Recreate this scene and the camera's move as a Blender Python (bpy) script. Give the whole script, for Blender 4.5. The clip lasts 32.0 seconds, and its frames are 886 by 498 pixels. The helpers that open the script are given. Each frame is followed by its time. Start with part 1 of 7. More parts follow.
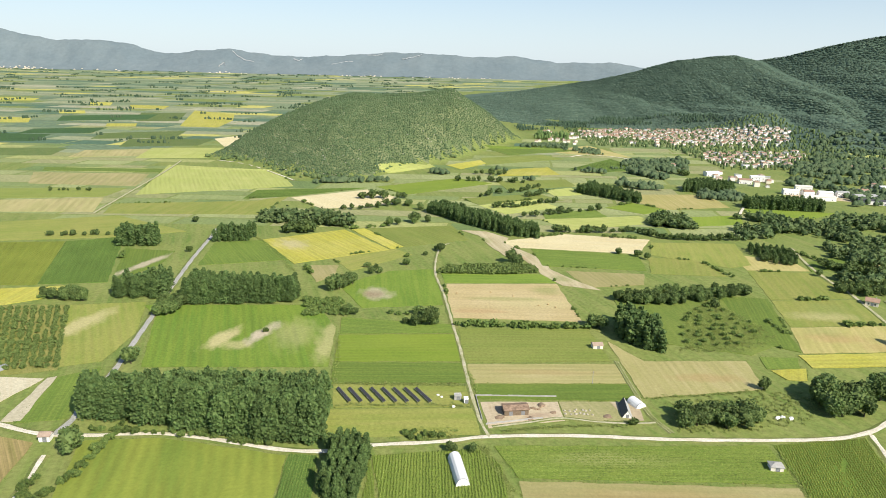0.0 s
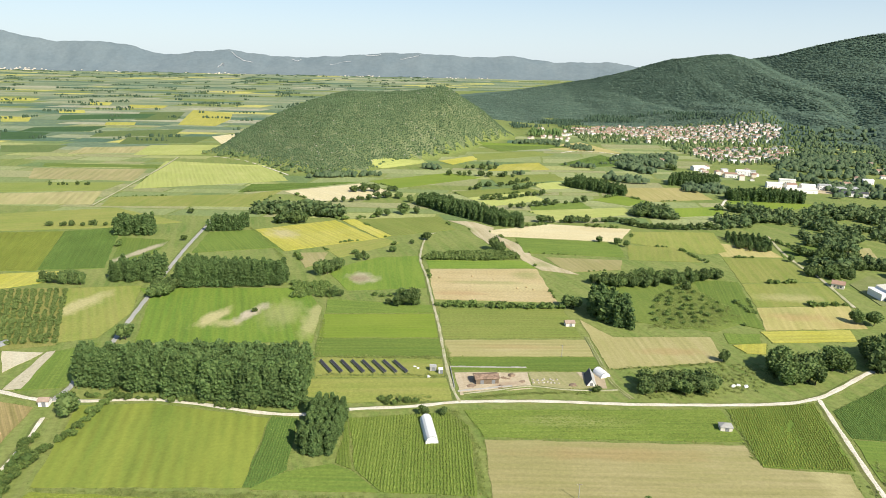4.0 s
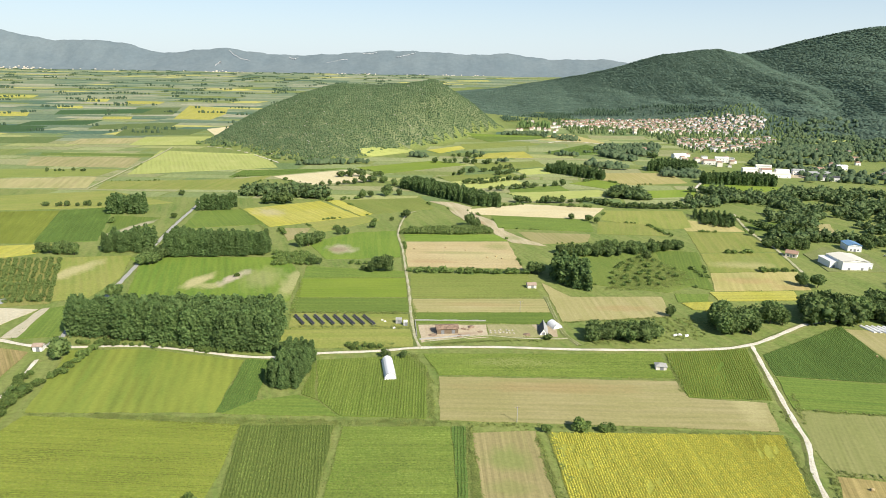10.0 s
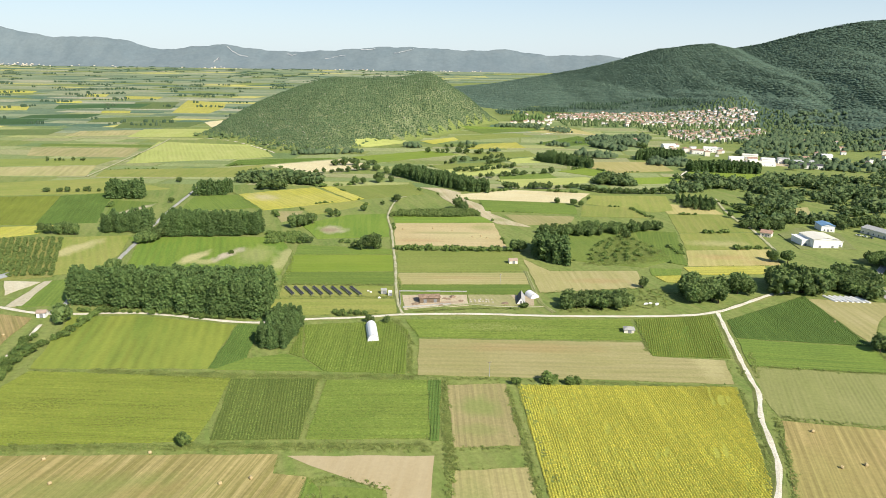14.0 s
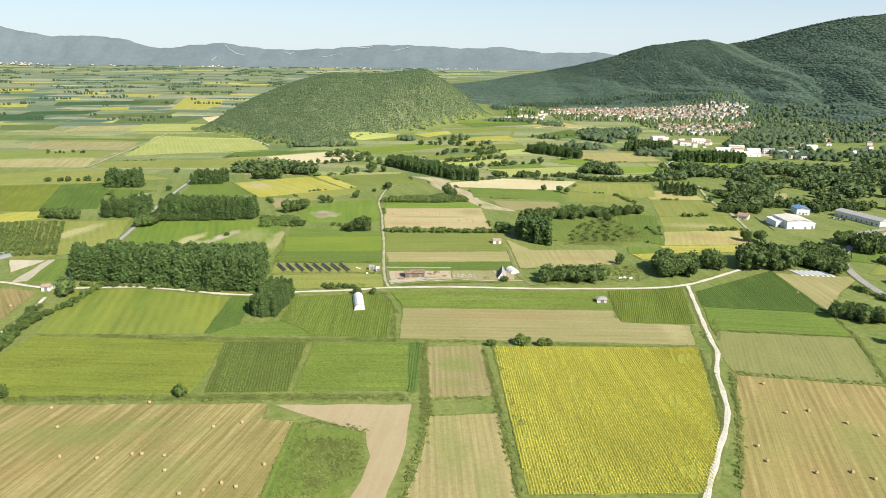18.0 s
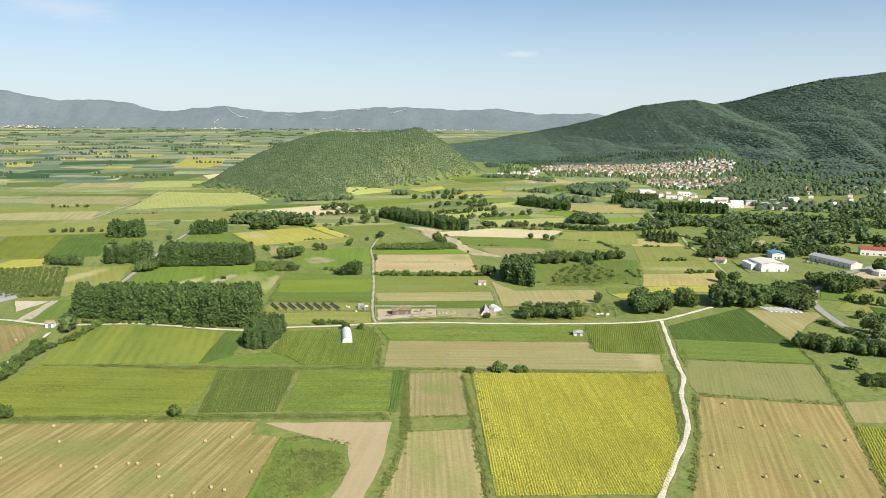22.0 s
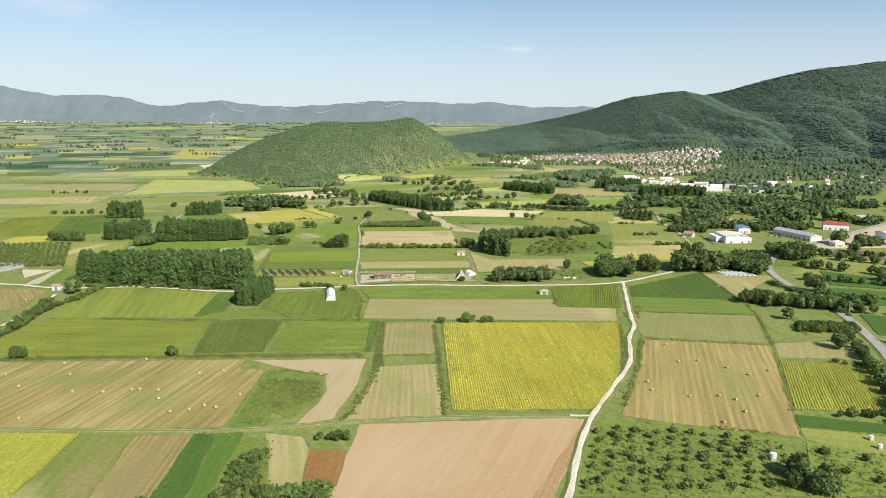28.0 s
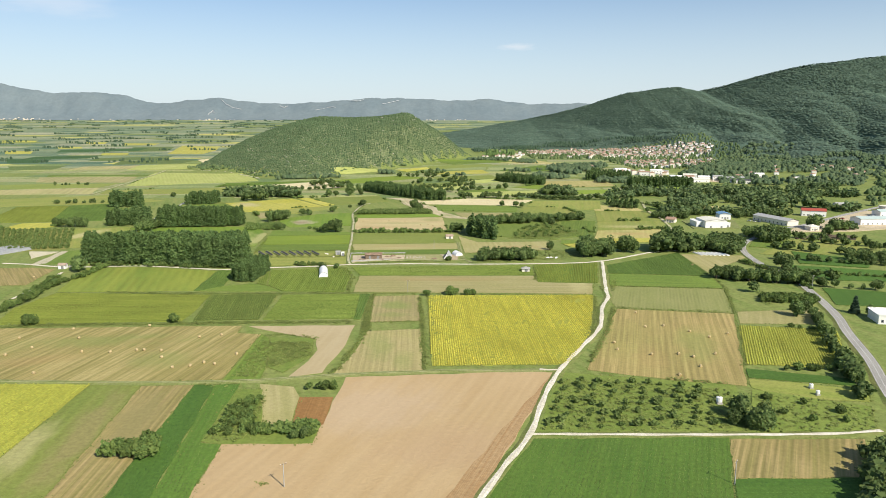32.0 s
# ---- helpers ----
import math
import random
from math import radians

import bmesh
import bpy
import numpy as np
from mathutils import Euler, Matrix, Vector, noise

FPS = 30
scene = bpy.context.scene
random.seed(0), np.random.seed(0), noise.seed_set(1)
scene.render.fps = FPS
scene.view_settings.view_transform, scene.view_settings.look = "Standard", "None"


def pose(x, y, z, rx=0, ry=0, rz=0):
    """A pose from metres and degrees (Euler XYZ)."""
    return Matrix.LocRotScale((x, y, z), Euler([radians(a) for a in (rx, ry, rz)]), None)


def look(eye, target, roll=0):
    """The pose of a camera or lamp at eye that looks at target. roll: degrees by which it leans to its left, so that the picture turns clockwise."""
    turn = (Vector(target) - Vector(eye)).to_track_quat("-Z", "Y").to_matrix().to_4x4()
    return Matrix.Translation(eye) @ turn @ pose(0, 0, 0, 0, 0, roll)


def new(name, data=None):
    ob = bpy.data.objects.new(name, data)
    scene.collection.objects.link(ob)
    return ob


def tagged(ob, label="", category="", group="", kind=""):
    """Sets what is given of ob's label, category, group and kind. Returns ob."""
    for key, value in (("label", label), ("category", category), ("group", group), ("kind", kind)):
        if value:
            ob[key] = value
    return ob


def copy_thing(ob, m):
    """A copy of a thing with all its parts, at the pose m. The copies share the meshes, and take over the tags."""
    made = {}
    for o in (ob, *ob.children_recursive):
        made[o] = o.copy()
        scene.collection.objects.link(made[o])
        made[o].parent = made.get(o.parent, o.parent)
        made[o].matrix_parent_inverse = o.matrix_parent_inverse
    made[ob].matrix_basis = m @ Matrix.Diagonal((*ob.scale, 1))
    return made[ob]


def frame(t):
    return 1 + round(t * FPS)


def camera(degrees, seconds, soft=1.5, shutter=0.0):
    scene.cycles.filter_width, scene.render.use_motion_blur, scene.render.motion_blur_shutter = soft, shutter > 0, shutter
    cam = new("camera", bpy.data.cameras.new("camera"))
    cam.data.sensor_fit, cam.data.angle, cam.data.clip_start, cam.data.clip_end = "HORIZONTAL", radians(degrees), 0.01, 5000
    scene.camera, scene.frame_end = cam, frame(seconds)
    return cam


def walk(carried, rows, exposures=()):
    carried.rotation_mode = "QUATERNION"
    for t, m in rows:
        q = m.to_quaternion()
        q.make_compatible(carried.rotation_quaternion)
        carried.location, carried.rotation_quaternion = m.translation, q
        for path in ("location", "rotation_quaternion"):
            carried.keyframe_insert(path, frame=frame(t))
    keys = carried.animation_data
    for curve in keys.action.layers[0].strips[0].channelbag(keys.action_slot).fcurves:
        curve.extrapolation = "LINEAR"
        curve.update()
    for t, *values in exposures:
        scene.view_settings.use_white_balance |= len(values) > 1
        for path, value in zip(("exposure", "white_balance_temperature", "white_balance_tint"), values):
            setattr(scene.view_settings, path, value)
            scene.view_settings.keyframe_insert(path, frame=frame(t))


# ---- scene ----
cam = camera(64.98, 32.0, soft=0.9)
walk(cam, [
    (0.0, pose(-0.00, 0.00, 165.00, 74.963, -1.301, -0.004)),
    (0.5, pose(1.65, -2.99, 164.42, 75.017, -1.280, 0.010)),
    (1.0, pose(3.31, -5.99, 163.83, 75.049, -1.260, 0.015)),
    (1.5, pose(4.97, -8.98, 163.23, 75.060, -1.239, 0.009)),
    (2.0, pose(6.63, -11.96, 162.61, 75.060, -1.218, -0.008)),
    (2.5, pose(8.30, -14.94, 161.96, 75.059, -1.198, -0.015)),
    (3.0, pose(9.99, -17.91, 161.28, 75.047, -1.177, -0.009)),
    (3.5, pose(11.68, -20.87, 160.56, 75.023, -1.157, -0.003)),
    (5.5, pose(18.63, -32.60, 157.13, 75.125, -1.081, -0.017)),
    (6.0, pose(20.42, -35.49, 156.10, 75.126, -1.062, -0.024)),
    (6.5, pose(22.23, -38.37, 155.00, 75.128, -1.045, -0.041)),
    (7.0, pose(24.05, -41.23, 153.83, 75.130, -1.028, -0.046)),
    (7.5, pose(25.86, -44.10, 152.63, 75.112, -1.011, -0.061)),
    (8.0, pose(27.63, -46.97, 151.39, 75.093, -0.996, -0.054)),
    (8.5, pose(29.35, -49.85, 150.16, 75.074, -0.982, -0.048)),
    (9.0, pose(31.01, -52.75, 148.94, 75.067, -0.969, -0.053)),
    (9.5, pose(32.59, -55.69, 147.75, 75.048, -0.958, -0.058)),
    (10.0, pose(34.08, -58.64, 146.60, 75.018, -0.948, -0.063)),
    (10.5, pose(35.51, -61.62, 145.47, 74.998, -0.938, -0.058)),
    (11.0, pose(36.88, -64.61, 144.38, 74.968, -0.928, -0.064)),
    (11.5, pose(38.21, -67.61, 143.31, 74.927, -0.918, -0.069)),
    (12.0, pose(39.49, -70.62, 142.27, 74.887, -0.907, -0.086)),
    (12.5, pose(40.73, -73.62, 141.25, 74.858, -0.895, -0.091)),
    (13.0, pose(41.96, -76.63, 140.25, 74.849, -0.881, -0.098)),
    (13.5, pose(43.17, -79.62, 139.28, 74.828, -0.865, -0.106)),
    (14.0, pose(44.37, -82.61, 138.32, 74.818, -0.846, -0.125)),
    (14.5, pose(45.55, -85.60, 137.38, 74.808, -0.826, -0.155)),
    (16.5, pose(50.19, -97.65, 133.74, 74.841, -0.728, -0.209)),
    (17.0, pose(51.33, -100.70, 132.86, 74.817, -0.700, -0.227)),
    (17.5, pose(52.46, -103.78, 131.98, 74.783, -0.672, -0.243)),
    (18.0, pose(53.59, -106.89, 131.10, 74.737, -0.642, -0.258)),
    (18.5, pose(54.71, -110.04, 130.22, 74.571, -0.612, -0.263)),
    (19.0, pose(55.83, -113.22, 129.35, 75.260, -0.582, -0.267)),
    (19.5, pose(56.94, -116.44, 128.47, 76.654, -0.551, -0.292)),
    (20.0, pose(58.05, -119.70, 127.59, 78.000, -0.520, -0.310)),
    (20.5, pose(59.16, -122.98, 126.71, 79.255, -0.490, -0.344)),
    (21.0, pose(60.28, -126.27, 125.81, 79.632, -0.459, -0.361)),
    (21.5, pose(61.39, -129.56, 124.90, 79.630, -0.430, -0.384)),
    (22.0, pose(62.51, -132.85, 123.97, 79.629, -0.401, -0.393)),
    (22.5, pose(63.64, -136.11, 123.02, 79.627, -0.373, -0.414)),
    (23.0, pose(64.77, -139.34, 122.05, 79.627, -0.346, -0.433)),
    (23.5, pose(65.91, -142.53, 121.06, 79.627, -0.320, -0.464)),
    (24.0, pose(67.05, -145.69, 120.05, 79.604, -0.296, -0.493)),
    (24.5, pose(68.20, -148.81, 119.03, 79.558, -0.273, -0.523)),
    (26.5, pose(72.72, -161.20, 114.84, 79.426, -0.194, -0.604)),
    (27.0, pose(73.82, -164.30, 113.80, 79.381, -0.178, -0.599)),
    (27.5, pose(74.89, -167.41, 112.77, 79.326, -0.162, -0.618)),
    (28.0, pose(75.94, -170.55, 111.75, 79.260, -0.148, -0.648)),
    (28.5, pose(76.96, -173.71, 110.74, 79.205, -0.134, -0.688)),
    (29.0, pose(77.95, -176.90, 109.75, 79.160, -0.122, -0.706)),
    (29.5, pose(78.92, -180.12, 108.78, 79.139, -0.110, -0.725)),
    (30.0, pose(79.87, -183.35, 107.81, 79.118, -0.099, -0.734)),
    (30.5, pose(80.81, -186.59, 106.86, 79.109, -0.089, -0.754)),
    (31.0, pose(81.74, -189.85, 105.91, 79.100, -0.079, -0.762)),
    (31.5, pose(82.65, -193.11, 104.96, 79.103, -0.069, -0.771)),
    (32.0, pose(83.57, -196.38, 104.02, 79.105, -0.059, -0.769)),
], exposures=[(0.0, 0.50), (18.5, 0.49), (21.0, 0.39), (32.0, 0.38)])

# ---- light ----
SUN_DIR = Vector((0.62, -0.78, 0.81)).normalized()      # towards the sun
world = bpy.data.worlds.new("sky")
scene.world = world
world.use_nodes = True
wn = world.node_tree.nodes
sky = wn.new("ShaderNodeTexSky")
sky.sky_type = "NISHITA"
sky.sun_disc = False
sky.sun_elevation = math.asin(SUN_DIR.z)
sky.sun_rotation = math.atan2(SUN_DIR.x, SUN_DIR.y)
sky.air_density, sky.dust_density, sky.ozone_density = 1.0, 0.35, 2.0
tint = wn.new("ShaderNodeMix")
tint.data_type, tint.blend_type = "RGBA", "MULTIPLY"
tint.inputs[0].default_value = 1.0
tint.inputs[7].default_value = (0.80, 0.96, 1.12, 1)
world.node_tree.links.new(sky.outputs[0], tint.inputs[6])
veil = wn.new("ShaderNodeMix")                            # haze of a bright summer sky, thicker towards the horizon
veil.data_type = "RGBA"
veil.inputs[7].default_value = (7.4, 8.35, 9.1, 1)
way, split, thick = wn.new("ShaderNodeTexCoord"), wn.new("ShaderNodeSeparateXYZ"), wn.new("ShaderNodeMapRange")
thick.interpolation_type = "SMOOTHSTEP"
for k, v in ((1, 0.0), (2, 0.22), (3, 0.72), (4, 0.10)):
    thick.inputs[k].default_value = v
world.node_tree.links.new(way.outputs["Generated"], split.inputs[0])
world.node_tree.links.new(split.outputs[2], thick.inputs[0])
world.node_tree.links.new(thick.outputs[0], veil.inputs[0])
world.node_tree.links.new(tint.outputs[2], veil.inputs[6])
tone = veil.outputs[2]
for at, size, full in (((0.115, 0.989, 0.092), (0.033, 1e6, 0.0062), 0.42), ((-0.454, 0.881, 0.132), (0.085, 1e6, 0.022), 0.30)):      # thin wisps of cloud
    spot, apart, edge, wisp, rag = (wn.new("ShaderNode" + k) for k in ("Mapping", "VectorMath", "MapRange", "Mix", "TexNoise"))
    spot.vector_type = "TEXTURE"
    spot.inputs["Location"].default_value, spot.inputs["Scale"].default_value = at, size
    rag.inputs["Scale"].default_value, rag.inputs["Detail"].default_value = 2.2, 5.0
    apart.operation = "LENGTH"
    edge.interpolation_type = "SMOOTHSTEP"
    wob = wn.new("ShaderNodeMath")
    wob.operation = "ADD"
    for k, v in ((1, 0.55), (2, 1.5), (3, full), (4, 0.0)):
        edge.inputs[k].default_value = v
    wisp.data_type = "RGBA"
    wisp.inputs[7].default_value = (9.2, 9.3, 9.5, 1)
    for a, b in ((way.outputs["Generated"], spot.inputs[0]), (spot.outputs[0], apart.inputs[0]), (spot.outputs[0], rag.inputs["Vector"]), (apart.outputs["Value"], wob.inputs[0]),
                 (rag.outputs[0], wob.inputs[1]), (wob.outputs[0], edge.inputs[0]), (edge.outputs[0], wisp.inputs[0]), (tone, wisp.inputs[6])):
        world.node_tree.links.new(a, b)
    tone = wisp.outputs[2]
world.node_tree.links.new(tone, wn["Background"].inputs[0])
wn["Background"].inputs[1].default_value = 0.077
sun = new("sun", bpy.data.lights.new("sun", "SUN"))
sun.data.energy, sun.data.angle, sun.data.color = 5.0, radians(0.5), (1.0, 0.925, 0.79)
sun.matrix_world = look(SUN_DIR * 500, (0, 0, 0))

from mathutils.geometry import tessellate_polygon

rnd = random.Random(7)


# ---- materials ----
def nodes_of(name, rough=0.9):
    m = bpy.data.materials.new(name)
    m.use_nodes = True
    nt = m.node_tree
    b = nt.nodes["Principled BSDF"]
    b.inputs["Roughness"].default_value = rough
    b.inputs["Specular IOR Level"].default_value = 0.25
    return m, nt, b


def mixed(nt, fac, a, b, blend="MIX"):
    n = nt.nodes.new("ShaderNodeMix")
    n.data_type, n.blend_type = "RGBA", blend
    for sock, v in ((n.inputs[0], fac), (n.inputs[6], a), (n.inputs[7], b)):
        if hasattr(v, "is_output"):
            nt.links.new(v, sock)
        elif isinstance(v, tuple):
            sock.default_value = (*v[:3], 1)
        else:
            sock.default_value = v
    return n.outputs[2]


def ramp(nt, src, lo, hi):
    n = nt.nodes.new("ShaderNodeMapRange")
    n.inputs[1].default_value, n.inputs[2].default_value = lo, hi
    nt.links.new(src, n.inputs[0])
    return n.outputs[0]


def noise_at(nt, vec, scale, detail=3.0, rough=0.55):
    n = nt.nodes.new("ShaderNodeTexNoise")
    n.inputs["Scale"].default_value, n.inputs["Detail"].default_value = scale, detail
    n.inputs["Roughness"].default_value = rough
    if vec is not None:
        nt.links.new(vec, n.inputs["Vector"])
    return n.outputs[0]


def placed(nt, angle=0.0, sx=1.0, sy=1.0, shift=(0, 0, 0)):
    g = nt.nodes.new("ShaderNodeNewGeometry")
    r = nt.nodes.new("ShaderNodeVectorRotate")
    r.rotation_type = "Z_AXIS"
    r.inputs["Angle"].default_value = -angle
    nt.links.new(g.outputs["Position"], r.inputs["Vector"])
    m = nt.nodes.new("ShaderNodeMapping")
    m.inputs["Scale"].default_value = (sx, sy, 1.0)
    m.inputs["Location"].default_value = shift
    nt.links.new(r.outputs[0], m.inputs[0])
    return m.outputs[0]


def bumped(nt, b, src, dist, strength=0.6):
    n = nt.nodes.new("ShaderNodeBump")
    n.inputs["Distance"].default_value, n.inputs["Strength"].default_value = dist, strength
    nt.links.new(src, n.inputs["Height"])
    nt.links.new(n.outputs[0], b.inputs["Normal"])


def soil_mat(name, a, b2, c, angle=0.0, stripe=0.0, amount=0.0, patch=0.02, grain=0.5, shift=0.0, rough=0.55, spots=(), rows=None):
    """Crop, grass or soil: large patches a to c, streaks towards b2 along angle, fine grain."""
    m, nt, bs = nodes_of(name, 0.95)
    p = placed(nt, angle, shift=(shift, shift * 0.7, 0))
    col = mixed(nt, ramp(nt, noise_at(nt, p, patch, 5.0, 0.6), 0.38, 0.62), a, c)
    if stripe:
        s = placed(nt, angle, 1.0 / stripe, 0.012, (shift, shift, 0))
        st = ramp(nt, noise_at(nt, s, 1.0, 3.0, 0.65), 0.40, 0.62)
        f = nt.nodes.new("ShaderNodeMath")
        f.operation = "MULTIPLY"
        f.inputs[1].default_value = amount
        nt.links.new(st, f.inputs[0])
        col = mixed(nt, f.outputs[0], col, b2)
        s2 = placed(nt, angle, 3.4 / stripe, 0.02, (shift * 3, shift, 0))
        f3 = nt.nodes.new("ShaderNodeMath")
        f3.operation = "MULTIPLY"
        f3.inputs[1].default_value = amount * 0.55
        nt.links.new(ramp(nt, noise_at(nt, s2, 1.0, 2.0, 0.6), 0.46, 0.60), f3.inputs[0])
        col = mixed(nt, f3.outputs[0], col, tuple(v * 0.86 for v in b2))
    if rows:                                                # lines left by the machines, fading in and out
        gap, deep = rows
        wv = nt.nodes.new("ShaderNodeTexWave")
        for k, v in (("Scale", 0.31416 / gap), ("Distortion", 1.1), ("Detail", 1.0), ("Detail Scale", 0.25)):
            wv.inputs[k].default_value = v
        nt.links.new(placed(nt, angle, 1.0, 0.06, (shift, 0, 0)), wv.inputs["Vector"])
        fade = nt.nodes.new("ShaderNodeMath")
        fade.operation = "MULTIPLY"
        nt.links.new(wv.outputs[1], fade.inputs[0])
        nt.links.new(ramp(nt, noise_at(nt, placed(nt, angle, 0.05, 0.02, (shift, 5, 0)), 1.0, 3.0, 0.6), 0.34, 0.62), fade.inputs[1])
        dim = nt.nodes.new("ShaderNodeMath")
        dim.operation = "MULTIPLY"
        dim.inputs[1].default_value = deep
        nt.links.new(fade.outputs[0], dim.inputs[0])
        col = mixed(nt, dim.outputs[0], col, tuple(v * 0.45 for v in b2))
    for x, y, rx, ry, turn, hue, full in spots:             # thin, dried or bare places with a ragged rim
        m0 = nt.nodes.new("ShaderNodeMapping")
        m0.inputs["Location"].default_value = (-x, -y, 0)
        nt.links.new(placed(nt), m0.inputs[0])
        m1 = nt.nodes.new("ShaderNodeMapping")
        m1.vector_type = "TEXTURE"
        m1.inputs["Rotation"].default_value = (0, 0, turn)
        m1.inputs["Scale"].default_value = (rx, ry, 1e6)
        nt.links.new(m0.outputs[0], m1.inputs[0])
        far = nt.nodes.new("ShaderNodeVectorMath")
        far.operation = "LENGTH"
        nt.links.new(m1.outputs[0], far.inputs[0])
        rag = nt.nodes.new("ShaderNodeMath")
        rag.operation = "MULTIPLY_ADD"
        rag.inputs[1].default_value = 1.5
        nt.links.new(noise_at(nt, placed(nt, angle, 0.16, 0.07, (x, y, 0)), 1.0, 4.0, 0.6), rag.inputs[0])
        nt.links.new(far.outputs["Value"], rag.inputs[2])
        rim = nt.nodes.new("ShaderNodeMapRange")
        for k, v in ((1, 1.2), (2, 1.95), (3, full), (4, 0.0)):
            rim.inputs[k].default_value = v
        nt.links.new(rag.outputs[0], rim.inputs[0])
        col = mixed(nt, rim.outputs[0], col, hue)
    fine = ramp(nt, noise_at(nt, p, grain, 4.0, 0.75), 0.3, 0.7)
    f2 = nt.nodes.new("ShaderNodeMath")
    f2.operation = "MULTIPLY_ADD"
    f2.inputs[1].default_value, f2.inputs[2].default_value = rough, 1.0 - rough * 0.5
    nt.links.new(fine, f2.inputs[0])
    cmb = nt.nodes.new("ShaderNodeCombineColor")
    for i in range(3):
        nt.links.new(f2.outputs[0], cmb.inputs[i])
    col = mixed(nt, 1.0, col, cmb.outputs[0], "MULTIPLY")
    nt.links.new(col, bs.inputs["Base Color"])
    bumped(nt, bs, fine, 0.15)
    return m


def leaf_mat(name, a, b2, tone=0.35, drift=None):
    """Foliage: varies by tree and by clump; drift (angle, width, length, amount) adds uneven growth in streaks."""
    m, nt, bs = nodes_of(name, 0.75)
    o = nt.nodes.new("ShaderNodeObjectInfo")
    g = nt.nodes.new("ShaderNodeNewGeometry")
    col = mixed(nt, g.outputs["Random Per Island"], a, b2)
    v = nt.nodes.new("ShaderNodeMapRange")
    v.inputs[3].default_value, v.inputs[4].default_value = 1.0 - tone, 1.0 + tone
    nt.links.new(o.outputs["Random"], v.inputs[0])
    cmb = nt.nodes.new("ShaderNodeCombineColor")
    for i in range(3):
        nt.links.new(v.outputs[0], cmb.inputs[i])
    col = mixed(nt, 1.0, col, cmb.outputs[0], "MULTIPLY")
    for angle, wide, run, amount in drift or ():
        st = ramp(nt, noise_at(nt, placed(nt, angle, 1.0 / wide, 1.0 / run, (amount * 40, 3, 0)), 1.0, 3.0, 0.6), 0.36, 0.64)
        dr = nt.nodes.new("ShaderNodeMapRange")
        dr.inputs[3].default_value, dr.inputs[4].default_value = 1.0 - amount, 1.0 + amount * 0.7
        nt.links.new(st, dr.inputs[0])
        cm = nt.nodes.new("ShaderNodeCombineColor")
        for i in range(3):
            nt.links.new(dr.outputs[0], cm.inputs[i])
        col = mixed(nt, 1.0, col, cm.outputs[0], "MULTIPLY")
    nt.links.new(col, bs.inputs["Base Color"])
    tl = nt.nodes.new("ShaderNodeBsdfTranslucent")
    nt.links.new(col, tl.inputs["Color"])
    mx = nt.nodes.new("ShaderNodeMixShader")
    mx.inputs[0].default_value = 0.3
    nt.links.new(bs.outputs[0], mx.inputs[1])
    nt.links.new(tl.outputs[0], mx.inputs[2])
    nt.links.new(mx.outputs[0], nt.nodes["Material Output"].inputs[0])
    return m


def plain_mat(name, col, rough=0.7, metal=0.0, var=0.15, scale=0.6):
    m, nt, bs = nodes_of(name, rough)
    bs.inputs["Metallic"].default_value = metal
    g = nt.nodes.new("ShaderNodeNewGeometry")
    n = noise_at(nt, g.outputs["Position"], scale, 5.0, 0.7)
    dark = tuple(c * (1 - 2 * var) for c in col)
    nt.links.new(mixed(nt, ramp(nt, n, 0.3, 0.75), dark, col), bs.inputs["Base Color"])
    bumped(nt, bs, n, 0.03, 0.4)
    return m


# ---- mesh helpers ----
def link_mesh(name, verts, faces, mat, parent=None, label="", smooth=False):
    me = bpy.data.meshes.new(name)
    me.from_pydata([tuple(map(float, v)) for v in verts] if not isinstance(verts, list) else verts, [], faces)
    for mm in (mat if isinstance(mat, (list, tuple)) else [mat]):
        me.materials.append(mm)
    if smooth:
        me.shade_smooth()
    ob = new(name, me)
    if parent is not None:
        ob.parent = parent
    if label:
        ob["label"] = label
    return ob


def part(name, bm, mat, parent=None, label="", smooth=False):
    me = bpy.data.meshes.new(name)
    bm.to_mesh(me)
    bm.free()
    for mm in (mat if isinstance(mat, (list, tuple)) else [mat]):
        me.materials.append(mm)
    if smooth:
        me.shade_smooth()
    ob = new(name, me)
    if parent is not None:
        ob.parent = parent
    if label:
        ob["label"] = label
    return ob


def box(bm, x0, x1, y0, y1, z0, z1):
    v = [bm.verts.new(p) for p in ((x0, y0, z0), (x1, y0, z0), (x1, y1, z0), (x0, y1, z0),
                                   (x0, y0, z1), (x1, y0, z1), (x1, y1, z1), (x0, y1, z1))]
    for f in ((0, 3, 2, 1), (4, 5, 6, 7), (0, 1, 5, 4), (1, 2, 6, 5), (2, 3, 7, 6), (3, 0, 4, 7)):
        bm.faces.new([v[i] for i in f])


def tube(bm, p, q, r0, r1, sides=6):
    p, q = Vector(p), Vector(q)
    ax = (q - p).normalized()
    u = ax.orthogonal().normalized()
    w = ax.cross(u)
    rings = []
    for c, r in ((p, r0), (q, r1)):
        rings.append([bm.verts.new(c + (u * math.cos(k * 2 * math.pi / sides) + w * math.sin(k * 2 * math.pi / sides)) * r)
                      for k in range(sides)])
    for k in range(sides):
        bm.faces.new((rings[0][k], rings[0][(k + 1) % sides], rings[1][(k + 1) % sides], rings[1][k]))
    bm.faces.new(rings[1])
    bm.faces.new(rings[0][::-1])


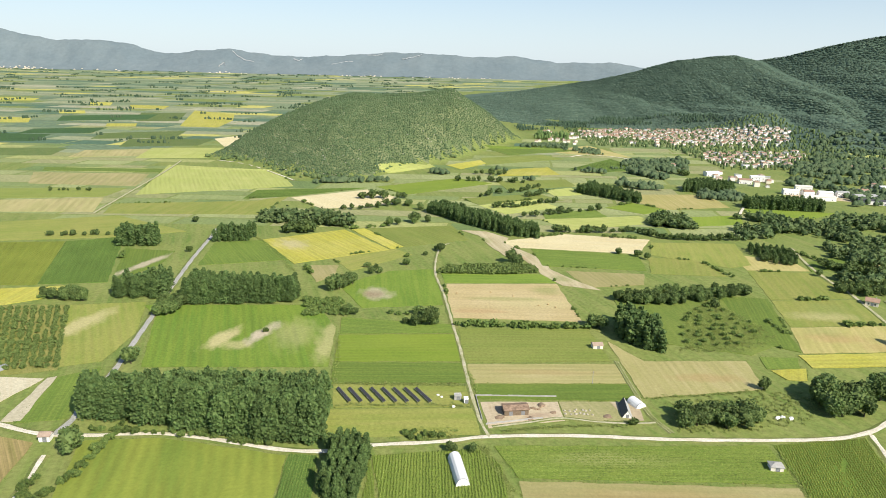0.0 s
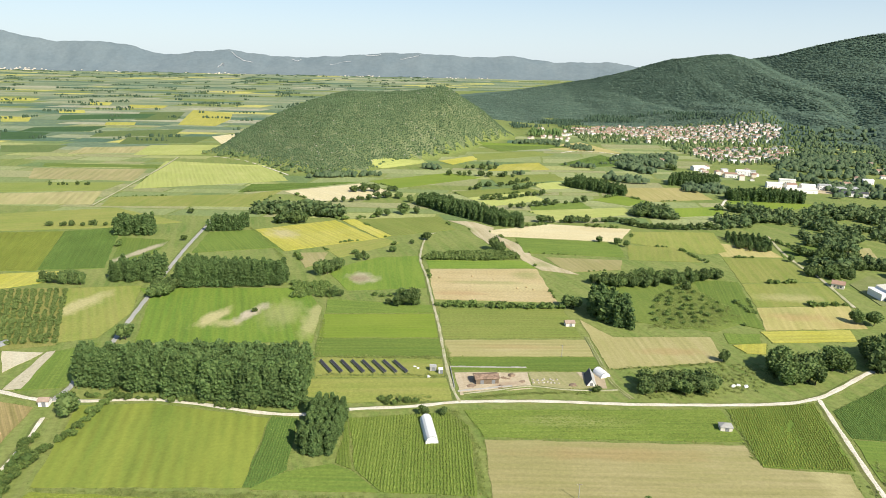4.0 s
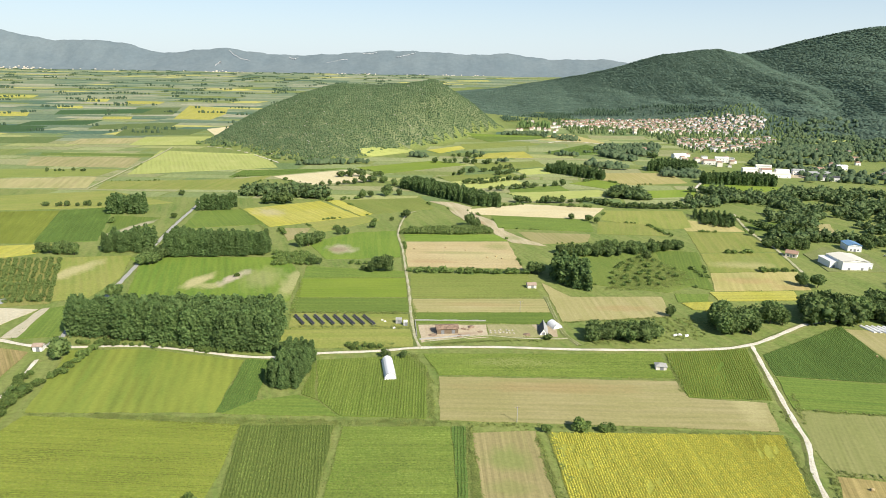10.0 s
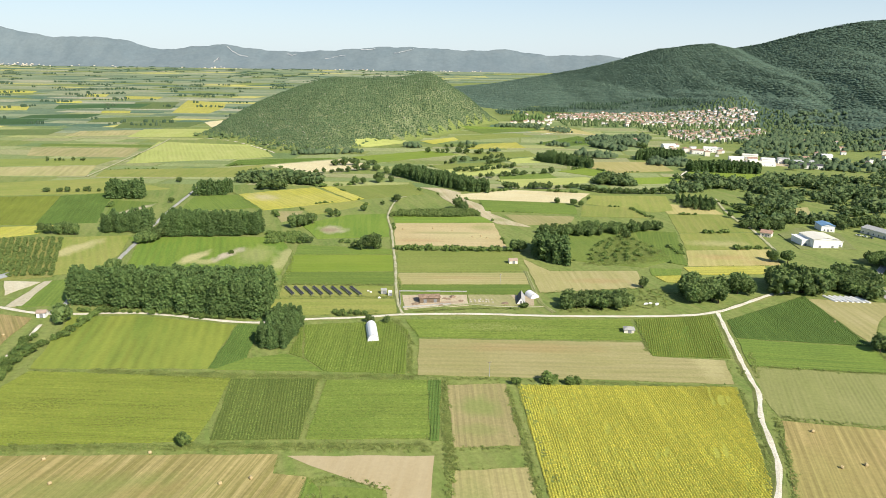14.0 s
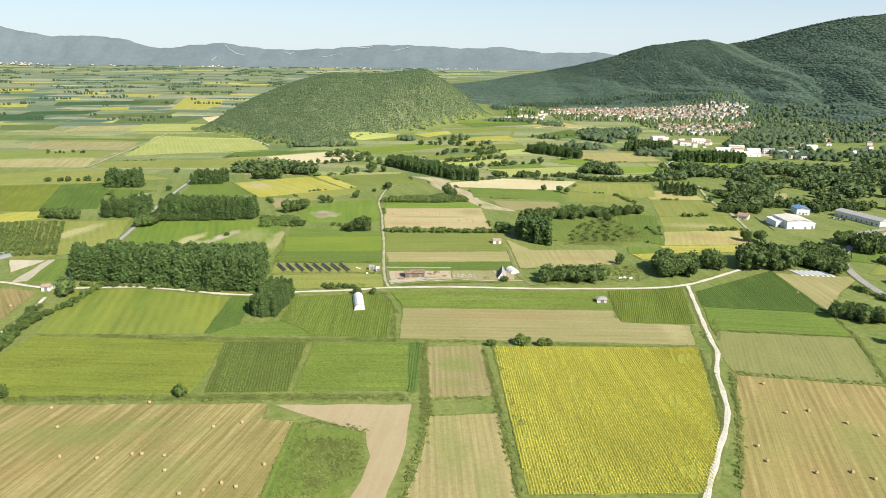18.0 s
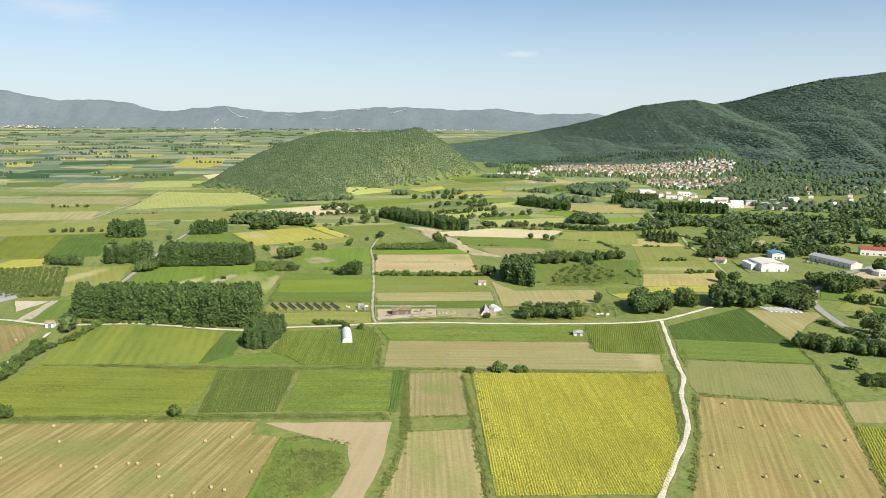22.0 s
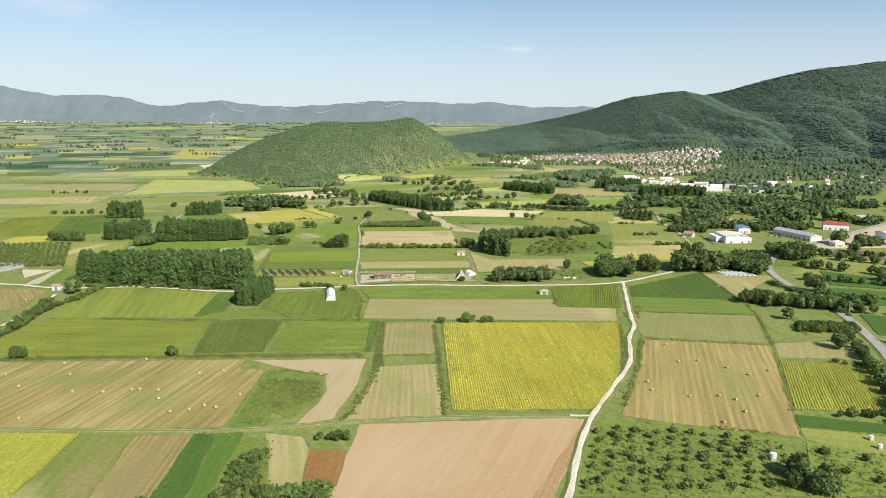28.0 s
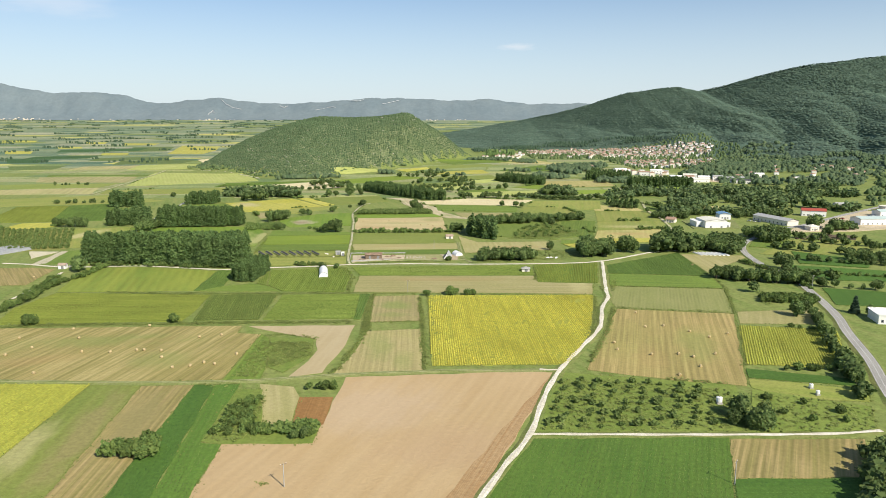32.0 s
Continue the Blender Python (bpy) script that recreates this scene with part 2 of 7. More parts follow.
# ---- terrain ----
HILL_X = [-395, -357, -311, -251, -187, -121, -40, 20, 59, 110, 175]
HILL_Y = [1230, 1300, 1380, 1420, 1450, 1480, 1530, 1560, 1570, 1570, 1600]
HILL_Z = [0, 31, 57, 83, 98, 97, 103, 110, 83, 53, 0]
FRONT_X = [-400, -306, -229, -195, -150, -105, -76, -19, 20, 91, 180]
FRONT_Y = [1190, 1125, 1022, 985, 985, 1015, 1060, 1180, 1225, 1420, 1610]
CREST_X = [-100, 137, 279, 498, 674, 848, 1017, 1089, 1156, 1220, 1281, 1369, 1600, 1900, 3500]
CREST_Y = [3000, 3000, 3000, 2900, 2700, 2600, 2520, 2500, 2400, 2350, 2300, 2250, 2200, 2150, 2000]
CREST_Z = [0, 26, 46, 88, 134, 189, 212, 198, 214, 238, 255, 273, 300, 330, 330]
FOOT_X = [-100, 137, 280, 500, 620, 750, 900, 1100, 3500]
FOOT_Y = [2300, 1930, 1770, 1720, 1500, 1250, 1050, 930, 800]


def eased(xs, ys, soft):
    """A smooth curve through a profile, as a function of x."""
    g = np.arange(xs[0] - 3 * soft, xs[-1] + 3 * soft, soft / 4)
    k = np.exp(-0.5 * (np.arange(-10, 11) / 4.0) ** 2)
    v = np.convolve(np.pad(np.interp(g, xs, ys), 10, mode="edge"), k / k.sum(), "valid")
    return lambda x: np.interp(x, g, v)


hill_y, hill_z, front_y = eased(HILL_X, HILL_Y, 24), eased(HILL_X, HILL_Z, 8), eased(FRONT_X, FRONT_Y, 30)


def plain_z(y):
    """The far plain rises gently to the foot of the mountains."""
    y = np.maximum(y, 3000)
    u = np.clip((y - 3000) / 1600, 0, 1)
    return 130 * (1 - y * (1 - 0.786 * u) / 3000)


def height(x, y):
    x, y = np.asarray(x, float), np.asarray(y, float)
    cy, cz, fy = hill_y(x), hill_z(x), front_y(x)
    u = np.clip((y - fy) / np.maximum(cy - fy, 20), 0, 1)
    v = np.clip((cy + 420 - y) / 420, 0, 1)
    prof = np.where(y < cy, 1 - (1 - u) ** 1.55, v * v * (3 - 2 * v))
    z1 = cz * prof
    fold = np.abs(np.sin(x * 0.019 - y * 0.004 + 0.8 * np.sin(y * 0.011))) + 0.5 * np.abs(np.sin(x * 0.047 + y * 0.006 + np.sin(y * 0.023)))
    z1 = z1 + (2.6 * np.sin(x * 0.021 + y * 0.008) * np.sin(y * 0.017 - x * 0.006) + 2.4 * (fold - 0.95) * np.clip((cy - y) / 120, 0, 1)) * np.clip(z1 / 30, 0, 1)
    my, mz, ff = np.interp(x, CREST_X, CREST_Y), np.interp(x, CREST_X, CREST_Z), np.interp(x, FOOT_X, FOOT_Y)
    u = np.clip((y - ff) / np.maximum(my - ff, 50), 0, 1)
    v = np.clip((my + 900 - y) / 900, 0, 1)
    prof = np.where(y < my, u ** (1.8 + 0.6 * np.exp(-((x - 700) / 260) ** 2)), 0.3 + 0.7 * v)
    spur = (54 * (np.abs(np.sin(x * 0.0066 + 0.9 * np.sin(y * 0.0031) + 0.0016 * y + 0.35)) - 0.62)
            + 25 * (np.abs(np.sin(x * 0.0165 + 1.2 * np.sin(y * 0.0052 + 1.0) - 0.0024 * y)) - 0.62)
            + 10 * (np.abs(np.sin(x * 0.041 + 1.1 * np.sin(y * 0.0125) + 0.006 * y)) - 0.62))
    z2 = mz * prof + spur * np.clip((u - 0.10 - 0.24 * np.exp(-((x - 610) / 230) ** 2)) * 3.0, 0, 1) * np.clip(1.25 * (1 - u), 0.10, 1) * np.clip(mz / 170, 0, 1)
    return np.maximum(np.maximum(z1, 0), np.maximum(z2, plain_z(y)))


def hz(x, y):
    return float(height(x, y))


ground_mat = soil_mat("meadow_ground", (0.18, 0.225, 0.055), (0.25, 0.26, 0.085), (0.13, 0.19, 0.04), 0.3, 7.0, 0.5, 0.02, 0.35)
gx = np.concatenate([np.linspace(-4600, -620, 34), np.arange(-600, 2200, 20), np.linspace(2230, 4200, 22)])
gy = np.concatenate([np.linspace(-1200, 900, 24), np.arange(920, 3100, 20), np.linspace(3130, 4620, 44)])
XX, YY = np.meshgrid(gx, gy)
ZZ = height(XX, YY)
nx, ny = len(gx), len(gy)
gv = list(map(tuple, np.stack([XX.ravel(), YY.ravel(), ZZ.ravel()], 1).tolist()))
gf = [(j * nx + i, j * nx + i + 1, (j + 1) * nx + i + 1, (j + 1) * nx + i) for j in range(ny - 1) for i in range(nx - 1)]
# floor colour holds the same haze blue as the mountain foliage
hazed_forest_floor = soil_mat("hazed_forest_floor", (0.095, 0.145, 0.098), (0.3, 0.27, 0.2), (0.075, 0.12, 0.08), 0.3, 0, 0, 0.02, 0.2)
slope_mat = soil_mat("stony_hill_floor", (0.18, 0.205, 0.095), (0.3, 0.27, 0.2), (0.115, 0.155, 0.062), 0.3, 0, 0, 0.035, 0.25)
ground = tagged(link_mesh("ground", gv, gf, [ground_mat, slope_mat, hazed_forest_floor], smooth=True), "sunlit green and straw coloured farmland reaching the foot of the hills", "ground", kind="structure")

up = (ZZ - plain_z(YY) > 1.5)
quad_up = (up[:-1, :-1] & up[1:, 1:]).ravel()
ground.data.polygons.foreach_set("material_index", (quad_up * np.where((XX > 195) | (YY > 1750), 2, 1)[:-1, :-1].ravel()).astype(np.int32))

# distant mountains beyond the plain
FAR_X = [-4600, -3400, -2850, -2610, -2435, -2285, -2030, -1780, -1590, -1350, -1190, -930, -630, -330, -70, 260, 450, 710, 1160, 1280, 1460, 2600, 4200]
FAR_Z = [330, 335, 316, 268, 244, 256, 242, 174, 198, 220, 192, 176, 192, 218, 215, 198, 215, 178, 185, 150, 172, 180, 180]
fx = np.linspace(-4600, 4200, 330)
crest = np.interp(fx, FAR_X, FAR_Z)
crest = np.convolve(np.pad(crest, 2, mode="edge"), np.ones(5) / 5, "valid")
crest = crest + 2.5 * np.sin(fx * 0.031) + 1.5 * np.sin(fx * 0.083 + 1) + 1.0 * np.sin(fx * 0.19)
mv, mf = [], []
steps = 16
for j in range(steps + 1):
    u = j / steps
    for i, x in enumerate(fx):
        base = 48.0
        gully = 9 * math.sin(x * 0.024 + 3 * u) + 5 * math.sin(x * 0.055 - 2 * u) + 3 * math.sin(x * 0.13 + 5 * u)
        mv.append((x, 4330 + 290 * u + (gully * 1.2) * math.sin(math.pi * u), base + (crest[i] - base) * u ** 1.25 + gully * 0.35 * math.sin(math.pi * u)))
n = len(fx)
mf = [(j * n + i, j * n + i + 1, (j + 1) * n + i + 1, (j + 1) * n + i) for j in range(steps) for i in range(n - 1)]
# the blue-grey is air haze put into the slope colour
far_mat = soil_mat("hazed_distant_slopes", (0.150, 0.187, 0.20), (0.2, 0.24, 0.25), (0.13, 0.168, 0.185), 0.0, 0, 0, 0.006, 0.04, 0, 0.2)
tagged(link_mesh("backdrop_mountains", mv, mf, far_mat, smooth=True), "wooded mountain range beyond the plain, blue-grey from haze put into its colour", "mountains", kind="structure")

# ---- fields ----
G1, G2, G3 = (0.13, 0.19, 0.035), (0.19, 0.245, 0.05), (0.09, 0.15, 0.028)
STYLES = {
    # name: colours a, streak, patch; streak width, amount, height, label
    "bare": ((0.425, 0.305, 0.19), (0.465, 0.345, 0.225), (0.395, 0.28, 0.165), 6, 0.5, 0.04, "bare harrowed beige soil field"),
    "bare_pink": ((0.445, 0.360, 0.249), (0.498, 0.413, 0.297), (0.413, 0.329, 0.212), 5, 0.4, 0.04, "freshly tilled pinkish soil strip"),
    "redbrown": ((0.43, 0.30, 0.185), (0.32, 0.18, 0.085), (0.41, 0.28, 0.165), 0.9, 0.6, 0.05, "reddish brown worked edge of the bare field"),
    "redsoil": ((0.31, 0.17, 0.07), (0.24, 0.12, 0.045), (0.35, 0.20, 0.09), 2, 0.5, 0.06, "ploughed reddish brown soil patch"),
    "site_soil": ((0.46, 0.38, 0.30), (0.52, 0.45, 0.38), (0.38, 0.30, 0.22), 6, 0.5, 0.05, "levelled bare building site soil"),
    "pale": ((0.594, 0.519, 0.350), (0.636, 0.572, 0.424), (0.551, 0.466, 0.297), 6, 0.5, 0.05, "pale harvested stubble field"),
    "drystripe": ((0.36, 0.32, 0.17), (0.30, 0.30, 0.13), (0.42, 0.36, 0.2), 12, 0.6, 0.05, "straw coloured cut field"),
    "stubble_left": ((0.396, 0.318, 0.144), (0.246, 0.222, 0.078), (0.480, 0.396, 0.198), 2.4, 0.85, 0.06, "mown stubble field with straw bales in rows"),
    "stubble_right": ((0.435, 0.331, 0.162), (0.290, 0.238, 0.099), (0.360, 0.319, 0.128), 2.0, 0.9, 0.06, "mown stubble field with straw bales"),
    "stubble_pale": ((0.42, 0.345, 0.20), (0.32, 0.275, 0.14), (0.36, 0.325, 0.15), 2.6, 0.9, 0.06, "pale mown strip with tractor lines"),
    "stubble_brown": ((0.341, 0.264, 0.127), (0.231, 0.209, 0.077), (0.396, 0.303, 0.160), 2.4, 0.85, 0.06, "brown stubble field"),
    "drymeadow": ((0.335, 0.30, 0.15), (0.28, 0.275, 0.11), (0.385, 0.335, 0.19), 6, 0.5, 0.08, "dry cut meadow"),
    "drymeadow2": ((0.406, 0.354, 0.157), (0.325, 0.313, 0.110), (0.464, 0.389, 0.197), 7, 0.5, 0.08, "dry straw coloured meadow"),
    "meadow": ((0.244, 0.267, 0.070), (0.302, 0.290, 0.099), (0.186, 0.238, 0.052), 6, 0.5, 0.12, "olive green meadow"),
    "grass_mid": ((0.209, 0.249, 0.064), (0.255, 0.273, 0.081), (0.174, 0.226, 0.052), 5, 0.45, 0.15, "even green grass field"),
    "crop_bright": ((0.174, 0.261, 0.041), (0.232, 0.302, 0.058), (0.128, 0.215, 0.032), 4, 0.5, 0.3, "bright green young crop"),
    "crop_green": ((0.133, 0.200, 0.037), (0.180, 0.238, 0.051), (0.104, 0.168, 0.032), 2, 0.65, 0.4, "green low crop field"),
    "crop_mid": ((0.092, 0.17, 0.03), (0.12, 0.20, 0.038), (0.075, 0.15, 0.026), 4, 0.5, 0.3, "green clover strip"),
    "crop_dark": ((0.07, 0.145, 0.026), (0.09, 0.165, 0.032), (0.058, 0.125, 0.022), 3, 0.4, 0.5, "deep green clover field"),
    "crop_rows": ((0.15, 0.215, 0.04), (0.12, 0.185, 0.032), (0.185, 0.235, 0.05), 3, 0.6, 0.35, "green crop in long rows"),
    "corn_light": ((0.20, 0.245, 0.04), (0.17, 0.225, 0.035), (0.235, 0.265, 0.05), 4, 0.4, 0.35, "light green standing crop"),
    "corn_dark": ((0.105, 0.185, 0.042), (0.085, 0.155, 0.035), (0.125, 0.205, 0.05), 3, 0.5, 0.45, "dark green maize strip"),
    "corn_green": ((0.15, 0.225, 0.04), (0.115, 0.19, 0.032), (0.18, 0.25, 0.048), 3, 0.5, 0.45, "green maize field with wind-laid furrows"),
    "corn_rows": ((0.125, 0.168, 0.042), (0.10, 0.14, 0.034), (0.15, 0.19, 0.05), 3, 0.5, 0.45, "dark green maize in narrow rows"),
    "corn_rows2": ((0.155, 0.22, 0.04), (0.12, 0.185, 0.032), (0.19, 0.245, 0.052), 3, 0.5, 0.4, "maize rows around a white shed"),
    "hay_green": ((0.165, 0.22, 0.042), (0.25, 0.28, 0.055), (0.145, 0.20, 0.038), 13, 0.65, 0.3, "yellow-green hay field with paler bands"),
    "hay_bright": ((0.20, 0.275, 0.035), (0.235, 0.29, 0.055), (0.16, 0.24, 0.03), 8, 0.4, 0.25, "bright yellow-green hay field"),
    "grass_lush": ((0.135, 0.225, 0.034), (0.20, 0.27, 0.045), (0.11, 0.19, 0.03), 6, 0.6, 0.2, "lush green grass field with thin spots"),
    "hay_pale": ((0.383, 0.418, 0.139), (0.336, 0.383, 0.116), (0.429, 0.441, 0.174), 8, 0.5, 0.15, "pale yellow-green hay field"),
    "rape": ((0.44, 0.405, 0.07), (0.33, 0.34, 0.08), (0.49, 0.44, 0.13), 4, 0.6, 0.7, "flat field of yellow flowers"),
    "sunflower": ((0.30, 0.31, 0.06), (0.25, 0.275, 0.052), (0.33, 0.33, 0.064), 3, 0.3, 0.25, "field of flowering sunflowers in rows"),
    "sunflower_left": ((0.30, 0.31, 0.06), (0.25, 0.275, 0.052), (0.33, 0.33, 0.064), 3, 0.3, 0.25, "field of yellow sunflowers in rows"),
    "sunflower_far": ((0.30, 0.31, 0.06), (0.25, 0.275, 0.052), (0.33, 0.33, 0.064), 3, 0.3, 0.25, "small sunflower field by the road"),
    "corn_far": ((0.05, 0.105, 0.035), (0.06, 0.115, 0.04), (0.04, 0.09, 0.03), 6, 0.4, 0.3, "dark green field on the far plain"),
    "crop_far": ((0.12, 0.165, 0.055), (0.15, 0.185, 0.065), (0.1, 0.15, 0.045), 8, 0.4, 0.2, "green field on the far plain"),
    "thin_grass": ((0.30, 0.285, 0.15), (0.36, 0.32, 0.20), (0.24, 0.25, 0.11), 3, 0.5, 0.05, "thin trampled grass on the building site"),
    "dry_green": ((0.26, 0.27, 0.11), (0.23, 0.25, 0.09), (0.285, 0.285, 0.125), 4, 0.5, 0.1, "olive green mown field with fine lines"),
    "tan": ((0.425, 0.335, 0.20), (0.37, 0.31, 0.165), (0.46, 0.375, 0.24), 5, 0.5, 0.05, "dry tan field with scattered bales"),
    "gully": ((0.44, 0.375, 0.27), (0.50, 0.44, 0.34), (0.33, 0.285, 0.175), 3, 0.7, 0.06, "bare eroded gravel gully between the fields"),
    "darksoil": ((0.11, 0.085, 0.06), (0.16, 0.12, 0.085), (0.08, 0.065, 0.045), 3, 0.6, 0.06, "dark soil yard beside the works"),
    "plastic": ((0.50, 0.45, 0.37), (0.56, 0.52, 0.45), (0.45, 0.40, 0.32), 2, 0.5, 0.1, "pale sheeted vegetable bed"),
    "orchard_grass": ((0.18, 0.24, 0.055), (0.24, 0.275, 0.075), (0.13, 0.19, 0.04), 5, 0.4, 0.15, "rough orchard grass"),
    "vineyard_grass": ((0.255, 0.255, 0.081), (0.174, 0.209, 0.046), (0.290, 0.273, 0.104), 4, 0.5, 0.12, "grass between tree rows"),
    "scrub": ((0.165, 0.22, 0.048), (0.22, 0.255, 0.07), (0.125, 0.185, 0.038), 4, 0.4, 0.3, "rough scrubby grass"),
}
LINES = {"dry_green": (1.9, 0.3), "stubble_right": (2.9, 0.4), "stubble_left": (4.2, 0.36), "stubble_pale": (2.6, 0.3), "stubble_brown": (2.4, 0.5), "drymeadow": (4.5, 0.2), "drymeadow2": (4.5, 0.2), "crop_mid": (1.9, 0.3),
         "grass_mid": (4, 0.25), "hay_green": (5.5, 0.4), "crop_green": (2.4, 0.3), "meadow": (5, 0.2), "bare": (3.4, 0.10), "grass_lush": (5, 0.3), "pale": (5, 0.15), "crop_dark": (2.2, 0.25),
         "hay_bright": (4, 0.2), "hay_pale": (6, 0.25), "rape": (5, 0.2), "drystripe": (9, 0.3)}
ROWS_OF = {"sunflower": (1.0, 0.7), "sunflower_left": (1.0, 0.65), "sunflower_far": (1.1, 0.7), "corn_rows": (1.2, 0.7), "corn_rows2": (1.3, 0.7),
           "crop_rows": (1.25, 0.45), "corn_dark": (1.2, 0.55), "corn_green": (1.1, 0.6), "corn_light": (1.2, 0.5), "crop_mid": (1.25, 0.22), "crop_dark": (1.3, 0.22)}
LEAVES = {"lush": ("clover_leaves", (0.065, 0.14, 0.026), (0.105, 0.185, 0.038)), "sunflower": ("sunflower_heads", (0.62, 0.545, 0.085), (0.43, 0.435, 0.075)), "green_sunflower": ("half_open_sunflower_heads", (0.47, 0.465, 0.08), (0.33, 0.365, 0.066)), "maize": ("maize_leaves", (0.15, 0.215, 0.04), (0.235, 0.295, 0.064)),
          "rich": ("rich_green_maize_leaves", (0.105, 0.175, 0.036), (0.165, 0.235, 0.052)), "deep": ("deep_green_maize_leaves", (0.12, 0.175, 0.038), (0.185, 0.235, 0.056)), "light": ("pale_crop_leaves", (0.185, 0.235, 0.04), (0.25, 0.28, 0.055))}
GREEN, DRY, ASH, THIN, RED = (0.20, 0.245, 0.065), (0.46, 0.41, 0.20), (0.47, 0.40, 0.29), (0.25, 0.215, 0.085), (0.36, 0.22, 0.10)
# places where a crop is thin, dried or gone: centre, half axes, turn, colour, strength
WORN = [(-130, 394, 7, 20, -0.25, DRY, 0.9), (-118, 384, 10, 7, 0, DRY, 0.6), (-108, 404, 5.5, 20, -0.3, ASH, 0.95), (-88, 404, 14, 26, 0, DRY, 0.35), (-68, 445, 10, 14, 0, ASH, 0.9),
        (-66, 395, 7, 40, 0, DRY, 0.6), (-45, 484, 12, 15, 0.3, ASH, 0.7), (-47, 482, 8, 9, 0.3, (0.27, 0.215, 0.13), 0.9), (-228, 569, 12, 26, 0, ASH, 0.9), (-241, 542, 5, 40, -0.3, ASH, 0.8),
        (-225, 411, 9, 32, -0.3, DRY, 0.8), (68, 204.5, 9, 4, 0, ASH, 0.9), (174, 226, 7, 22, 0, DRY, 0.5), (-20, 30, 7, 30, 0.1, THIN, 0.9), (-33, 20, 6, 40, 0.1, THIN, 0.8), (-47, 10, 6, 22, 0.1, DRY, 0.5),
        (-136, 620, 14, 22, 0.6, ASH, 0.5), (70, 470, 34, 10, 0, DRY, 0.5), (30, 452, 20, 6, 0, RED, 0.4), (150, 352, 22, 6, 0, RED, 0.35),
        (90, 240, 40, 6, 0, RED, 0.3), (255, 415, 20, 9, 0, RED, 0.4), (268, 455, 25, 10, 0, DRY, 0.5), (60, 355, 30, 4, 0, RED, 0.25), (42, 655, 7, 16, 0.4, GREEN, 0.6), (34, 312, 8, 4, 0, (0.33, 0.245, 0.165), 0.8), (50, 306, 7, 3, 0.2, (0.34, 0.25, 0.17), 0.7), (75, 268, 30, 6, 0, DRY, 0.3), (72, 590, 6, 12, 0.6, RED, 0.35), (98, 530, 7, 12, 0.8, GREEN, 0.5), (50, 478, 30, 5, 0, GREEN, 0.45), (82, 500, 12, 10, 0, GREEN, 0.5), (280, 470, 20, 14, 0, GREEN, 0.5), (255, 425, 14, 10, 0, GREEN, 0.4), (280, 400, 18, 7, 0, RED, 0.3),
        (62, 178, 10, 10, 0, GREEN, 0.7), (60, 160, 12, 5, 0, GREEN, 0.4), (58, 110, 7, 20, 0.1, GREEN, 0.5), (70, 90, 5, 12, 0, GREEN, 0.4), (-70, 118, 40, 9, 0.1, GREEN, 0.5), (-130, 100, 26, 10, 0.2, GREEN, 0.45), (-35, 92, 14, 12, 0, GREEN, 0.4),
        (-90, 90, 20, 7, 0.3, RED, 0.25), (-50, 118, 16, 5, 0.3, RED, 0.25), (205, 110, 9, 25, -0.25, GREEN, 0.4), (178, 90, 8, 18, -0.25, RED, 0.2), (60, 40, 30, 22, 0.4, (0.47, 0.36, 0.24), 0.5), (90, 10, 26, 16, 0.3, (0.385, 0.265, 0.155), 0.4), (12, 20, 4, 30, 0, (0.16, 0.21, 0.045), 0.6)]
field_no = [0]
margin = []
edge_growth, edge_rnd = [], random.Random(19)


def inside(x, y, poly):
    c = False
    for (x1, y1), (x2, y2) in zip(poly, poly[1:] + poly[:1]):
        if (y1 > y) != (y2 > y) and x < (x2 - x1) * (y - y1) / (y2 - y1) + x1:
            c = not c
    return c



def crop_rows(poly, angle, gap, high, z0, seed, straggle, laid=0.0, flowers=False):
    """Rows of plants across a polygon: one small leaning tuft per plant stand."""
    r = np.random.RandomState(seed)
    ca, sa = math.cos(angle), math.sin(angle)
    q = [(ca * x + sa * y, -sa * x + ca * y) for x, y in poly]          # u along the rows
    vs, fs = [], []
    lo, hi = min(p[1] for p in q), max(p[1] for p in q)
    v = lo + gap * 0.6
    while v < hi - gap * 0.3:
        cuts = sorted(a[0] + (v - a[1]) / (b[1] - a[1]) * (b[0] - a[0]) for a, b in zip(q, q[1:] + q[:1]) if (a[1] - v) * (b[1] - v) < 0)
        gaps = straggle + (0.3 * r.rand() ** 3 if flowers else 0.05 * r.rand())
        for s, e in zip(cuts[::2], cuts[1::2]):
            n = int((e - s) / (gap * 0.62))
            for k in range(n):
                if r.rand() < gaps * (1.0 + 0.9 * math.sin(k * 0.045 + v * 1.3)):
                    continue
                u = s + (k + 0.5) * (e - s) / n + r.uniform(-0.4, 0.4) * gap
                w2 = v + r.uniform(-1, 1) * gap * (0.14 if flowers else 0.22)
                if laid and math.sin(u * 0.09 + 1.7 * math.sin(v * 0.11)) * math.sin(v * 0.16 + 1.1 * math.sin(u * 0.05)) + 0.55 * math.sin(u * 0.45 + v) * math.sin(v * 0.7) > laid - 0.5 * flowers * max(0.0, math.sin(v * 0.028 + 1.0)):
                    continue
                h2 = high * r.uniform(0.72, 1.12)
                ru, rv = gap * r.uniform(0.46, 0.70), gap * (r.uniform(0.40, 0.56) if flowers else r.uniform(0.30, 0.46))
                i = len(vs)
                for du, dv, dz in ((-ru, 0, 0.45), (0, -rv, 0.4), (ru, 0, 0.5), (0, rv, 0.45), (r.uniform(-.2, .2), r.uniform(-.1, .1), 1.0)):
                    uu, vv = u + du, w2 + dv
                    vs.append((ca * uu - sa * vv, sa * uu + ca * vv, z0 + h2 * dz))
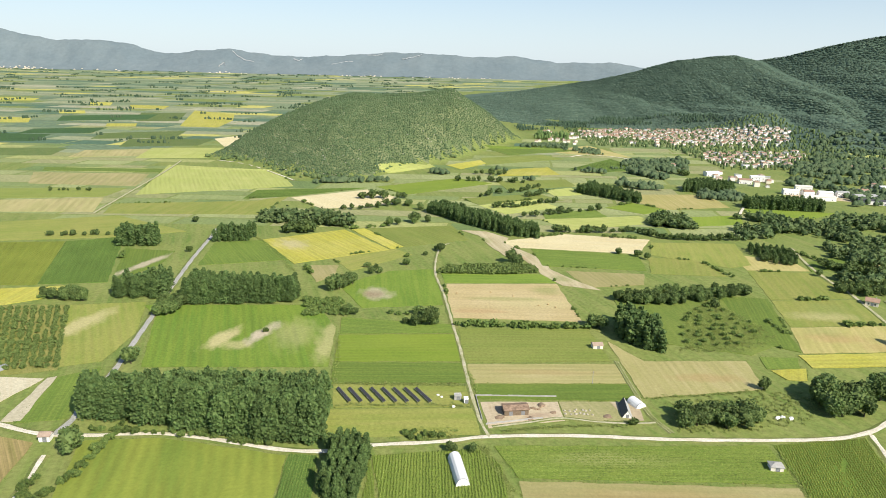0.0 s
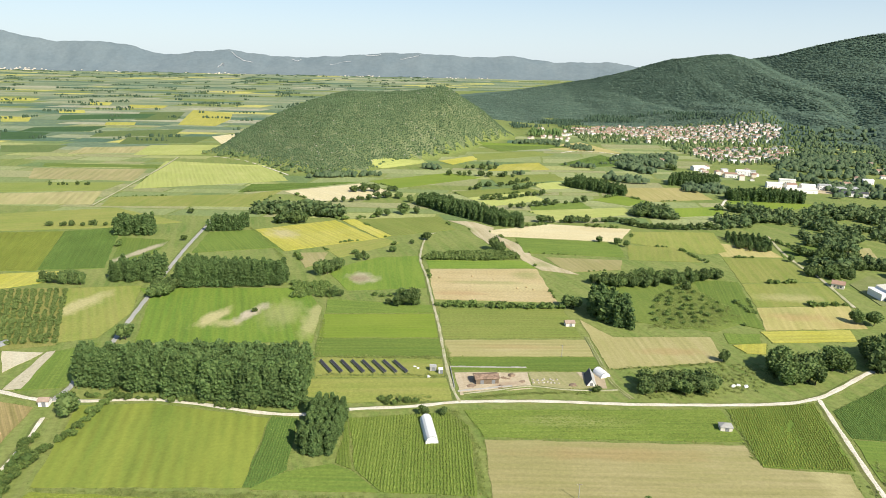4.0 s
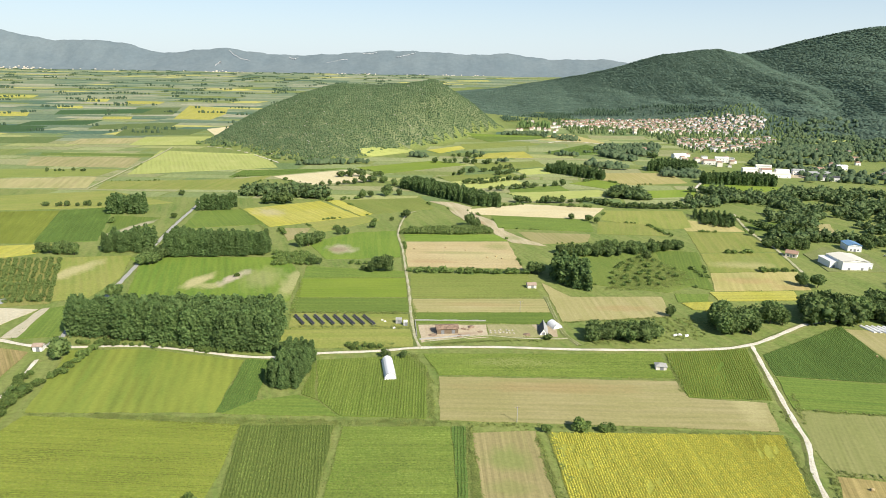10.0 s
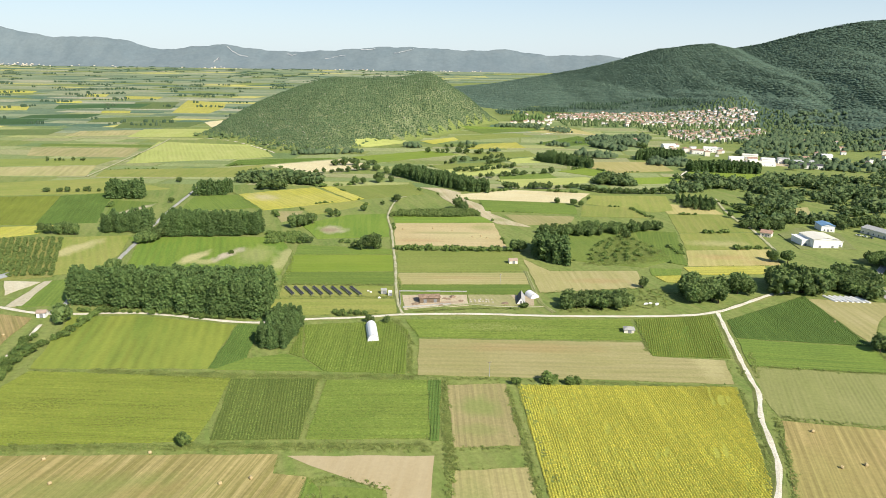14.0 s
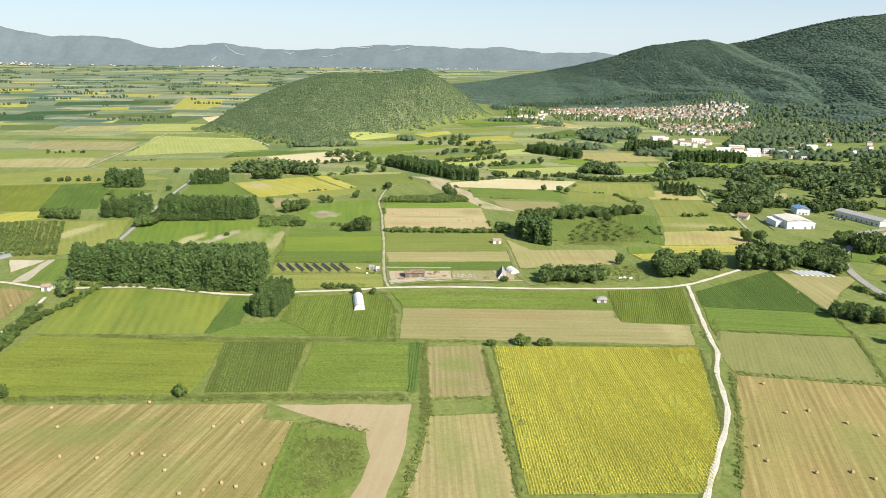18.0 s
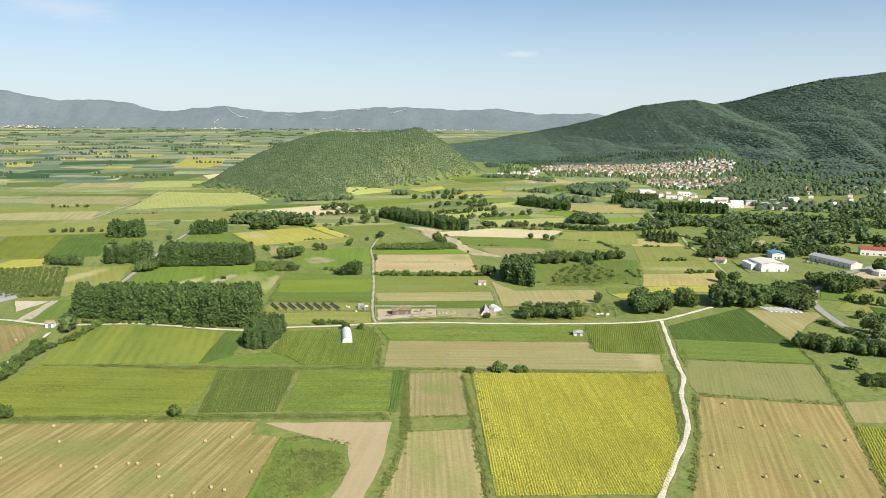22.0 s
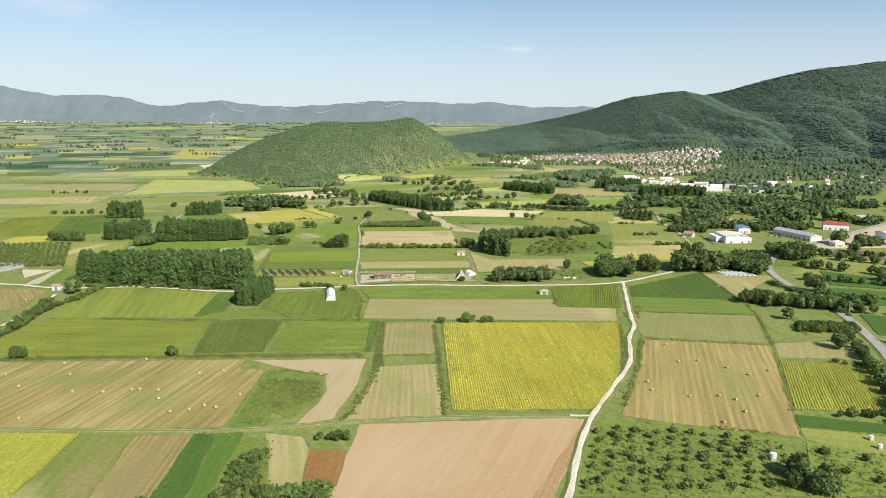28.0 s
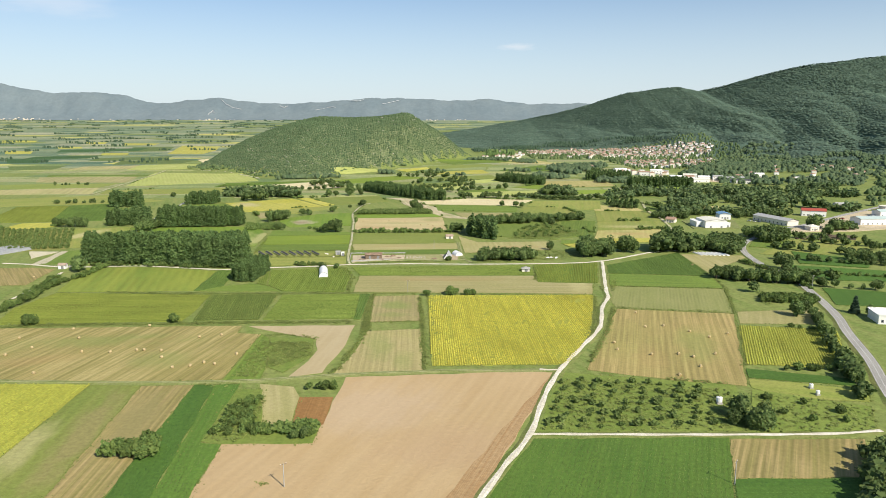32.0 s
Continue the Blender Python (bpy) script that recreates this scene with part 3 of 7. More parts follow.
                fs += [(i, i + 1, i + 4), (i + 1, i + 2, i + 4), (i + 2, i + 3, i + 4), (i + 3, i, i + 4)]
        v += gap
    return vs, fs


def field(style, *pts, along=None, lift=0.0):
    a, b2, c, w, amt, h, label = STYLES[style]
    field_no[0] += 1
    k = field_no[0]
    pts = list(pts)
    if sum(p[0] * q[1] - q[0] * p[1] for p, q in zip(pts, pts[1:] + pts[:1])) < 0:
        pts.reverse()
    # rows run along the longer pair of sides, towards the view
    e = max(((q[0] - p[0], q[1] - p[1]) for p, q in zip(pts, pts[1:] + pts[:1])), key=lambda d: math.hypot(*d) * (1.0 if abs(d[1]) > abs(d[0]) else 0.6))
    ang = math.atan2(e[1], e[0]) if along is None else along
    jit = 1 + 0.08 * math.sin(k * 2.4)
    tint = lambda col: (col[0] * jit, col[1] * jit, col[2] * jit * 0.85)
    mat = soil_mat(style + "_surface", tint(a), tint(b2), tint(c), ang - math.pi / 2, w, amt, 0.02, 0.6, k * 13.7, 0.1 if style.startswith("bare") else 0.26 if style.startswith(("dry", "stub", "hay")) else 0.4, [w for w in WORN if inside(w[0], w[1], pts)], LINES.get(style))
    top = 0.05 + 0.35 * h + 0.0015 * k + lift
    # outline made slightly uneven
    edge = []
    for p, q in zip(pts, pts[1:] + pts[:1]):
        n2 = max(1, int(math.hypot(q[0] - p[0], q[1] - p[1]) / 8))
        for s in range(n2):
            f = s / n2
            d = 0.0 if s == 0 else 0.45 * math.sin(k + s * 2.1 + p[0])
            L = math.hypot(q[0] - p[0], q[1] - p[1])
            edge.append((p[0] + (q[0] - p[0]) * f - (q[1] - p[1]) / L * d, p[1] + (q[1] - p[1]) * f + (q[0] - p[0]) / L * d))
    bm = bmesh.new()
    tv = [bm.verts.new((x, y, hz(x, y) + top)) for x, y in edge]
    bv = [bm.verts.new((x, y, hz(x, y) - 0.3)) for x, y in edge]
    for tri in tessellate_polygon([[Vector((x, y, 0)) for x, y in edge]]):
        f = bm.faces.new([tv[q] for q in tri])
        f.normal_update()
        if f.normal.z < 0:
            f.normal_flip()
    for i in range(len(edge)):
        j = (i + 1) % len(edge)
        bm.faces.new((bv[i], bv[j], tv[j], tv[i]))
    ob = tagged(part("field", bm, mat), label, "field", kind="structure")
    cx, cy = sum(p[0] for p in pts) / len(pts), sum(p[1] for p in pts) / len(pts)
    if cy < 430 and abs(cx) < 420 and not style.startswith(("bare", "red", "site")):
        for p, q in zip(pts, pts[1:] + pts[:1]):
            L = math.hypot(q[0] - p[0], q[1] - p[1])
            nx2, ny2 = (q[1] - p[1]) / max(L, 0.1), -(q[0] - p[0]) / max(L, 0.1)
            for s in range(int(L / 0.6)):
                f, o = rnd.random(), abs(rnd.gauss(0.0, 0.7))
                margin.append((p[0] + (q[0] - p[0]) * f + nx2 * o, p[1] + (q[1] - p[1]) * f + ny2 * o, rnd.uniform(0.12, 0.36) * (2.2 if rnd.random() < 0.05 else 1)))
    if 430 < cy < 1050 and -330 < cx < 430:
        for p, q in zip(pts, pts[1:] + pts[:1]):
            if edge_rnd.random() < 0.30:
                f0 = edge_rnd.uniform(0.0, 0.6)
                edge_growth.append((p, q, f0, f0 + edge_rnd.uniform(0.2, 0.5), edge_rnd.uniform(1.6, 4.2)))
    if style in ROWS_OF:
        gap, high = ROWS_OF[style]
        vs, fs = crop_rows(pts, ang, gap, high, top - 0.15, k, 0.04, 1.02 if style.startswith("corn_g") else 1.15 if style == "sunflower" else 0.0, "sunflower" in style)
        mname, ca, cb = LEAVES["green_sunflower" if style in ("sunflower_far", "sunflower_left") else "sunflower" if "sunflower" in style else "light" if style in ("corn_light", "corn_green") else "rich" if style in ("corn_dark", "crop_mid") else "lush" if style == "crop_dark" else "deep" if style == "corn_rows" else "maize"]
        turn = ang - math.pi / 2
        leaf = leaf_mat(mname, ca, cb, 0.0, ((turn, 2.2, 60, 0.12 if "sunflower" in style else 0.16), (turn, 0.9, 30, 0.10), (turn + 0.4, 22, 45, 0.14)))
        if vs:
            tagged(link_mesh("crop_rows", vs, fs, leaf, ob), kind="stuff")
    return ob


dirt_mat = soil_mat("dirt_road_surface", (0.68, 0.635, 0.53), (0.7, 0.66, 0.56), (0.58, 0.53, 0.41), 0, 0, 0, 0.08, 1.2)
pale_mat = soil_mat("bare_strip_surface", (0.52, 0.43, 0.30), (0.58, 0.5, 0.38), (0.43, 0.36, 0.22), 0, 0, 0, 0.05, 0.8)
lane_mat = soil_mat("old_lane_surface", (0.38, 0.37, 0.34), (0.44, 0.43, 0.4), (0.33, 0.33, 0.29), 0, 0, 0, 0.08, 1.0)
grass_track = soil_mat("grass_track_surface", (0.21, 0.225, 0.085), (0.26, 0.25, 0.11), (0.16, 0.19, 0.055), 0, 0, 0, 0.1, 1.0)
wheel_mat = soil_mat("wheel_track_surface", (0.36, 0.34, 0.19), (0.4, 0.36, 0.22), (0.24, 0.25, 0.10), 0, 0, 0, 0.25, 1.0)
asphalt_mat = soil_mat("asphalt_surface", (0.35, 0.335, 0.305), (0.39, 0.375, 0.345), (0.29, 0.28, 0.255), 0, 0, 0, 0.06, 1.5)
paint_mat = plain_mat("road_paint", (0.75, 0.75, 0.72))
verge_mat = soil_mat("verge_grass", (0.13, 0.175, 0.04), (0.2, 0.22, 0.07), (0.19, 0.20, 0.065), 0, 0, 0, 0.06, 0.7)
track_mat = soil_mat("farm_track_surface", (0.47, 0.43, 0.30), (0.5, 0.46, 0.33), (0.34, 0.34, 0.18), 0, 0, 0, 0.12, 1.0)
ROADS = {"track": (track_mat, "narrow worn farm track with grass growing in"), "dirt": (dirt_mat, "pale gravel farm road with worn wheel tracks"), 
         "lane": (lane_mat, "narrow grey paved lane"), "grasstrack": (grass_track, "grassy farm track with wheel marks"),
         "asphalt": (asphalt_mat, "two-lane asphalt road with painted lines")}
road_no = [0]
road_points = []


def smooth_line(pts, step=5.0):
    out = []
    P = [Vector((*p, 0)) for p in pts]
    for i in range(len(P) - 1):
        a, b, c, d = P[max(i - 1, 0)], P[i], P[i + 1], P[min(i + 2, len(P) - 1)]
        n = max(1, int((c - b).length / step))
        for s in range(n):
            t = s / n
            out.append(0.5 * (2 * b + (c - a) * t + (2 * a - 5 * b + 4 * c - d) * t * t + (3 * b - a - 3 * c + d) * t ** 3))
    out.append(P[-1])
    return out


def ribbon(line, lo, hi, lift, wob=0.0, seed=0):
    vs, fs = [], []
    for i, p in enumerate(line):
        d = (line[min(i + 1, len(line) - 1)] - line[max(i - 1, 0)]).normalized()
        nrm = Vector((-d.y, d.x, 0))
        for s, o in ((0, lo), (1, (lo + hi) / 2), (2, hi)):
            q = p + nrm * (o + (wob * math.sin(i * 1.7 + s * 2 + seed) if s != 1 else 0))
            vs.append((q.x, q.y, hz(q.x, q.y) + lift - (0.09 if s != 1 and wob else 0)))
        if i:
            k = 3 * i
            fs += [(k - 3, k - 2, k + 1, k), (k - 2, k - 1, k + 2, k + 1)]
    return vs, fs


def bank(line, half, lift, seed):
    """Verge on both sides of a road: level beside it, then falling to the field."""
    vs, fs = [], []
    for i, p in enumerate(line):
        d = (line[min(i + 1, len(line) - 1)] - line[max(i - 1, 0)]).normalized()
        nrm = Vector((-d.y, d.x, 0))
        for s, (o, z) in enumerate(((-half - 1.9, -0.1), (-half - 0.35, lift), (half + 0.35, lift), (half + 1.9, -0.1))):
            q = p + nrm * (o + (0.45 * math.sin(i * 1.7 + s * 2 + seed) if s in (0, 3) else 0))
            vs.append((q.x, q.y, hz(q.x, q.y) + z))
        if i:
            k = 4 * i
            fs += [(k - 4 + j, k - 3 + j, k + 1 + j, k + j) for j in range(3)]
    return vs, fs


def road(style, width, *pts):
    road_no[0] += 1
    k = road_no[0]
    mat, label = ROADS[style]
    line = smooth_line(pts)
    high = 0.36 + 0.012 * k
    road_points.extend((p.x, p.y, width / 2) for p in smooth_line(pts, 1.0))
    if style == "grasstrack":
        vs, fs = bank(line, width / 2 - 0.7, high - 0.06, k)
        ob = tagged(link_mesh("road", vs, fs, mat), label, "road", kind="structure")
        for o in (-0.72, 0.72):
            vs, fs = ribbon(line, o - 0.24, o + 0.24, high, 0.07, k + o)
            link_mesh("wheel_track", vs, fs, wheel_mat, ob, "worn pale wheel track")
        return ob
    if style in ("dirt", "asphalt", "lane", "track"):
        vs, fs = bank(line, width / 2, high - 0.06, k)
        tagged(link_mesh("verge", vs, fs, verge_mat), "grassy verge along the road", "verge", kind="structure")
    vs, fs = ribbon(line, -width / 2, width / 2, high + 0.06, 0.22 if style != "asphalt" else 0.0, k)
    ob = tagged(link_mesh("road", vs, fs, mat), label, "road", kind="structure")
    if style == "dirt" and width > 1.9:
        vs, fs = ribbon(line, -0.14, 0.14, high + 0.075, 0.1, k + 3)
        link_mesh("centre_strip", vs, fs, pale_mat, ob, "worn middle strip with thin grass")
    if style == "asphalt":
        for o in (-width / 2 + 0.35, 0.0, width / 2 - 0.35):
            vs, fs = ribbon(line, o - 0.06, o + 0.06, high + 0.075)
            link_mesh("road_line", vs, fs, paint_mat, ob, "white painted line")
    return ob


field("bare", (48.0, 70.2), (134.5, 76.9), (93.7, -25.7), (15.8, -30.1), (15.3, 12.2), (44.4, 12.6))
field("redsoil", (33.1, 50.3), (45.8, 50.2), (45.7, 26.4), (35.1, 27.4))
field("drymeadow", (15.1, 63.4), (29.0, 60.3), (33.1, 50.3), (34.7, 26.5), (24.1, 26.6))
field("scrub", (6.7, 57.7), (17.6, 57.6), (24.5, 26.6), (44.9, 26.4), (44.4, 12.6), (15.3, 12.2), (7.9, 14.2))
field("crop_dark", (-10.1, 62.5), (-2.3, 62.4), (5.5, -24.7), (-7.4, -24.5))
field("crop_mid", (-2.1, 62.4), (7.3, 63.4), (8.1, 13.0), (15.2, 11.8), (15.8, -30.1), (5.7, -24.7))
field("grass_mid", (-51.0, 62.9), (-30.6, 61.5), (-24.1, -24.3), (-42.3, -24.1), (-50.1, 3.6))
field("stubble_brown", (-30.4, 61.5), (-10.3, 62.5), (-7.5, -24.5), (-23.9, -24.3))
field("sunflower_left", (-113.6, 64.8), (-51.2, 62.9), (-50.6, 3.9), (-49.2, -18.4), along=1.580)
field("stubble_left", (-195.0, 130.5), (-131.1, 137.1), (-12.8, 140.6), (-11.8, 128.6), (0.2, 126.8), (-1.4, 68.3), (-43.4, 65.8), (-148.3, 72.3), along=1.360)
field("crop_green", (0.4, 126.7), (5.6, 119.8), (13.1, 82.1), (13.9, 68.1), (-0.4, 67.1))
field("bare_pink", (-9.2, 139.7), (43.8, 141.0), (42.9, 111.1), (37.6, 75.3), (24.7, 70.5), (29.5, 88.8), (31.2, 103.4), (28.0, 119.6), (10.1, 128.4))
field("scrub", (5.7, 121.5), (26.7, 119.6), (29.4, 95.9), (21.4, 75.5), (13.6, 82.1))
field("stubble_pale", (51.2, 131.6), (77.2, 134.1), (78.9, 78.1), (42.4, 74.0), (47.9, 99.4))
field("stubble_pale", (48.7, 197.7), (75.1, 200.0), (76.1, 148.5), (51.0, 146.8))
field("sunflower", (80.0, 198.7), (177.4, 199.1), (159.7, 126.9), (140.6, 84.2), (82.9, 82.7), along=1.588)
field("stubble_right", (183.8, 169.8), (243.4, 159.3), (206.0, 59.0), (181.1, 65.1), (147.5, 77.4), along=1.280)
field("dry_green", (191.1, 220.9), (260.1, 213.2), (243.6, 160.4), (184.1, 171.0), (185.2, 190.0))
field("crop_green", (200.7, 255.2), (266.3, 246.3), (260.3, 214.6), (193.3, 222.4))
field("corn_dark", (206.1, 281.9), (271.7, 326.4), (266.5, 248.0), (201.1, 256.9))
field("drymeadow", (271.0, 322.0), (323.4, 315.0), (293.6, 284.9), (268.3, 249.6))
field("sunflower_far", (237.2, 138.1), (282.0, 130.2), (261.8, 86.3), (254.6, 78.2), (216.4, 83.3))
field("crop_dark", (214.0, 78.0), (249.9, 66.2), (251.7, 57.9), (210.6, 67.8))
field("meadow", (210.1, 66.6), (251.0, 55.0), (244.8, 43.3), (217.4, 47.2), (207.0, 57.2))
field("drymeadow", (247.4, 163.6), (294.1, 167.6), (281.6, 139.6), (239.5, 142.0))
field("orchard_grass", (137.5, 74.3), (176.5, 65.2), (201.6, 60.2), (190.4, 20.4), (117.9, 19.9), (127.8, 50.9))
field("scrub", (206.4, 55.5), (242.3, 39.2), (232.0, 19.5), (190.2, 19.6))
field("crop_mid", (113.5, 14.6), (180.5, 15.1), (164.6, -26.5), (96.0, -25.7))
field("stubble_brown", (180.5, 13.9), (224.4, 13.4), (211.3, -10.7), (171.1, -11.2))
field("crop_dark", (171.0, -11.8), (211.5, -11.7), (199.3, -32.3), (163.0, -31.9))
field("redbrown", (117.4, 44.7), (134.1, 76.2), (94.3, -22.9), (85.4, -22.8))
field("crop_dark", (336.1, 280.7), (401.8, 258.5), (382.3, 229.6), (321.6, 237.8))
field("crop_dark", (322.1, 215.4), (363.4, 201.3), (342.8, 170.6), (308.6, 176.7))
field("meadow", (332.8, 321.5), (387.7, 382.3), (458.9, 395.7), (448.3, 355.7), (391.3, 321.0), (345.9, 317.0))
field("corn_light", (-139.6, 206.5), (-47.6, 202.1), (-45.4, 163.0), (-46.0, 148.7), (-137.6, 143.2), (-145.4, 173.5))
field("corn_rows", (-47.1, 201.0), (-8.5, 202.1), (-7.3, 151.1), (-40.2, 149.9))
field("crop_rows", (-4.6, 201.1), (39.9, 202.4), (41.8, 153.0), (-4.6, 151.2), along=0.03)
field("corn_dark", (40.4, 202.4), (46.1, 202.6), (45.3, 151.2), (42.2, 151.1))
field("drymeadow", (34.9, 250.4), (149.3, 249.2), (149.7, 231.7), (183.5, 227.7), (177.5, 202.1), (123.9, 204.8), (35.5, 207.8))
field("crop_rows", (26.6, 277.1), (150.9, 281.7), (150.1, 252.1), (34.9, 252.5), along=0.03)
field("corn_green", (154.0, 281.8), (200.7, 289.6), (187.3, 230.4), (149.9, 232.4))
field("corn_rows2", (-26.8, 267.0), (19.1, 274.3), (28.8, 261.3), (29.6, 208.8), (-7.4, 210.5), (-19.0, 225.1))
field("crop_green", (-58, 210.6), (-46.2, 223), (-29, 229), (-20, 224), (-8.5, 210))
field("crop_rows", (-27.6, 266), (-20.5, 225.5), (-27.6, 230))
field("hay_green", (-155.7, 274.4), (-122.4, 278.2), (-63.7, 265.7), (-61.2, 211.8), (-141.2, 209.3))
field("corn_dark", (-62.6, 267.3), (-50.4, 266.2), (-46.6, 224.2), (-57.1, 211.9), (-60.9, 211.8))
field("stubble_brown", (-239.7, 275.4), (-195.3, 277.1), (-175.6, 272.0), (-169.7, 226.6), (-203.4, 225.5))
field("meadow", (-236.0, 410.4), (-249.3, 446.5), (-201.2, 455.4), (-185.0, 399.1), (-186.1, 357.3), (-205.1, 349.0))
field("vineyard_grass", (-349.7, 440.1), (-251.1, 446.4), (-204.7, 345.4), (-230.1, 337.2), (-273.1, 335.1))
field("crop_green", (-198.8, 336.6), (-182.6, 350.1), (-169.5, 294.4), (-193.8, 288.1))
field("grass_lush", (-200.7, 449.6), (-84.3, 457.0), (-64.4, 415.5), (-60.3, 356.1), (-161.5, 351.1), (-184.7, 428.7))
field("hay_bright", (-60.8, 403.3), (11.2, 408.3), (13.8, 367.4), (-57.7, 363.8))
field("crop_green", (-63.0, 433.9), (8.9, 424.7), (11.3, 410.2), (-60.7, 405.2))
field("crop_green", (-58.1, 362.2), (15.3, 365.2), (16.4, 340.0), (-55.2, 335.3))
field("meadow", (-53.9, 334.7), (16.3, 335.9), (17.0, 313.5), (-50.0, 309.5))
field("meadow", (-53.9, 307.6), (19.4, 311.9), (20.9, 286.5), (-50.9, 281.2))
field("crop_bright", (-75.0, 502.1), (-39.4, 541.6), (-3.7, 549.1), (4.2, 462.6), (-52.4, 453.2))
field("tan", (5.1, 510.5), (92.3, 516.6), (96.4, 435.0), (9.8, 437.2), along=0.02)
field("crop_bright", (2.0, 540.0), (91.5, 540.4), (92.4, 519.5), (5.1, 513.3))
field("grass_mid", (13.9, 418.0), (97.7, 422.9), (100.6, 371.8), (16.0, 366.0), along=0.03)
field("drymeadow", (16.9, 363.7), (102.9, 368.0), (103.1, 343.3), (19.1, 339.4))
field("crop_green", (19.4, 338.1), (102.7, 341.9), (103.8, 323.3), (21.3, 322.1))
field("site_soil", (22.6, 318.5), (62, 320.4), (62.4, 301.3), (48, 298), (25.1, 292.5))
field("thin_grass", (62.4, 320.4), (88, 321.5), (94, 302.6), (62.8, 301.3))
field("site_soil", (88.4, 321.5), (102.0, 322.0), (100.9, 302.9), (94.4, 302.6))
road("track", 1.3, (27, 293.5), (46, 299), (62, 303.5), (76, 300.5), (96, 299.5), (106, 301))
field("drymeadow", (105.7, 401.5), (120.5, 372.8), (181.0, 375.8), (176.1, 339.3), (107.6, 326.5))
field("meadow", (261.5, 563.3), (314.3, 562.0), (314.2, 496.7), (247.1, 488.8))
field("meadow", (246.4, 486.8), (313.4, 492.7), (303.0, 440.6), (235.0, 433.7))
field("drymeadow2", (234.4, 432.1), (302.2, 438.9), (289.8, 395.1), (221.4, 389.0))
field("crop_green", (210.6, 494.4), (245.3, 490.6), (220.7, 390.4), (200.4, 404.7))
field("drymeadow2", (267.8, 619.0), (316.3, 595.0), (316.3, 567.0), (262.3, 565.8))
field("rape", (216.5, 386.1), (276.2, 391.7), (270.0, 373.1), (216.0, 368.1))
field("rape", (189.8, 363.2), (211.7, 366.7), (204.3, 350.8), (193.5, 351.5))
field("crop_green", (191.7, 382.3), (214.7, 382.1), (208.2, 366.5), (188.6, 365.6))
field("scrub", (128.8, 493.1), (221.2, 512.8), (225.4, 412.7), (187.9, 384.3), (126.1, 405.4))
field("pale", (61.5, 648.6), (127.0, 681.9), (208.2, 666.1), (182.2, 611.5), (64.8, 625.6))
field("crop_green", (85.3, 621.2), (180.6, 605.7), (174.6, 557.7), (88.2, 566.1))
field("drymeadow", (105.1, 552.5), (169.5, 547.7), (161.3, 518.5), (115.8, 508.4))
field("meadow", (206.0, 654.7), (288.7, 657.6), (272.9, 582.0), (249.0, 571.6), (192.7, 608.6))
field("meadow", (187.8, 600.6), (232.4, 593.1), (238.0, 546.4), (175.6, 549.7))
field("rape", (-165.4, 632.8), (-95.1, 680.5), (-44.2, 606.4), (-120.6, 556.7))
field("rape", (-88.4, 681.1), (-75.9, 687.2), (-32.7, 619.3), (-43.3, 608.4))
field("grass_mid", (-74.8, 687.3), (13, 709), (28.9, 650.1), (-31.6, 619.4))
field("meadow", (-94.7, 577.8), (-39.4, 610.7), (-23.2, 592.8), (-70.4, 539.3))
field("pale", (-183, 842), (-96, 908), (-52, 858), (-53, 818), (-134, 779))
field("hay_bright", (-87, 931), (25, 1018), (73, 979), (-43, 878))
field("hay_pale", (47, 819), (123, 867), (142, 816), (75, 771))
field("grass_mid", (26, 860), (128, 907), (157, 860), (123, 867), (47, 823))
field("hay_pale", (110, 748), (179, 764), (227, 778), (240, 744), (135.9, 699.9))
field("crop_green", (117, 775), (183, 811), (190, 768), (117, 752))
field("drymeadow2", (245, 913), (360, 927), (357, 840), (272, 817), (234, 884))
field("hay_bright", (271, 773), (351, 794), (334, 745), (267, 728))
field("hay_bright", (373, 835), (477, 819), (431, 784), (359, 797))
field("corn_light", (-392.5, 602.3), (-339.2, 611.1), (-294.8, 486.7), (-359.9, 482.2))
field("corn_dark", (-338.2, 611.2), (-294.7, 632.0), (-247.8, 496.8), (-295.5, 489.4))
field("crop_green", (-276.4, 592.6), (-230.5, 587.0), (-227.2, 543.4), (-245.7, 499.8))
field("rape", (-315.2, 476.1), (-269.0, 487.2), (-275.8, 456.4), (-294.6, 442.5), (-316.4, 441.1))
field("meadow", (-468.4, 671.5), (-340, 722), (-246.2, 659.0), (-297.8, 631.7), (-423.6, 603.6))
field("drystripe", (-581, 988), (-419, 996), (-396, 895), (-537, 898))
field("drystripe", (-530, 784), (-400, 816), (-375, 738), (-492, 726))
field("hay_pale", (-425, 1086), (-249, 1054), (-196, 921), (-372, 838), (-396, 949))
field("meadow", (-374, 782), (-221, 816), (-187, 853), (-196, 742), (-361, 731))
field("grass_mid", (-578, 859), (-401, 882), (-403, 823), (-536, 793))
field("crop_green", (-591, 1036), (-416, 1040), (-409, 1013), (-578, 1005))
field("corn_dark", (-236, 886), (-98, 921), (-185, 849), (-238, 828))
field("crop_green", (-206.0, 618.7), (-162.9, 633.0), (-127.7, 568.1), (-196.8, 545.8))
field("hay_pale", (-104, 1064), (-19, 1164), (-9, 1127), (-77, 1051))
field("rape", (9, 1149), (69, 1221), (77, 1180), (32, 1108))
field("crop_green", (85, 1407), (215, 1482), (269, 1386), (126, 1300))
field("grass_mid", (71, 1251), (191, 1311), (225, 1262), (76, 1166))
field("drymeadow2", (200, 1373), (313, 1491), (359, 1300), (268, 1325))
field("rape", (115, 1121), (178, 1149), (185, 1072), (86, 1047))
field("corn_dark", (209, 1135), (311, 1276), (339, 1155), (264, 1113))
field("hay_bright", (199, 822), (241, 855), (272, 817), (237, 788))
field("grass_mid", (82, 995), (186, 1030), (192, 972), (92, 923))
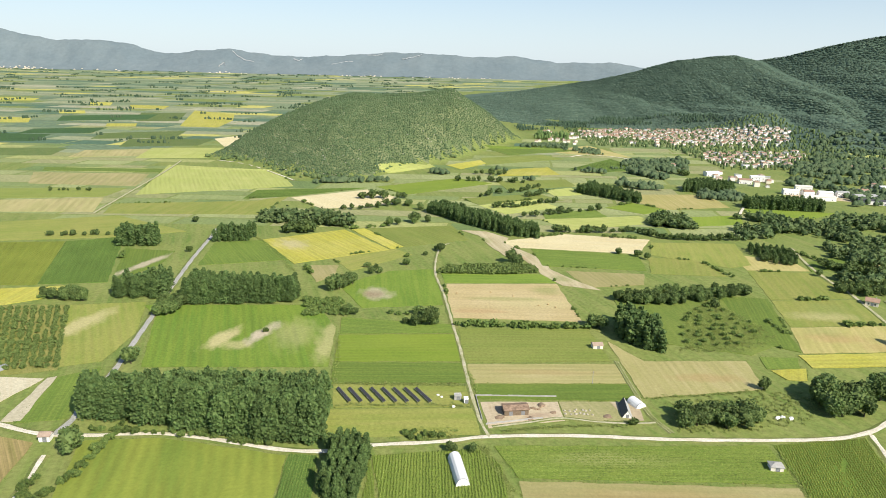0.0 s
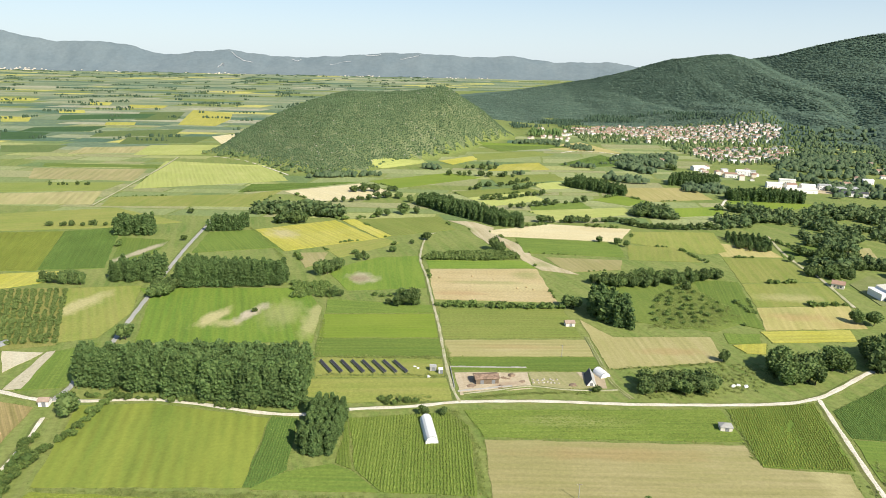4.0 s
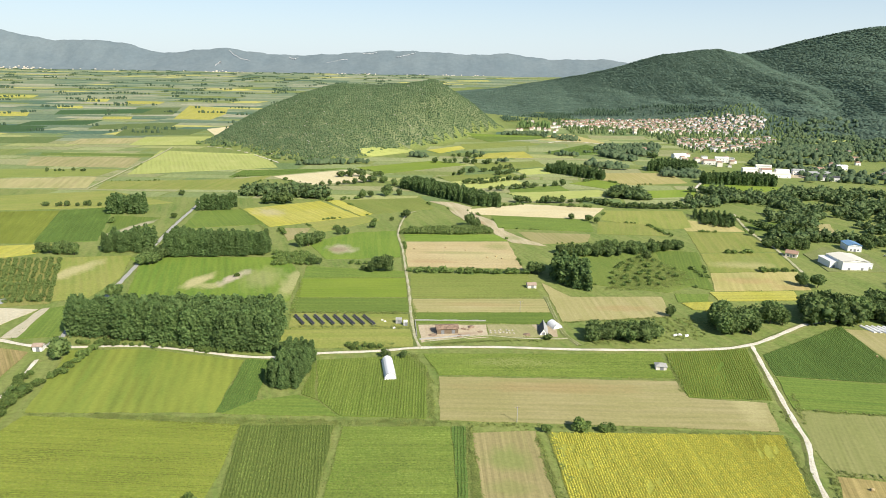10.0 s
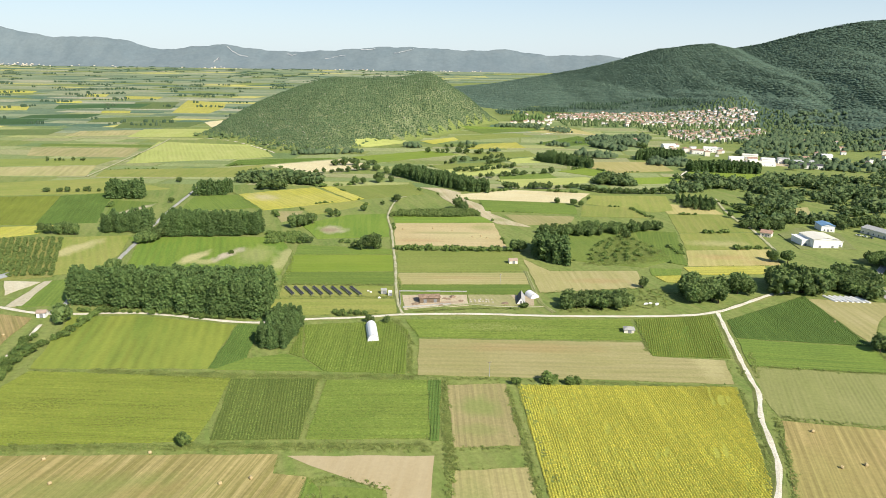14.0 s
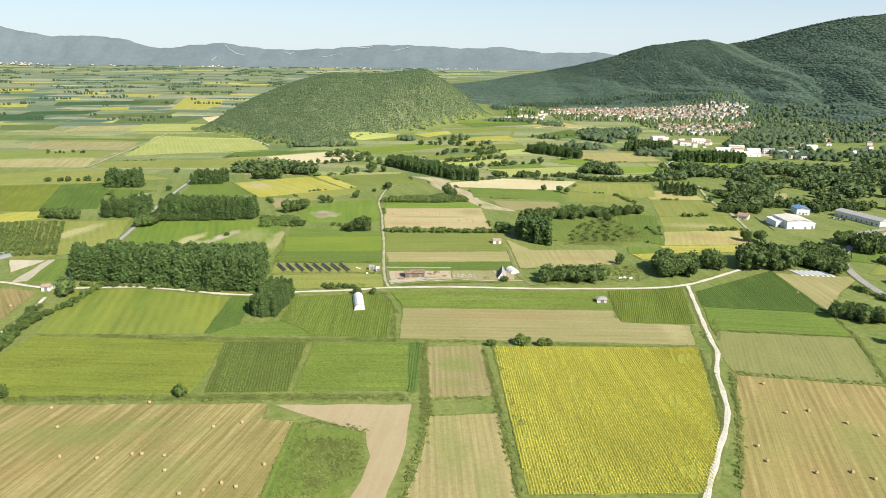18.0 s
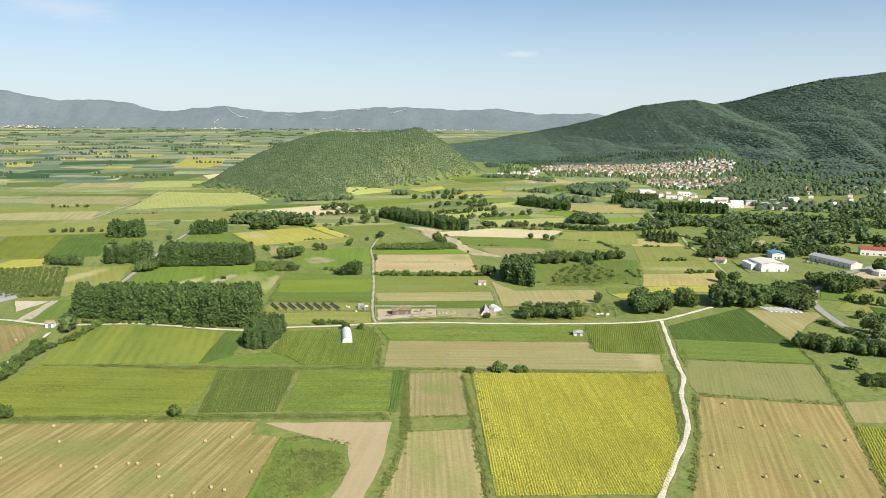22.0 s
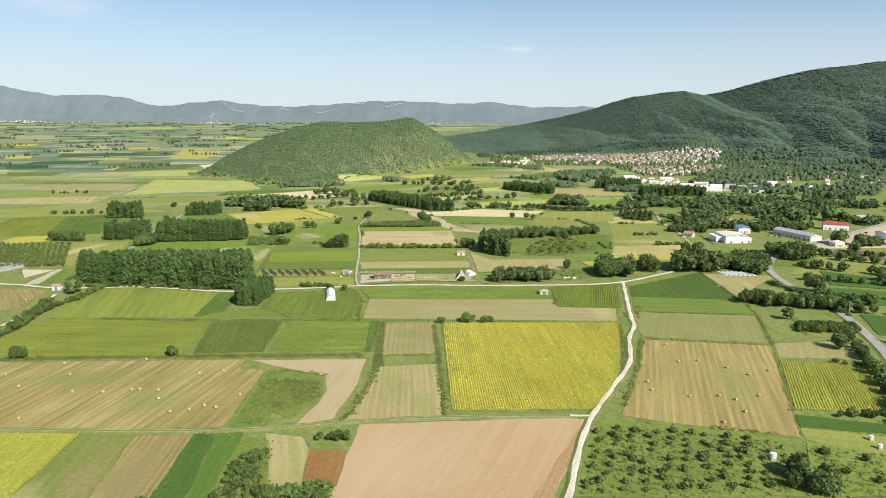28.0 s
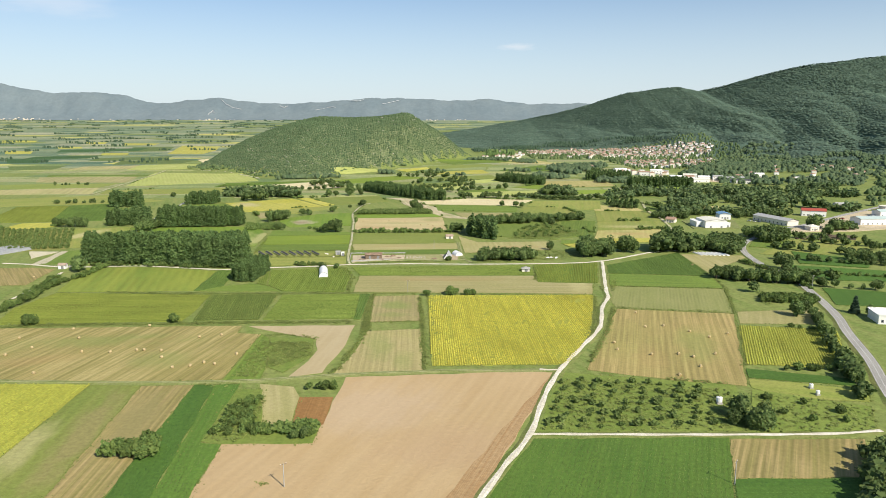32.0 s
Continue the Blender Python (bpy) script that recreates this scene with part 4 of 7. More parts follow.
field("hay_pale", (138, 929), (182, 957), (188, 906), (151, 890))
field("drymeadow", (-110.3, 552.4), (-82.6, 554.6), (-82.5, 523.1), (-93.2, 507.8))
road("dirt", 2.7, (-222.6, 290.9), (-201.5, 287.3), (-178.3, 279.5), (-156.3, 278.6), (-123.9, 281.5), (-94.3, 276.7), (-71.2, 271.0), (-49.7, 269.4), (-29.8, 275.0), (3.3, 279.6), (24.1, 284.6), (65.5, 287.0), (112.6, 285.4), (176.3, 287.8), (204.4, 295.0), (226.9, 309.8), (253.3, 328.8), (277.4, 336.2))
road("dirt", 2.0, (205.3, 293.4), (189.0, 216.7), (184.5, 192.6), (176.3, 172.2), (166.5, 136.0), (151.2, 106.0), (136.2, 77.5), (125.7, 50.9), (115.4, 17.9), (104.2, -4.5), (94.5, -25.7))
road("track", 1.6, (24.9, 284.2), (21.6, 299.6), (18.0, 332.1), (14.2, 383.6), (9.7, 429.9), (4.2, 487.4), (-2.7, 544.4), (0.7, 616.1), (9.6, 633.3))
road("dirt", 1.6, (115.4, 17.9), (164.3, 16.9), (211.4, 16.8), (233.6, 19.1))
road("grasstrack", 2.6, (136.1, 76.9), (91.1, 76.7), (49.5, 73.3), (7.6, 66.4), (-43.2, 65.2), (-135.0, 69.7))
road("dirt", 1.6, (136.1, 76.9), (131.0, 76.9), (127.5, 77.6))
road("lane", 3.2, (-170.0, 278.1), (-169.0, 293.4), (-172.0, 310.0), (-173.4, 343.4), (-181.1, 393.9), (-186.5, 428.5), (-195.1, 480.4), (-207.0, 561.8), (-215.3, 634.8), (-220.5, 673.4))
road("dirt", 1.8, (-165.5, 262.0), (-160.8, 238.8), (-158.9, 217.6), (-157.9, 192.5))
road("grasstrack", 2.0, (110.8, 291.1), (105.3, 308.6), (104.2, 336.0), (103.9, 371.9))
field("gully", (22, 690), (39, 668), (47, 630), (60, 592), (75, 582), (84, 541), (96, 513), (124, 503), (108, 528), (93, 556), (92, 588), (77, 613), (62, 640), (68, 660), (48, 686))
field("darksoil", (404, 390), (441, 379), (456, 401), (423, 415))
road("asphalt", 4.8, (249.8, 31.9), (258.3, 55.0), (271.5, 86.2), (284.9, 125.6), (296.0, 154.6), (308.0, 199.1), (316.7, 242.7), (316.0, 280.9), (321.0, 317.2), (329.5, 344.4), (343.2, 369.3), (367.4, 399.3), (392.2, 432.5))
road("track", 2.2, (337.9, 644.7), (324.3, 586.0), (317.7, 536.8), (315.9, 501.6), (304.2, 434.7))
road("asphalt", 5.6, (392.2, 432.5), (437.5, 458.8), (526.5, 535.6), (613.1, 605.8))
road("dirt", 3, (353, 800), (371, 835), (389, 865))
road("dirt", 5, (388, 1188), (337, 1296), (280, 1327), (242, 1296))
road("track", 2.4, (-371, 730), (-386, 855), (-405, 1014), (-423, 1132))
road("dirt", 2.5, (-369, 1148), (-306, 1105), (-229, 1002), (-205, 966))
field("rape", (-635, 1707), (-778, 2229), (-618, 2108), (-562, 1896), (-541, 1701))
field("rape", (-1138, 2105), (-1073, 2127), (-1020, 2026), (-1084, 2005))
field("rape", (-824, 1737), (-758, 1754), (-731, 1682), (-796, 1666))
field("rape", (-1160, 1855), (-1072, 1843), (-1008, 1719), (-1067, 1703))
field("rape", (-1668, 2684), (-1512, 2671), (-1457, 2536), (-1552, 2494))
field("rape", (-1063, 2417), (-925, 2407), (-891, 2271), (-993, 2263))
field("rape", (-1245, 2515), (-1165, 2513), (-1108, 2368), (-1167, 2346))
field("corn_far", (-915, 1578), (-779, 1640), (-756, 1512), (-895, 1480))
field("corn_far", (-926, 1473), (-820, 1473), (-786, 1350), (-844, 1338))
field("corn_far", (-1038, 1933), (-820, 2044), (-782, 1871), (-972, 1780))
field("crop_far", (-889, 2091), (-769, 2131), (-688, 1843), (-788, 1815))
field("crop_far", (-784, 1241), (-675, 1262), (-652, 1163), (-728, 1150))
field("drystripe", (-631, 1236), (-526, 1273), (-499, 1182), (-615, 1148))
field("crop_far", (-633, 1424), (-472, 1459), (-466, 1338), (-597, 1294))
field("pale", (-472, 1459), (-435, 1537), (-394, 1432), (-405, 1313))
field("crop_far", (-734, 1517), (-582, 1605), (-556, 1463), (-705, 1409))
field("hay_pale", (-533, 1289), (-405, 1313), (-391, 1172), (-506, 1152))
field("plastic", (-228.8, 335.2), (-205.3, 334.3), (-212.3, 308.3))
field("plastic", (-203.9, 335.0), (-200.1, 337.2), (-192.0, 290.3), (-200.5, 288.9))
field("crop_dark", (361.7, 331.3), (401.2, 295.3), (385.2, 271.3), (345.3, 287.1))
field("crop_green", (358.2, 384.4), (382.4, 377.5), (358.5, 341.1), (337.6, 351.3))
field("crop_green", (324.2, 593.1), (388.3, 624.2), (376.7, 589.5), (316.9, 564.8))
field("drymeadow", (387.6, 598.0), (416.6, 606.8), (400.0, 565.6), (369.6, 565.3))
field("hay_pale", (772, 1352), (800, 1330), (838, 1325), (866, 1372), (850, 1408), (815, 1415), (784, 1392), lift=1.5)

# ---- trees ----
bark = plain_mat("bark", (0.13, 0.095, 0.065), 0.9, 0, 0.25, 3.0)
poplar_leaf = leaf_mat("poplar_leaves", (0.076, 0.138, 0.042), (0.152, 0.222, 0.070), 0.2)
broad_leaf = leaf_mat("broad_leaves", (0.078, 0.134, 0.040), (0.165, 0.222, 0.068), 0.28)
bush_leaf = leaf_mat("bush_leaves", (0.085, 0.142, 0.036), (0.172, 0.23, 0.060), 0.28)
brush_leaf = leaf_mat("hedge_weeds", (0.175, 0.24, 0.058), (0.285, 0.315, 0.092), 0.0, ((0.3, 6, 9, 0.25),))
fruit_leaf = leaf_mat("fruit_tree_leaves", (0.10, 0.155, 0.04), (0.185, 0.235, 0.07), 0.25)
pine_leaf = leaf_mat("conifer_needles", (0.042, 0.080, 0.048), (0.076, 0.120, 0.068), 0.2)
KINDS = {
    # half width, crown base, number of leaf sprays, spray size, lobes, leaves, label
    "poplar": (0.15, 0.07, 980, 0.027, 7, poplar_leaf, "tall slim dark green poplar in a planted stand", "poplar"),
    "broad": (0.46, 0.08, 900, 0.046, 8, broad_leaf, "rounded dark green deciduous tree with dense crown", "tree"),
    "bush": (0.62, 0.02, 420, 0.078, 6, bush_leaf, "low bushy green shrub", "bush"),
    "fruit": (0.52, 0.12, 420, 0.085, 6, fruit_leaf, "small round orchard tree", "fruit tree"),
    "brush": (0.75, 0.0, 420, 0.15, 4, brush_leaf, "low light green hedge growth", "hedge"),
    "conifer": (0.24, 0.06, 420, 0.06, 1, pine_leaf, "dark green pointed conifer beside the road", "conifer"),
}


SHARE = {"poplar": 300, "broad": 300, "bush": 220, "fruit": 170, "conifer": 10, "brush": 0}      # how many of a kind stand as things
LINE = {"poplar": 480, "broad": 520, "bush": 330, "fruit": 500, "conifer": 900, "brush": -999}         # nearer than this in the plan


def crown_points(kind, r, n, half, base, lobes):
    """Places on and in an uneven crown of height 1."""
    if kind == "conifer":
        z = base + (1 - base) * r.rand(n) ** 1.3
        rad = half * (1 - (z - base) / (1 - base)) * (0.6 + 0.5 * r.rand(n))
        a = r.rand(n) * 6.283
        return np.stack([rad * np.cos(a), rad * np.sin(a), z], 1)
    cs, rs = [], []
    for k in range(lobes):
        f = (k + 0.5) / lobes
        if kind == "poplar":
            zc = base + (0.97 - base) * f
            wd = half * (0.72 + 0.5 * math.sin(math.pi * min(1, 0.25 + f * 0.8))) * (1.0 if f < 0.8 else 0.8)
            cs.append((r.uniform(-.3, .3) * half, r.uniform(-.3, .3) * half, zc))
            rs.append((wd, wd, (1 - base) / lobes * 0.95))
        else:
            a = r.rand() * 6.283
            d = half * (0.0 if k == 0 else r.uniform(0.35, 0.62))
            q = r.uniform(0.38, 0.6) * half
            q = q * 1.35 if k == 0 else q
            hgt = (1 - base) * (r.uniform(0.22, 0.36) if k else 0.42)
            zc = (base + (1 - base) * r.uniform(0.3, 0.66)) if k else 1 - hgt
            cs.append((d * math.cos(a), d * math.sin(a), min(zc, 1 - hgt)))
            rs.append((q, q, hgt))
    out = []
    while len(out) < n:
        k = r.randint(lobes)
        v = r.normal(size=3)
        v /= np.linalg.norm(v)
        rad = r.uniform(0.72, 1.08)
        p = np.array(cs[k]) + v * np.array(rs[k]) * rad
        if p[2] > base * 0.6:
            out.append(p)
    return np.array(out), cs, rs


def tree_mesh(kind, seed, thin=1.0, masses=0):
    half, base, n, size, lobes, leaf, label, cat = KINDS[kind]
    lobes = masses or lobes
    n, size = int(n * thin), size / thin ** 0.4
    r = np.random.RandomState(seed)
    got = crown_points(kind, r, n, half, base, lobes)
    pts, cs, rs = got if isinstance(got, tuple) else (got, [], [])
    vs, fs = [], []
    for p in pts:                                        # leaf sprays: bent, uneven quads
        s = size * r.uniform(0.55, 1.25)
        a = Vector(r.normal(size=3)).normalized()
        b = a.cross(Vector(r.normal(size=3))).normalized()
        c = a.cross(b)
        i = len(vs)
        for u, v, k in ((-1, -0.6, 0), (0.9, -1, 0.25), (1, 0.8, -0.2), (-0.7, 1, 0.3)):
            q = Vector(p) + (a * u * r.uniform(.7, 1.2) + b * v * r.uniform(.7, 1.2) + c * k) * s
            vs.append((q.x, q.y, max(q.z, 0.01)))
        fs += [(i, i + 1, i + 2), (i, i + 2, i + 3)]
    for c, rr in zip(cs, rs):                            # inner masses that close the crown
        bm = bmesh.new()
        bmesh.ops.create_icosphere(bm, subdivisions=1, radius=1.0)
        i = len(vs)
        for v in bm.verts:
            k = r.uniform(0.62, 0.88)
            vs.append((c[0] + v.co.x * rr[0] * k, c[1] + v.co.y * rr[1] * k, max(c[2] + v.co.z * rr[2] * k, 0.01)))
        fs += [tuple(i + v.index for v in f.verts) for f in bm.faces]
        bm.free()
    tb = bmesh.new()
    top = 0.85 if kind in ("poplar", "conifer") else max(0.4, base + 0.25)
    w = 0.012 if kind in ("poplar", "conifer") else 0.024
    tube(tb, (0, 0, -0.02), (0.01, 0.0, top * 0.5), w, w * 0.7)
    tube(tb, (0.01, 0, top * 0.5), (0.0, 0.01, top), w * 0.7, w * 0.25)
    for k in range(5):
        a = k * 1.26 + r.rand()
        z = top * (0.35 + 0.12 * k)
        tube(tb, (0.005, 0, z), (half * 0.6 * math.cos(a), half * 0.6 * math.sin(a), min(0.95, z + 0.16)), w * 0.4, w * 0.12, 4)
    return vs, fs, tb


MADE = {}
GROUP = [""]


def tree(kind, at, high, group=""):
    """One tree with trunk and crown; alike trees share meshes."""
    r = rnd
    half, base, n, size, lobes, leaf, label, cat = KINDS[kind]
    var = r.randrange(5)
    sc = high * (r.uniform(0.92, 1.07) if kind == "poplar" else r.uniform(0.8, 1.15))
    wide = r.uniform(0.9, 1.2) if kind == "poplar" else r.uniform(0.85, 1.35)
    x, y = at
    m = Matrix.LocRotScale((x, y, hz(x, y)), Euler((0, 0, r.uniform(0, 6.28))), (sc * wide, sc * wide, sc))
    name = {"poplar": "poplar_tree", "broad": "tree", "bush": "bush", "fruit": "orchard_tree", "conifer": "conifer"}[kind]
    if (kind, var) not in MADE:
        vs, fs, tb = tree_mesh(kind, 40 + var * 7)
        e = new(name)
        part("trunk", tb, bark, e)
        link_mesh("crown", vs, fs, leaf, e)
        MADE[(kind, var)] = e
        e.matrix_basis = m
        ob = e
    else:
        src = MADE[(kind, var)]
        ob = copy_thing(src, Matrix.Identity(4))
        ob.matrix_basis = m
    g = group or GROUP[0]
    return tagged(ob, label, cat, g)


wood_no = [0]


def spread(poly, gap, jitter, planted):
    poly = list(poly)
    e = max(((q[0] - p[0], q[1] - p[1]) for p, q in zip(poly, poly[1:] + poly[:1])), key=lambda d: math.hypot(*d))
    a = math.atan2(e[1], e[0])
    ca, sa = math.cos(a), math.sin(a)
    q = [(ca * x + sa * y, -sa * x + ca * y) for x, y in poly]
    out = []
    v, row = min(p[1] for p in q) + 0.2, 0
    while v < max(p[1] for p in q):
        u = min(p[0] for p in q) + (0 if planted else (row % 2) * gap / 2)
        while u < max(p[0] for p in q):
            uu, vv = u + rnd.uniform(-1, 1) * jitter * gap, v + rnd.uniform(-1, 1) * jitter * gap
            x, y = ca * uu - sa * vv, sa * uu + ca * vv
            if inside(x, y, poly):
                out.append((x, y))
            u += gap
        v += gap * (1.0 if planted else 0.87)
        row += 1
    return out


rest = {}
on_road = set()
for rx, ry, half in road_points:                         # ground that the growth keeps off
    n = int(half + 1.6)
    on_road.update((int(rx // 1) + i, int(ry // 1) + j) for i in range(-n, n + 1) for j in range(-n, n + 1) if math.hypot(i, j) < half + 1.1)


def plant(kind, p, high, group):
    """A tree of its own near the camera's way, else a place in the joined rest."""
    if kind == "brush":
        if (int(p[0] // 1), int(p[1] // 1)) in on_road:
            return
        for k in range(3):
            rest.setdefault("brush", []).append((p[0] + rnd.gauss(0, 0.8), p[1] + rnd.gauss(0, 0.8), min(1.4, high) * rnd.uniform(0.35, 0.85)))
        return
    if p[1] < LINE[kind] and SHARE[kind] > 0 and (kind != "bush" or high > 1.9):
        SHARE[kind] -= 1
        tree(kind, p, high, group)
    else:
        rest.setdefault(kind, []).append((p[0], p[1], high * rnd.uniform(0.82, 1.15)))


def wood(kind, gap, high, *poly):
    wood_no[0] += 1
    if kind == "bush" and high < 2.6:
        for p in spread(poly, gap * 0.8, 0.4, False):
            plant("brush", p, high * 0.9, "")
        return
    g = {"poplar": "planted poplar stand", "broad": "trees of a copse", "bush": "shrubs of a thicket", "fruit": "trees of the orchard"}[kind] + " %d" % wood_no[0]
    for p in spread(poly, gap, 0.14 if kind in ("poplar", "fruit") else 0.33, kind in ("poplar", "fruit")):
        plant(kind, p, high, g)


def hedge(kind, gap, high, *line):
    wood_no[0] += 1
    if kind == "bush" and high < 2.6:
        kind, gap = "brush", gap * 0.45
    g = "hedgerow %d" % wood_no[0]
    for a, b in zip(line, line[1:]):
        L = math.hypot(b[0] - a[0], b[1] - a[1])
        n = max(1, round(L / gap))
        for k in range(n):
            f = (k + rnd.uniform(0.1, 0.9)) / n
            plant(kind, (a[0] + (b[0] - a[0]) * f + rnd.uniform(-.3, .3) * gap, a[1] + (b[1] - a[1]) * f + rnd.uniform(-.3, .3) * gap), high * rnd.choice((0.7, 0.9, 1.0, 1.2)), g)


def tree_rows(kind, row_gap, gap, high, a, b, c, d, stray=0.4):
    """Planted rows that run from side a-b to side d-c of a plot."""
    wood_no[0] += 1
    n = max(2, round(math.hypot(b[0] - a[0], b[1] - a[1]) / row_gap))
    for k in range(n + 1):
        f = k / n
        p = (a[0] + (b[0] - a[0]) * f, a[1] + (b[1] - a[1]) * f)
        q = (d[0] + (c[0] - d[0]) * f, d[1] + (c[1] - d[1]) * f)
        m = int(math.hypot(q[0] - p[0], q[1] - p[1]) / gap)
        for s in range(m):
            if rnd.random() < 0.9:
                t = (s + rnd.uniform(0.35, 0.65)) / m
                plant(kind, (p[0] + (q[0] - p[0]) * t + rnd.uniform(-stray, stray), p[1] + (q[1] - p[1]) * t + rnd.uniform(-1, 1) * (stray - 0.4)), high * rnd.uniform(0.75, 1.15), "orchard row %d.%d" % (wood_no[0], k))


def join_rest():
    for kind, rows in rest.items():
        protos = WEEDS if kind == "brush" else []
        for k in range(0 if kind == "brush" else 4):
            vs, fs, tb = tree_mesh(kind, 90 + k, 0.2)
            tb.free()
            protos.append((np.array(vs), np.array(fs)))
        A = np.array(rows)
        pos = np.column_stack([A[:, :2], height(A[:, 0], A[:, 1])])
        name = {"poplar": "poplar_stands", "broad": "copses", "bush": "shrubs", "brush": "hedge_growth", "fruit": "orchard_rows"}[kind]
        tagged(joined(name, protos, pos, A[:, 2], A[:, 2] * np.random.RandomState(2).uniform(*((0.9, 1.2) if kind == "poplar" else (1.2, 2.1) if kind == "brush" else (0.75, 1.5)), len(A)), KINDS[kind][5]),
               {"poplar": "farther poplar stands between the fields", "broad": "farther copses and tree rows between the fields", "bush": "green hedges and shrubs along field edges", "brush": "low light green growth along tracks and field edges", "fruit": "farther rows of small orchard trees"}[kind], name.replace("_", " "), kind="stuff")


# joined far growth
def lump(seed, lobes, narrow=1.0):
    """A low tree crown of a few uneven lobes, height 1, standing at the origin."""
    r = np.random.RandomState(seed)
    vs, fs = [], []
    for k in range(lobes):
        a = r.rand() * 6.283
        d = 0.0 if k == 0 else r.uniform(0.2, 0.36)
        c = np.array([d * math.cos(a) * narrow, d * math.sin(a) * narrow, 0.5 if k == 0 else r.uniform(0.3, 0.6)])
        q = np.array([0.36 * narrow, 0.36 * narrow, 0.5]) * (1 if k == 0 else r.uniform(0.55, 0.8))
        bm = bmesh.new()
        if lobes > 2:
            bmesh.ops.create_icosphere(bm, subdivisions=1, radius=1.0)
            bmesh.ops.delete(bm, geom=[v for v in bm.verts if v.co.z < -0.9], context="VERTS")
        else:
            bmesh.ops.create_icosphere(bm, subdivisions=1, radius=1.0)
            bmesh.ops.delete(bm, geom=[v for v in bm.verts if v.co.z < -0.9], context="VERTS")
            for v in bm.verts:
                if v.co.z < 0:
                    v.co.z = -1.0
        bm.verts.index_update()
        i = len(vs)
        for v in bm.verts:
            vs.append(c + np.array(v.co) * q * r.uniform(0.78, 1.2))
        fs += [[i + v.index for v in f.verts] for f in bm.faces]
        bm.free()
    return np.array(vs), np.array(fs)


def joined(name, protos, pos, high, wide, mat, parent=None, soft=False):
    """Many crowns as one mesh. pos n x 3, high and wide per crown."""
    r = np.random.RandomState(len(pos) + 3)
    V, F, off = [], [], 0
    which = r.randint(len(protos), size=len(pos))
    for k, (pv, pf) in enumerate(protos):
        sel = np.nonzero(which == k)[0]
        if not len(sel):
            continue
        a = r.rand(len(sel)) * 6.283
        c, s = np.cos(a)[:, None], np.sin(a)[:, None]
        x = (pv[None, :, 0] * c - pv[None, :, 1] * s) * wide[sel][:, None] + pos[sel, 0][:, None]
        y = (pv[None, :, 0] * s + pv[None, :, 1] * c) * wide[sel][:, None] + pos[sel, 1][:, None]
        z = pv[None, :, 2] * high[sel][:, None] + pos[sel, 2][:, None] - 0.2
        V.append(np.stack([x, y, z], 2).reshape(-1, 3))
        idx = pf[None] + (np.arange(len(sel)) * len(pv))[:, None, None] + off
        F.append(idx.reshape(-1, 3))
        off += len(sel) * len(pv)
    V, F = np.concatenate(V), np.concatenate(F)
    me = bpy.data.meshes.new(name)
    me.vertices.add(len(V))
    me.vertices.foreach_set("co", V.ravel())
    me.loops.add(len(F) * 3)
    me.loops.foreach_set("vertex_index", F.ravel().astype(np.int32))
    me.polygons.add(len(F))
    me.polygons.foreach_set("loop_start", np.arange(0, len(F) * 3, 3, dtype=np.int32))
    me.update(calc_edges=True)
    if soft:
        me.shade_smooth()
    me.materials.append(mat)
    ob = new(name, me)
    if parent is not None:
        ob.parent = parent
    return ob


def dome(seed):
    """A small rounded crown of two uneven rings and a top, height and width about 1."""
    r = np.random.RandomState(seed)
    vs = [(q * math.cos(a + k) * r.uniform(0.85, 1.15), q * math.sin(a + k) * r.uniform(0.85, 1.15), z * r.uniform(0.9, 1.1))
          for q, z, k in ((0.5, 0.0, 0), (0.34, 0.58, 0.5)) for a in np.arange(5) * 1.2566]
    vs.append((r.uniform(-.08, .08), r.uniform(-.08, .08), 1.0))
    fs = []
    for i in range(5):
        j = (i + 1) % 5
        fs += [(i, j, 5 + i), (j, 5 + j, 5 + i), (5 + i, 5 + j, 10)]
    return np.array(vs), np.array(fs)


def weeds(seed):
    """A low tuft of leaves that lie open to the sky, height and width about 1."""
    r = np.random.RandomState(seed)
    vs, fs = [], []
    for k in range(11):
        a, q = r.rand() * 6.283, 0.5 * math.sqrt(r.rand())
        c = np.array([q * math.cos(a), q * math.sin(a), (1 - 2.4 * q * q) * r.uniform(0.45, 1.0)])
        s, o = r.uniform(0.13, 0.26), r.rand() * 6.283
        i = len(vs)
        for j in range(4):
            e = s * r.uniform(0.6, 1.3)
            vs.append(c + np.array([e * math.cos(o + j * 1.571), e * math.sin(o + j * 1.571), r.uniform(-0.16, 0.16) - 0.25 * (j % 2) * s]))
        fs += [(i, i + 1, i + 2), (i, i + 2, i + 3)]
    return np.array(vs), np.array(fs)


WEEDS = [weeds(k) for k in (1, 2, 3, 4, 5)]
DOMES = [dome(k) for k in (1, 2, 3, 4, 5)]
FULL = [lump(k, 5) for k in (1, 2, 3, 4)]
SLIM = [lump(k, 3, 0.45) for k in (5, 6, 7)]
ROUND = [lump(k, 1) for k in (11, 12, 13, 14)]
# leaf colour raised and blued a little to imitate haze
wild_leaf = leaf_mat("hazed_woodland_leaves", (0.085, 0.142, 0.052), (0.168, 0.222, 0.084), 0.0)
# mountain foliage, its green shifted to blue in place of haze
forest_leaf = leaf_mat("hazed_forest_leaves", (0.078, 0.132, 0.094), (0.136, 0.194, 0.132), 0.0, ((0.3, 90, 240, 0.26), (1.2, 22, 26, 0.22)))
# farther woods, haze likewise worked into the leaf colour
valley_leaf = leaf_mat("hazed_valley_wood_leaves", (0.074, 0.124, 0.060), (0.136, 0.186, 0.088), 0.0)
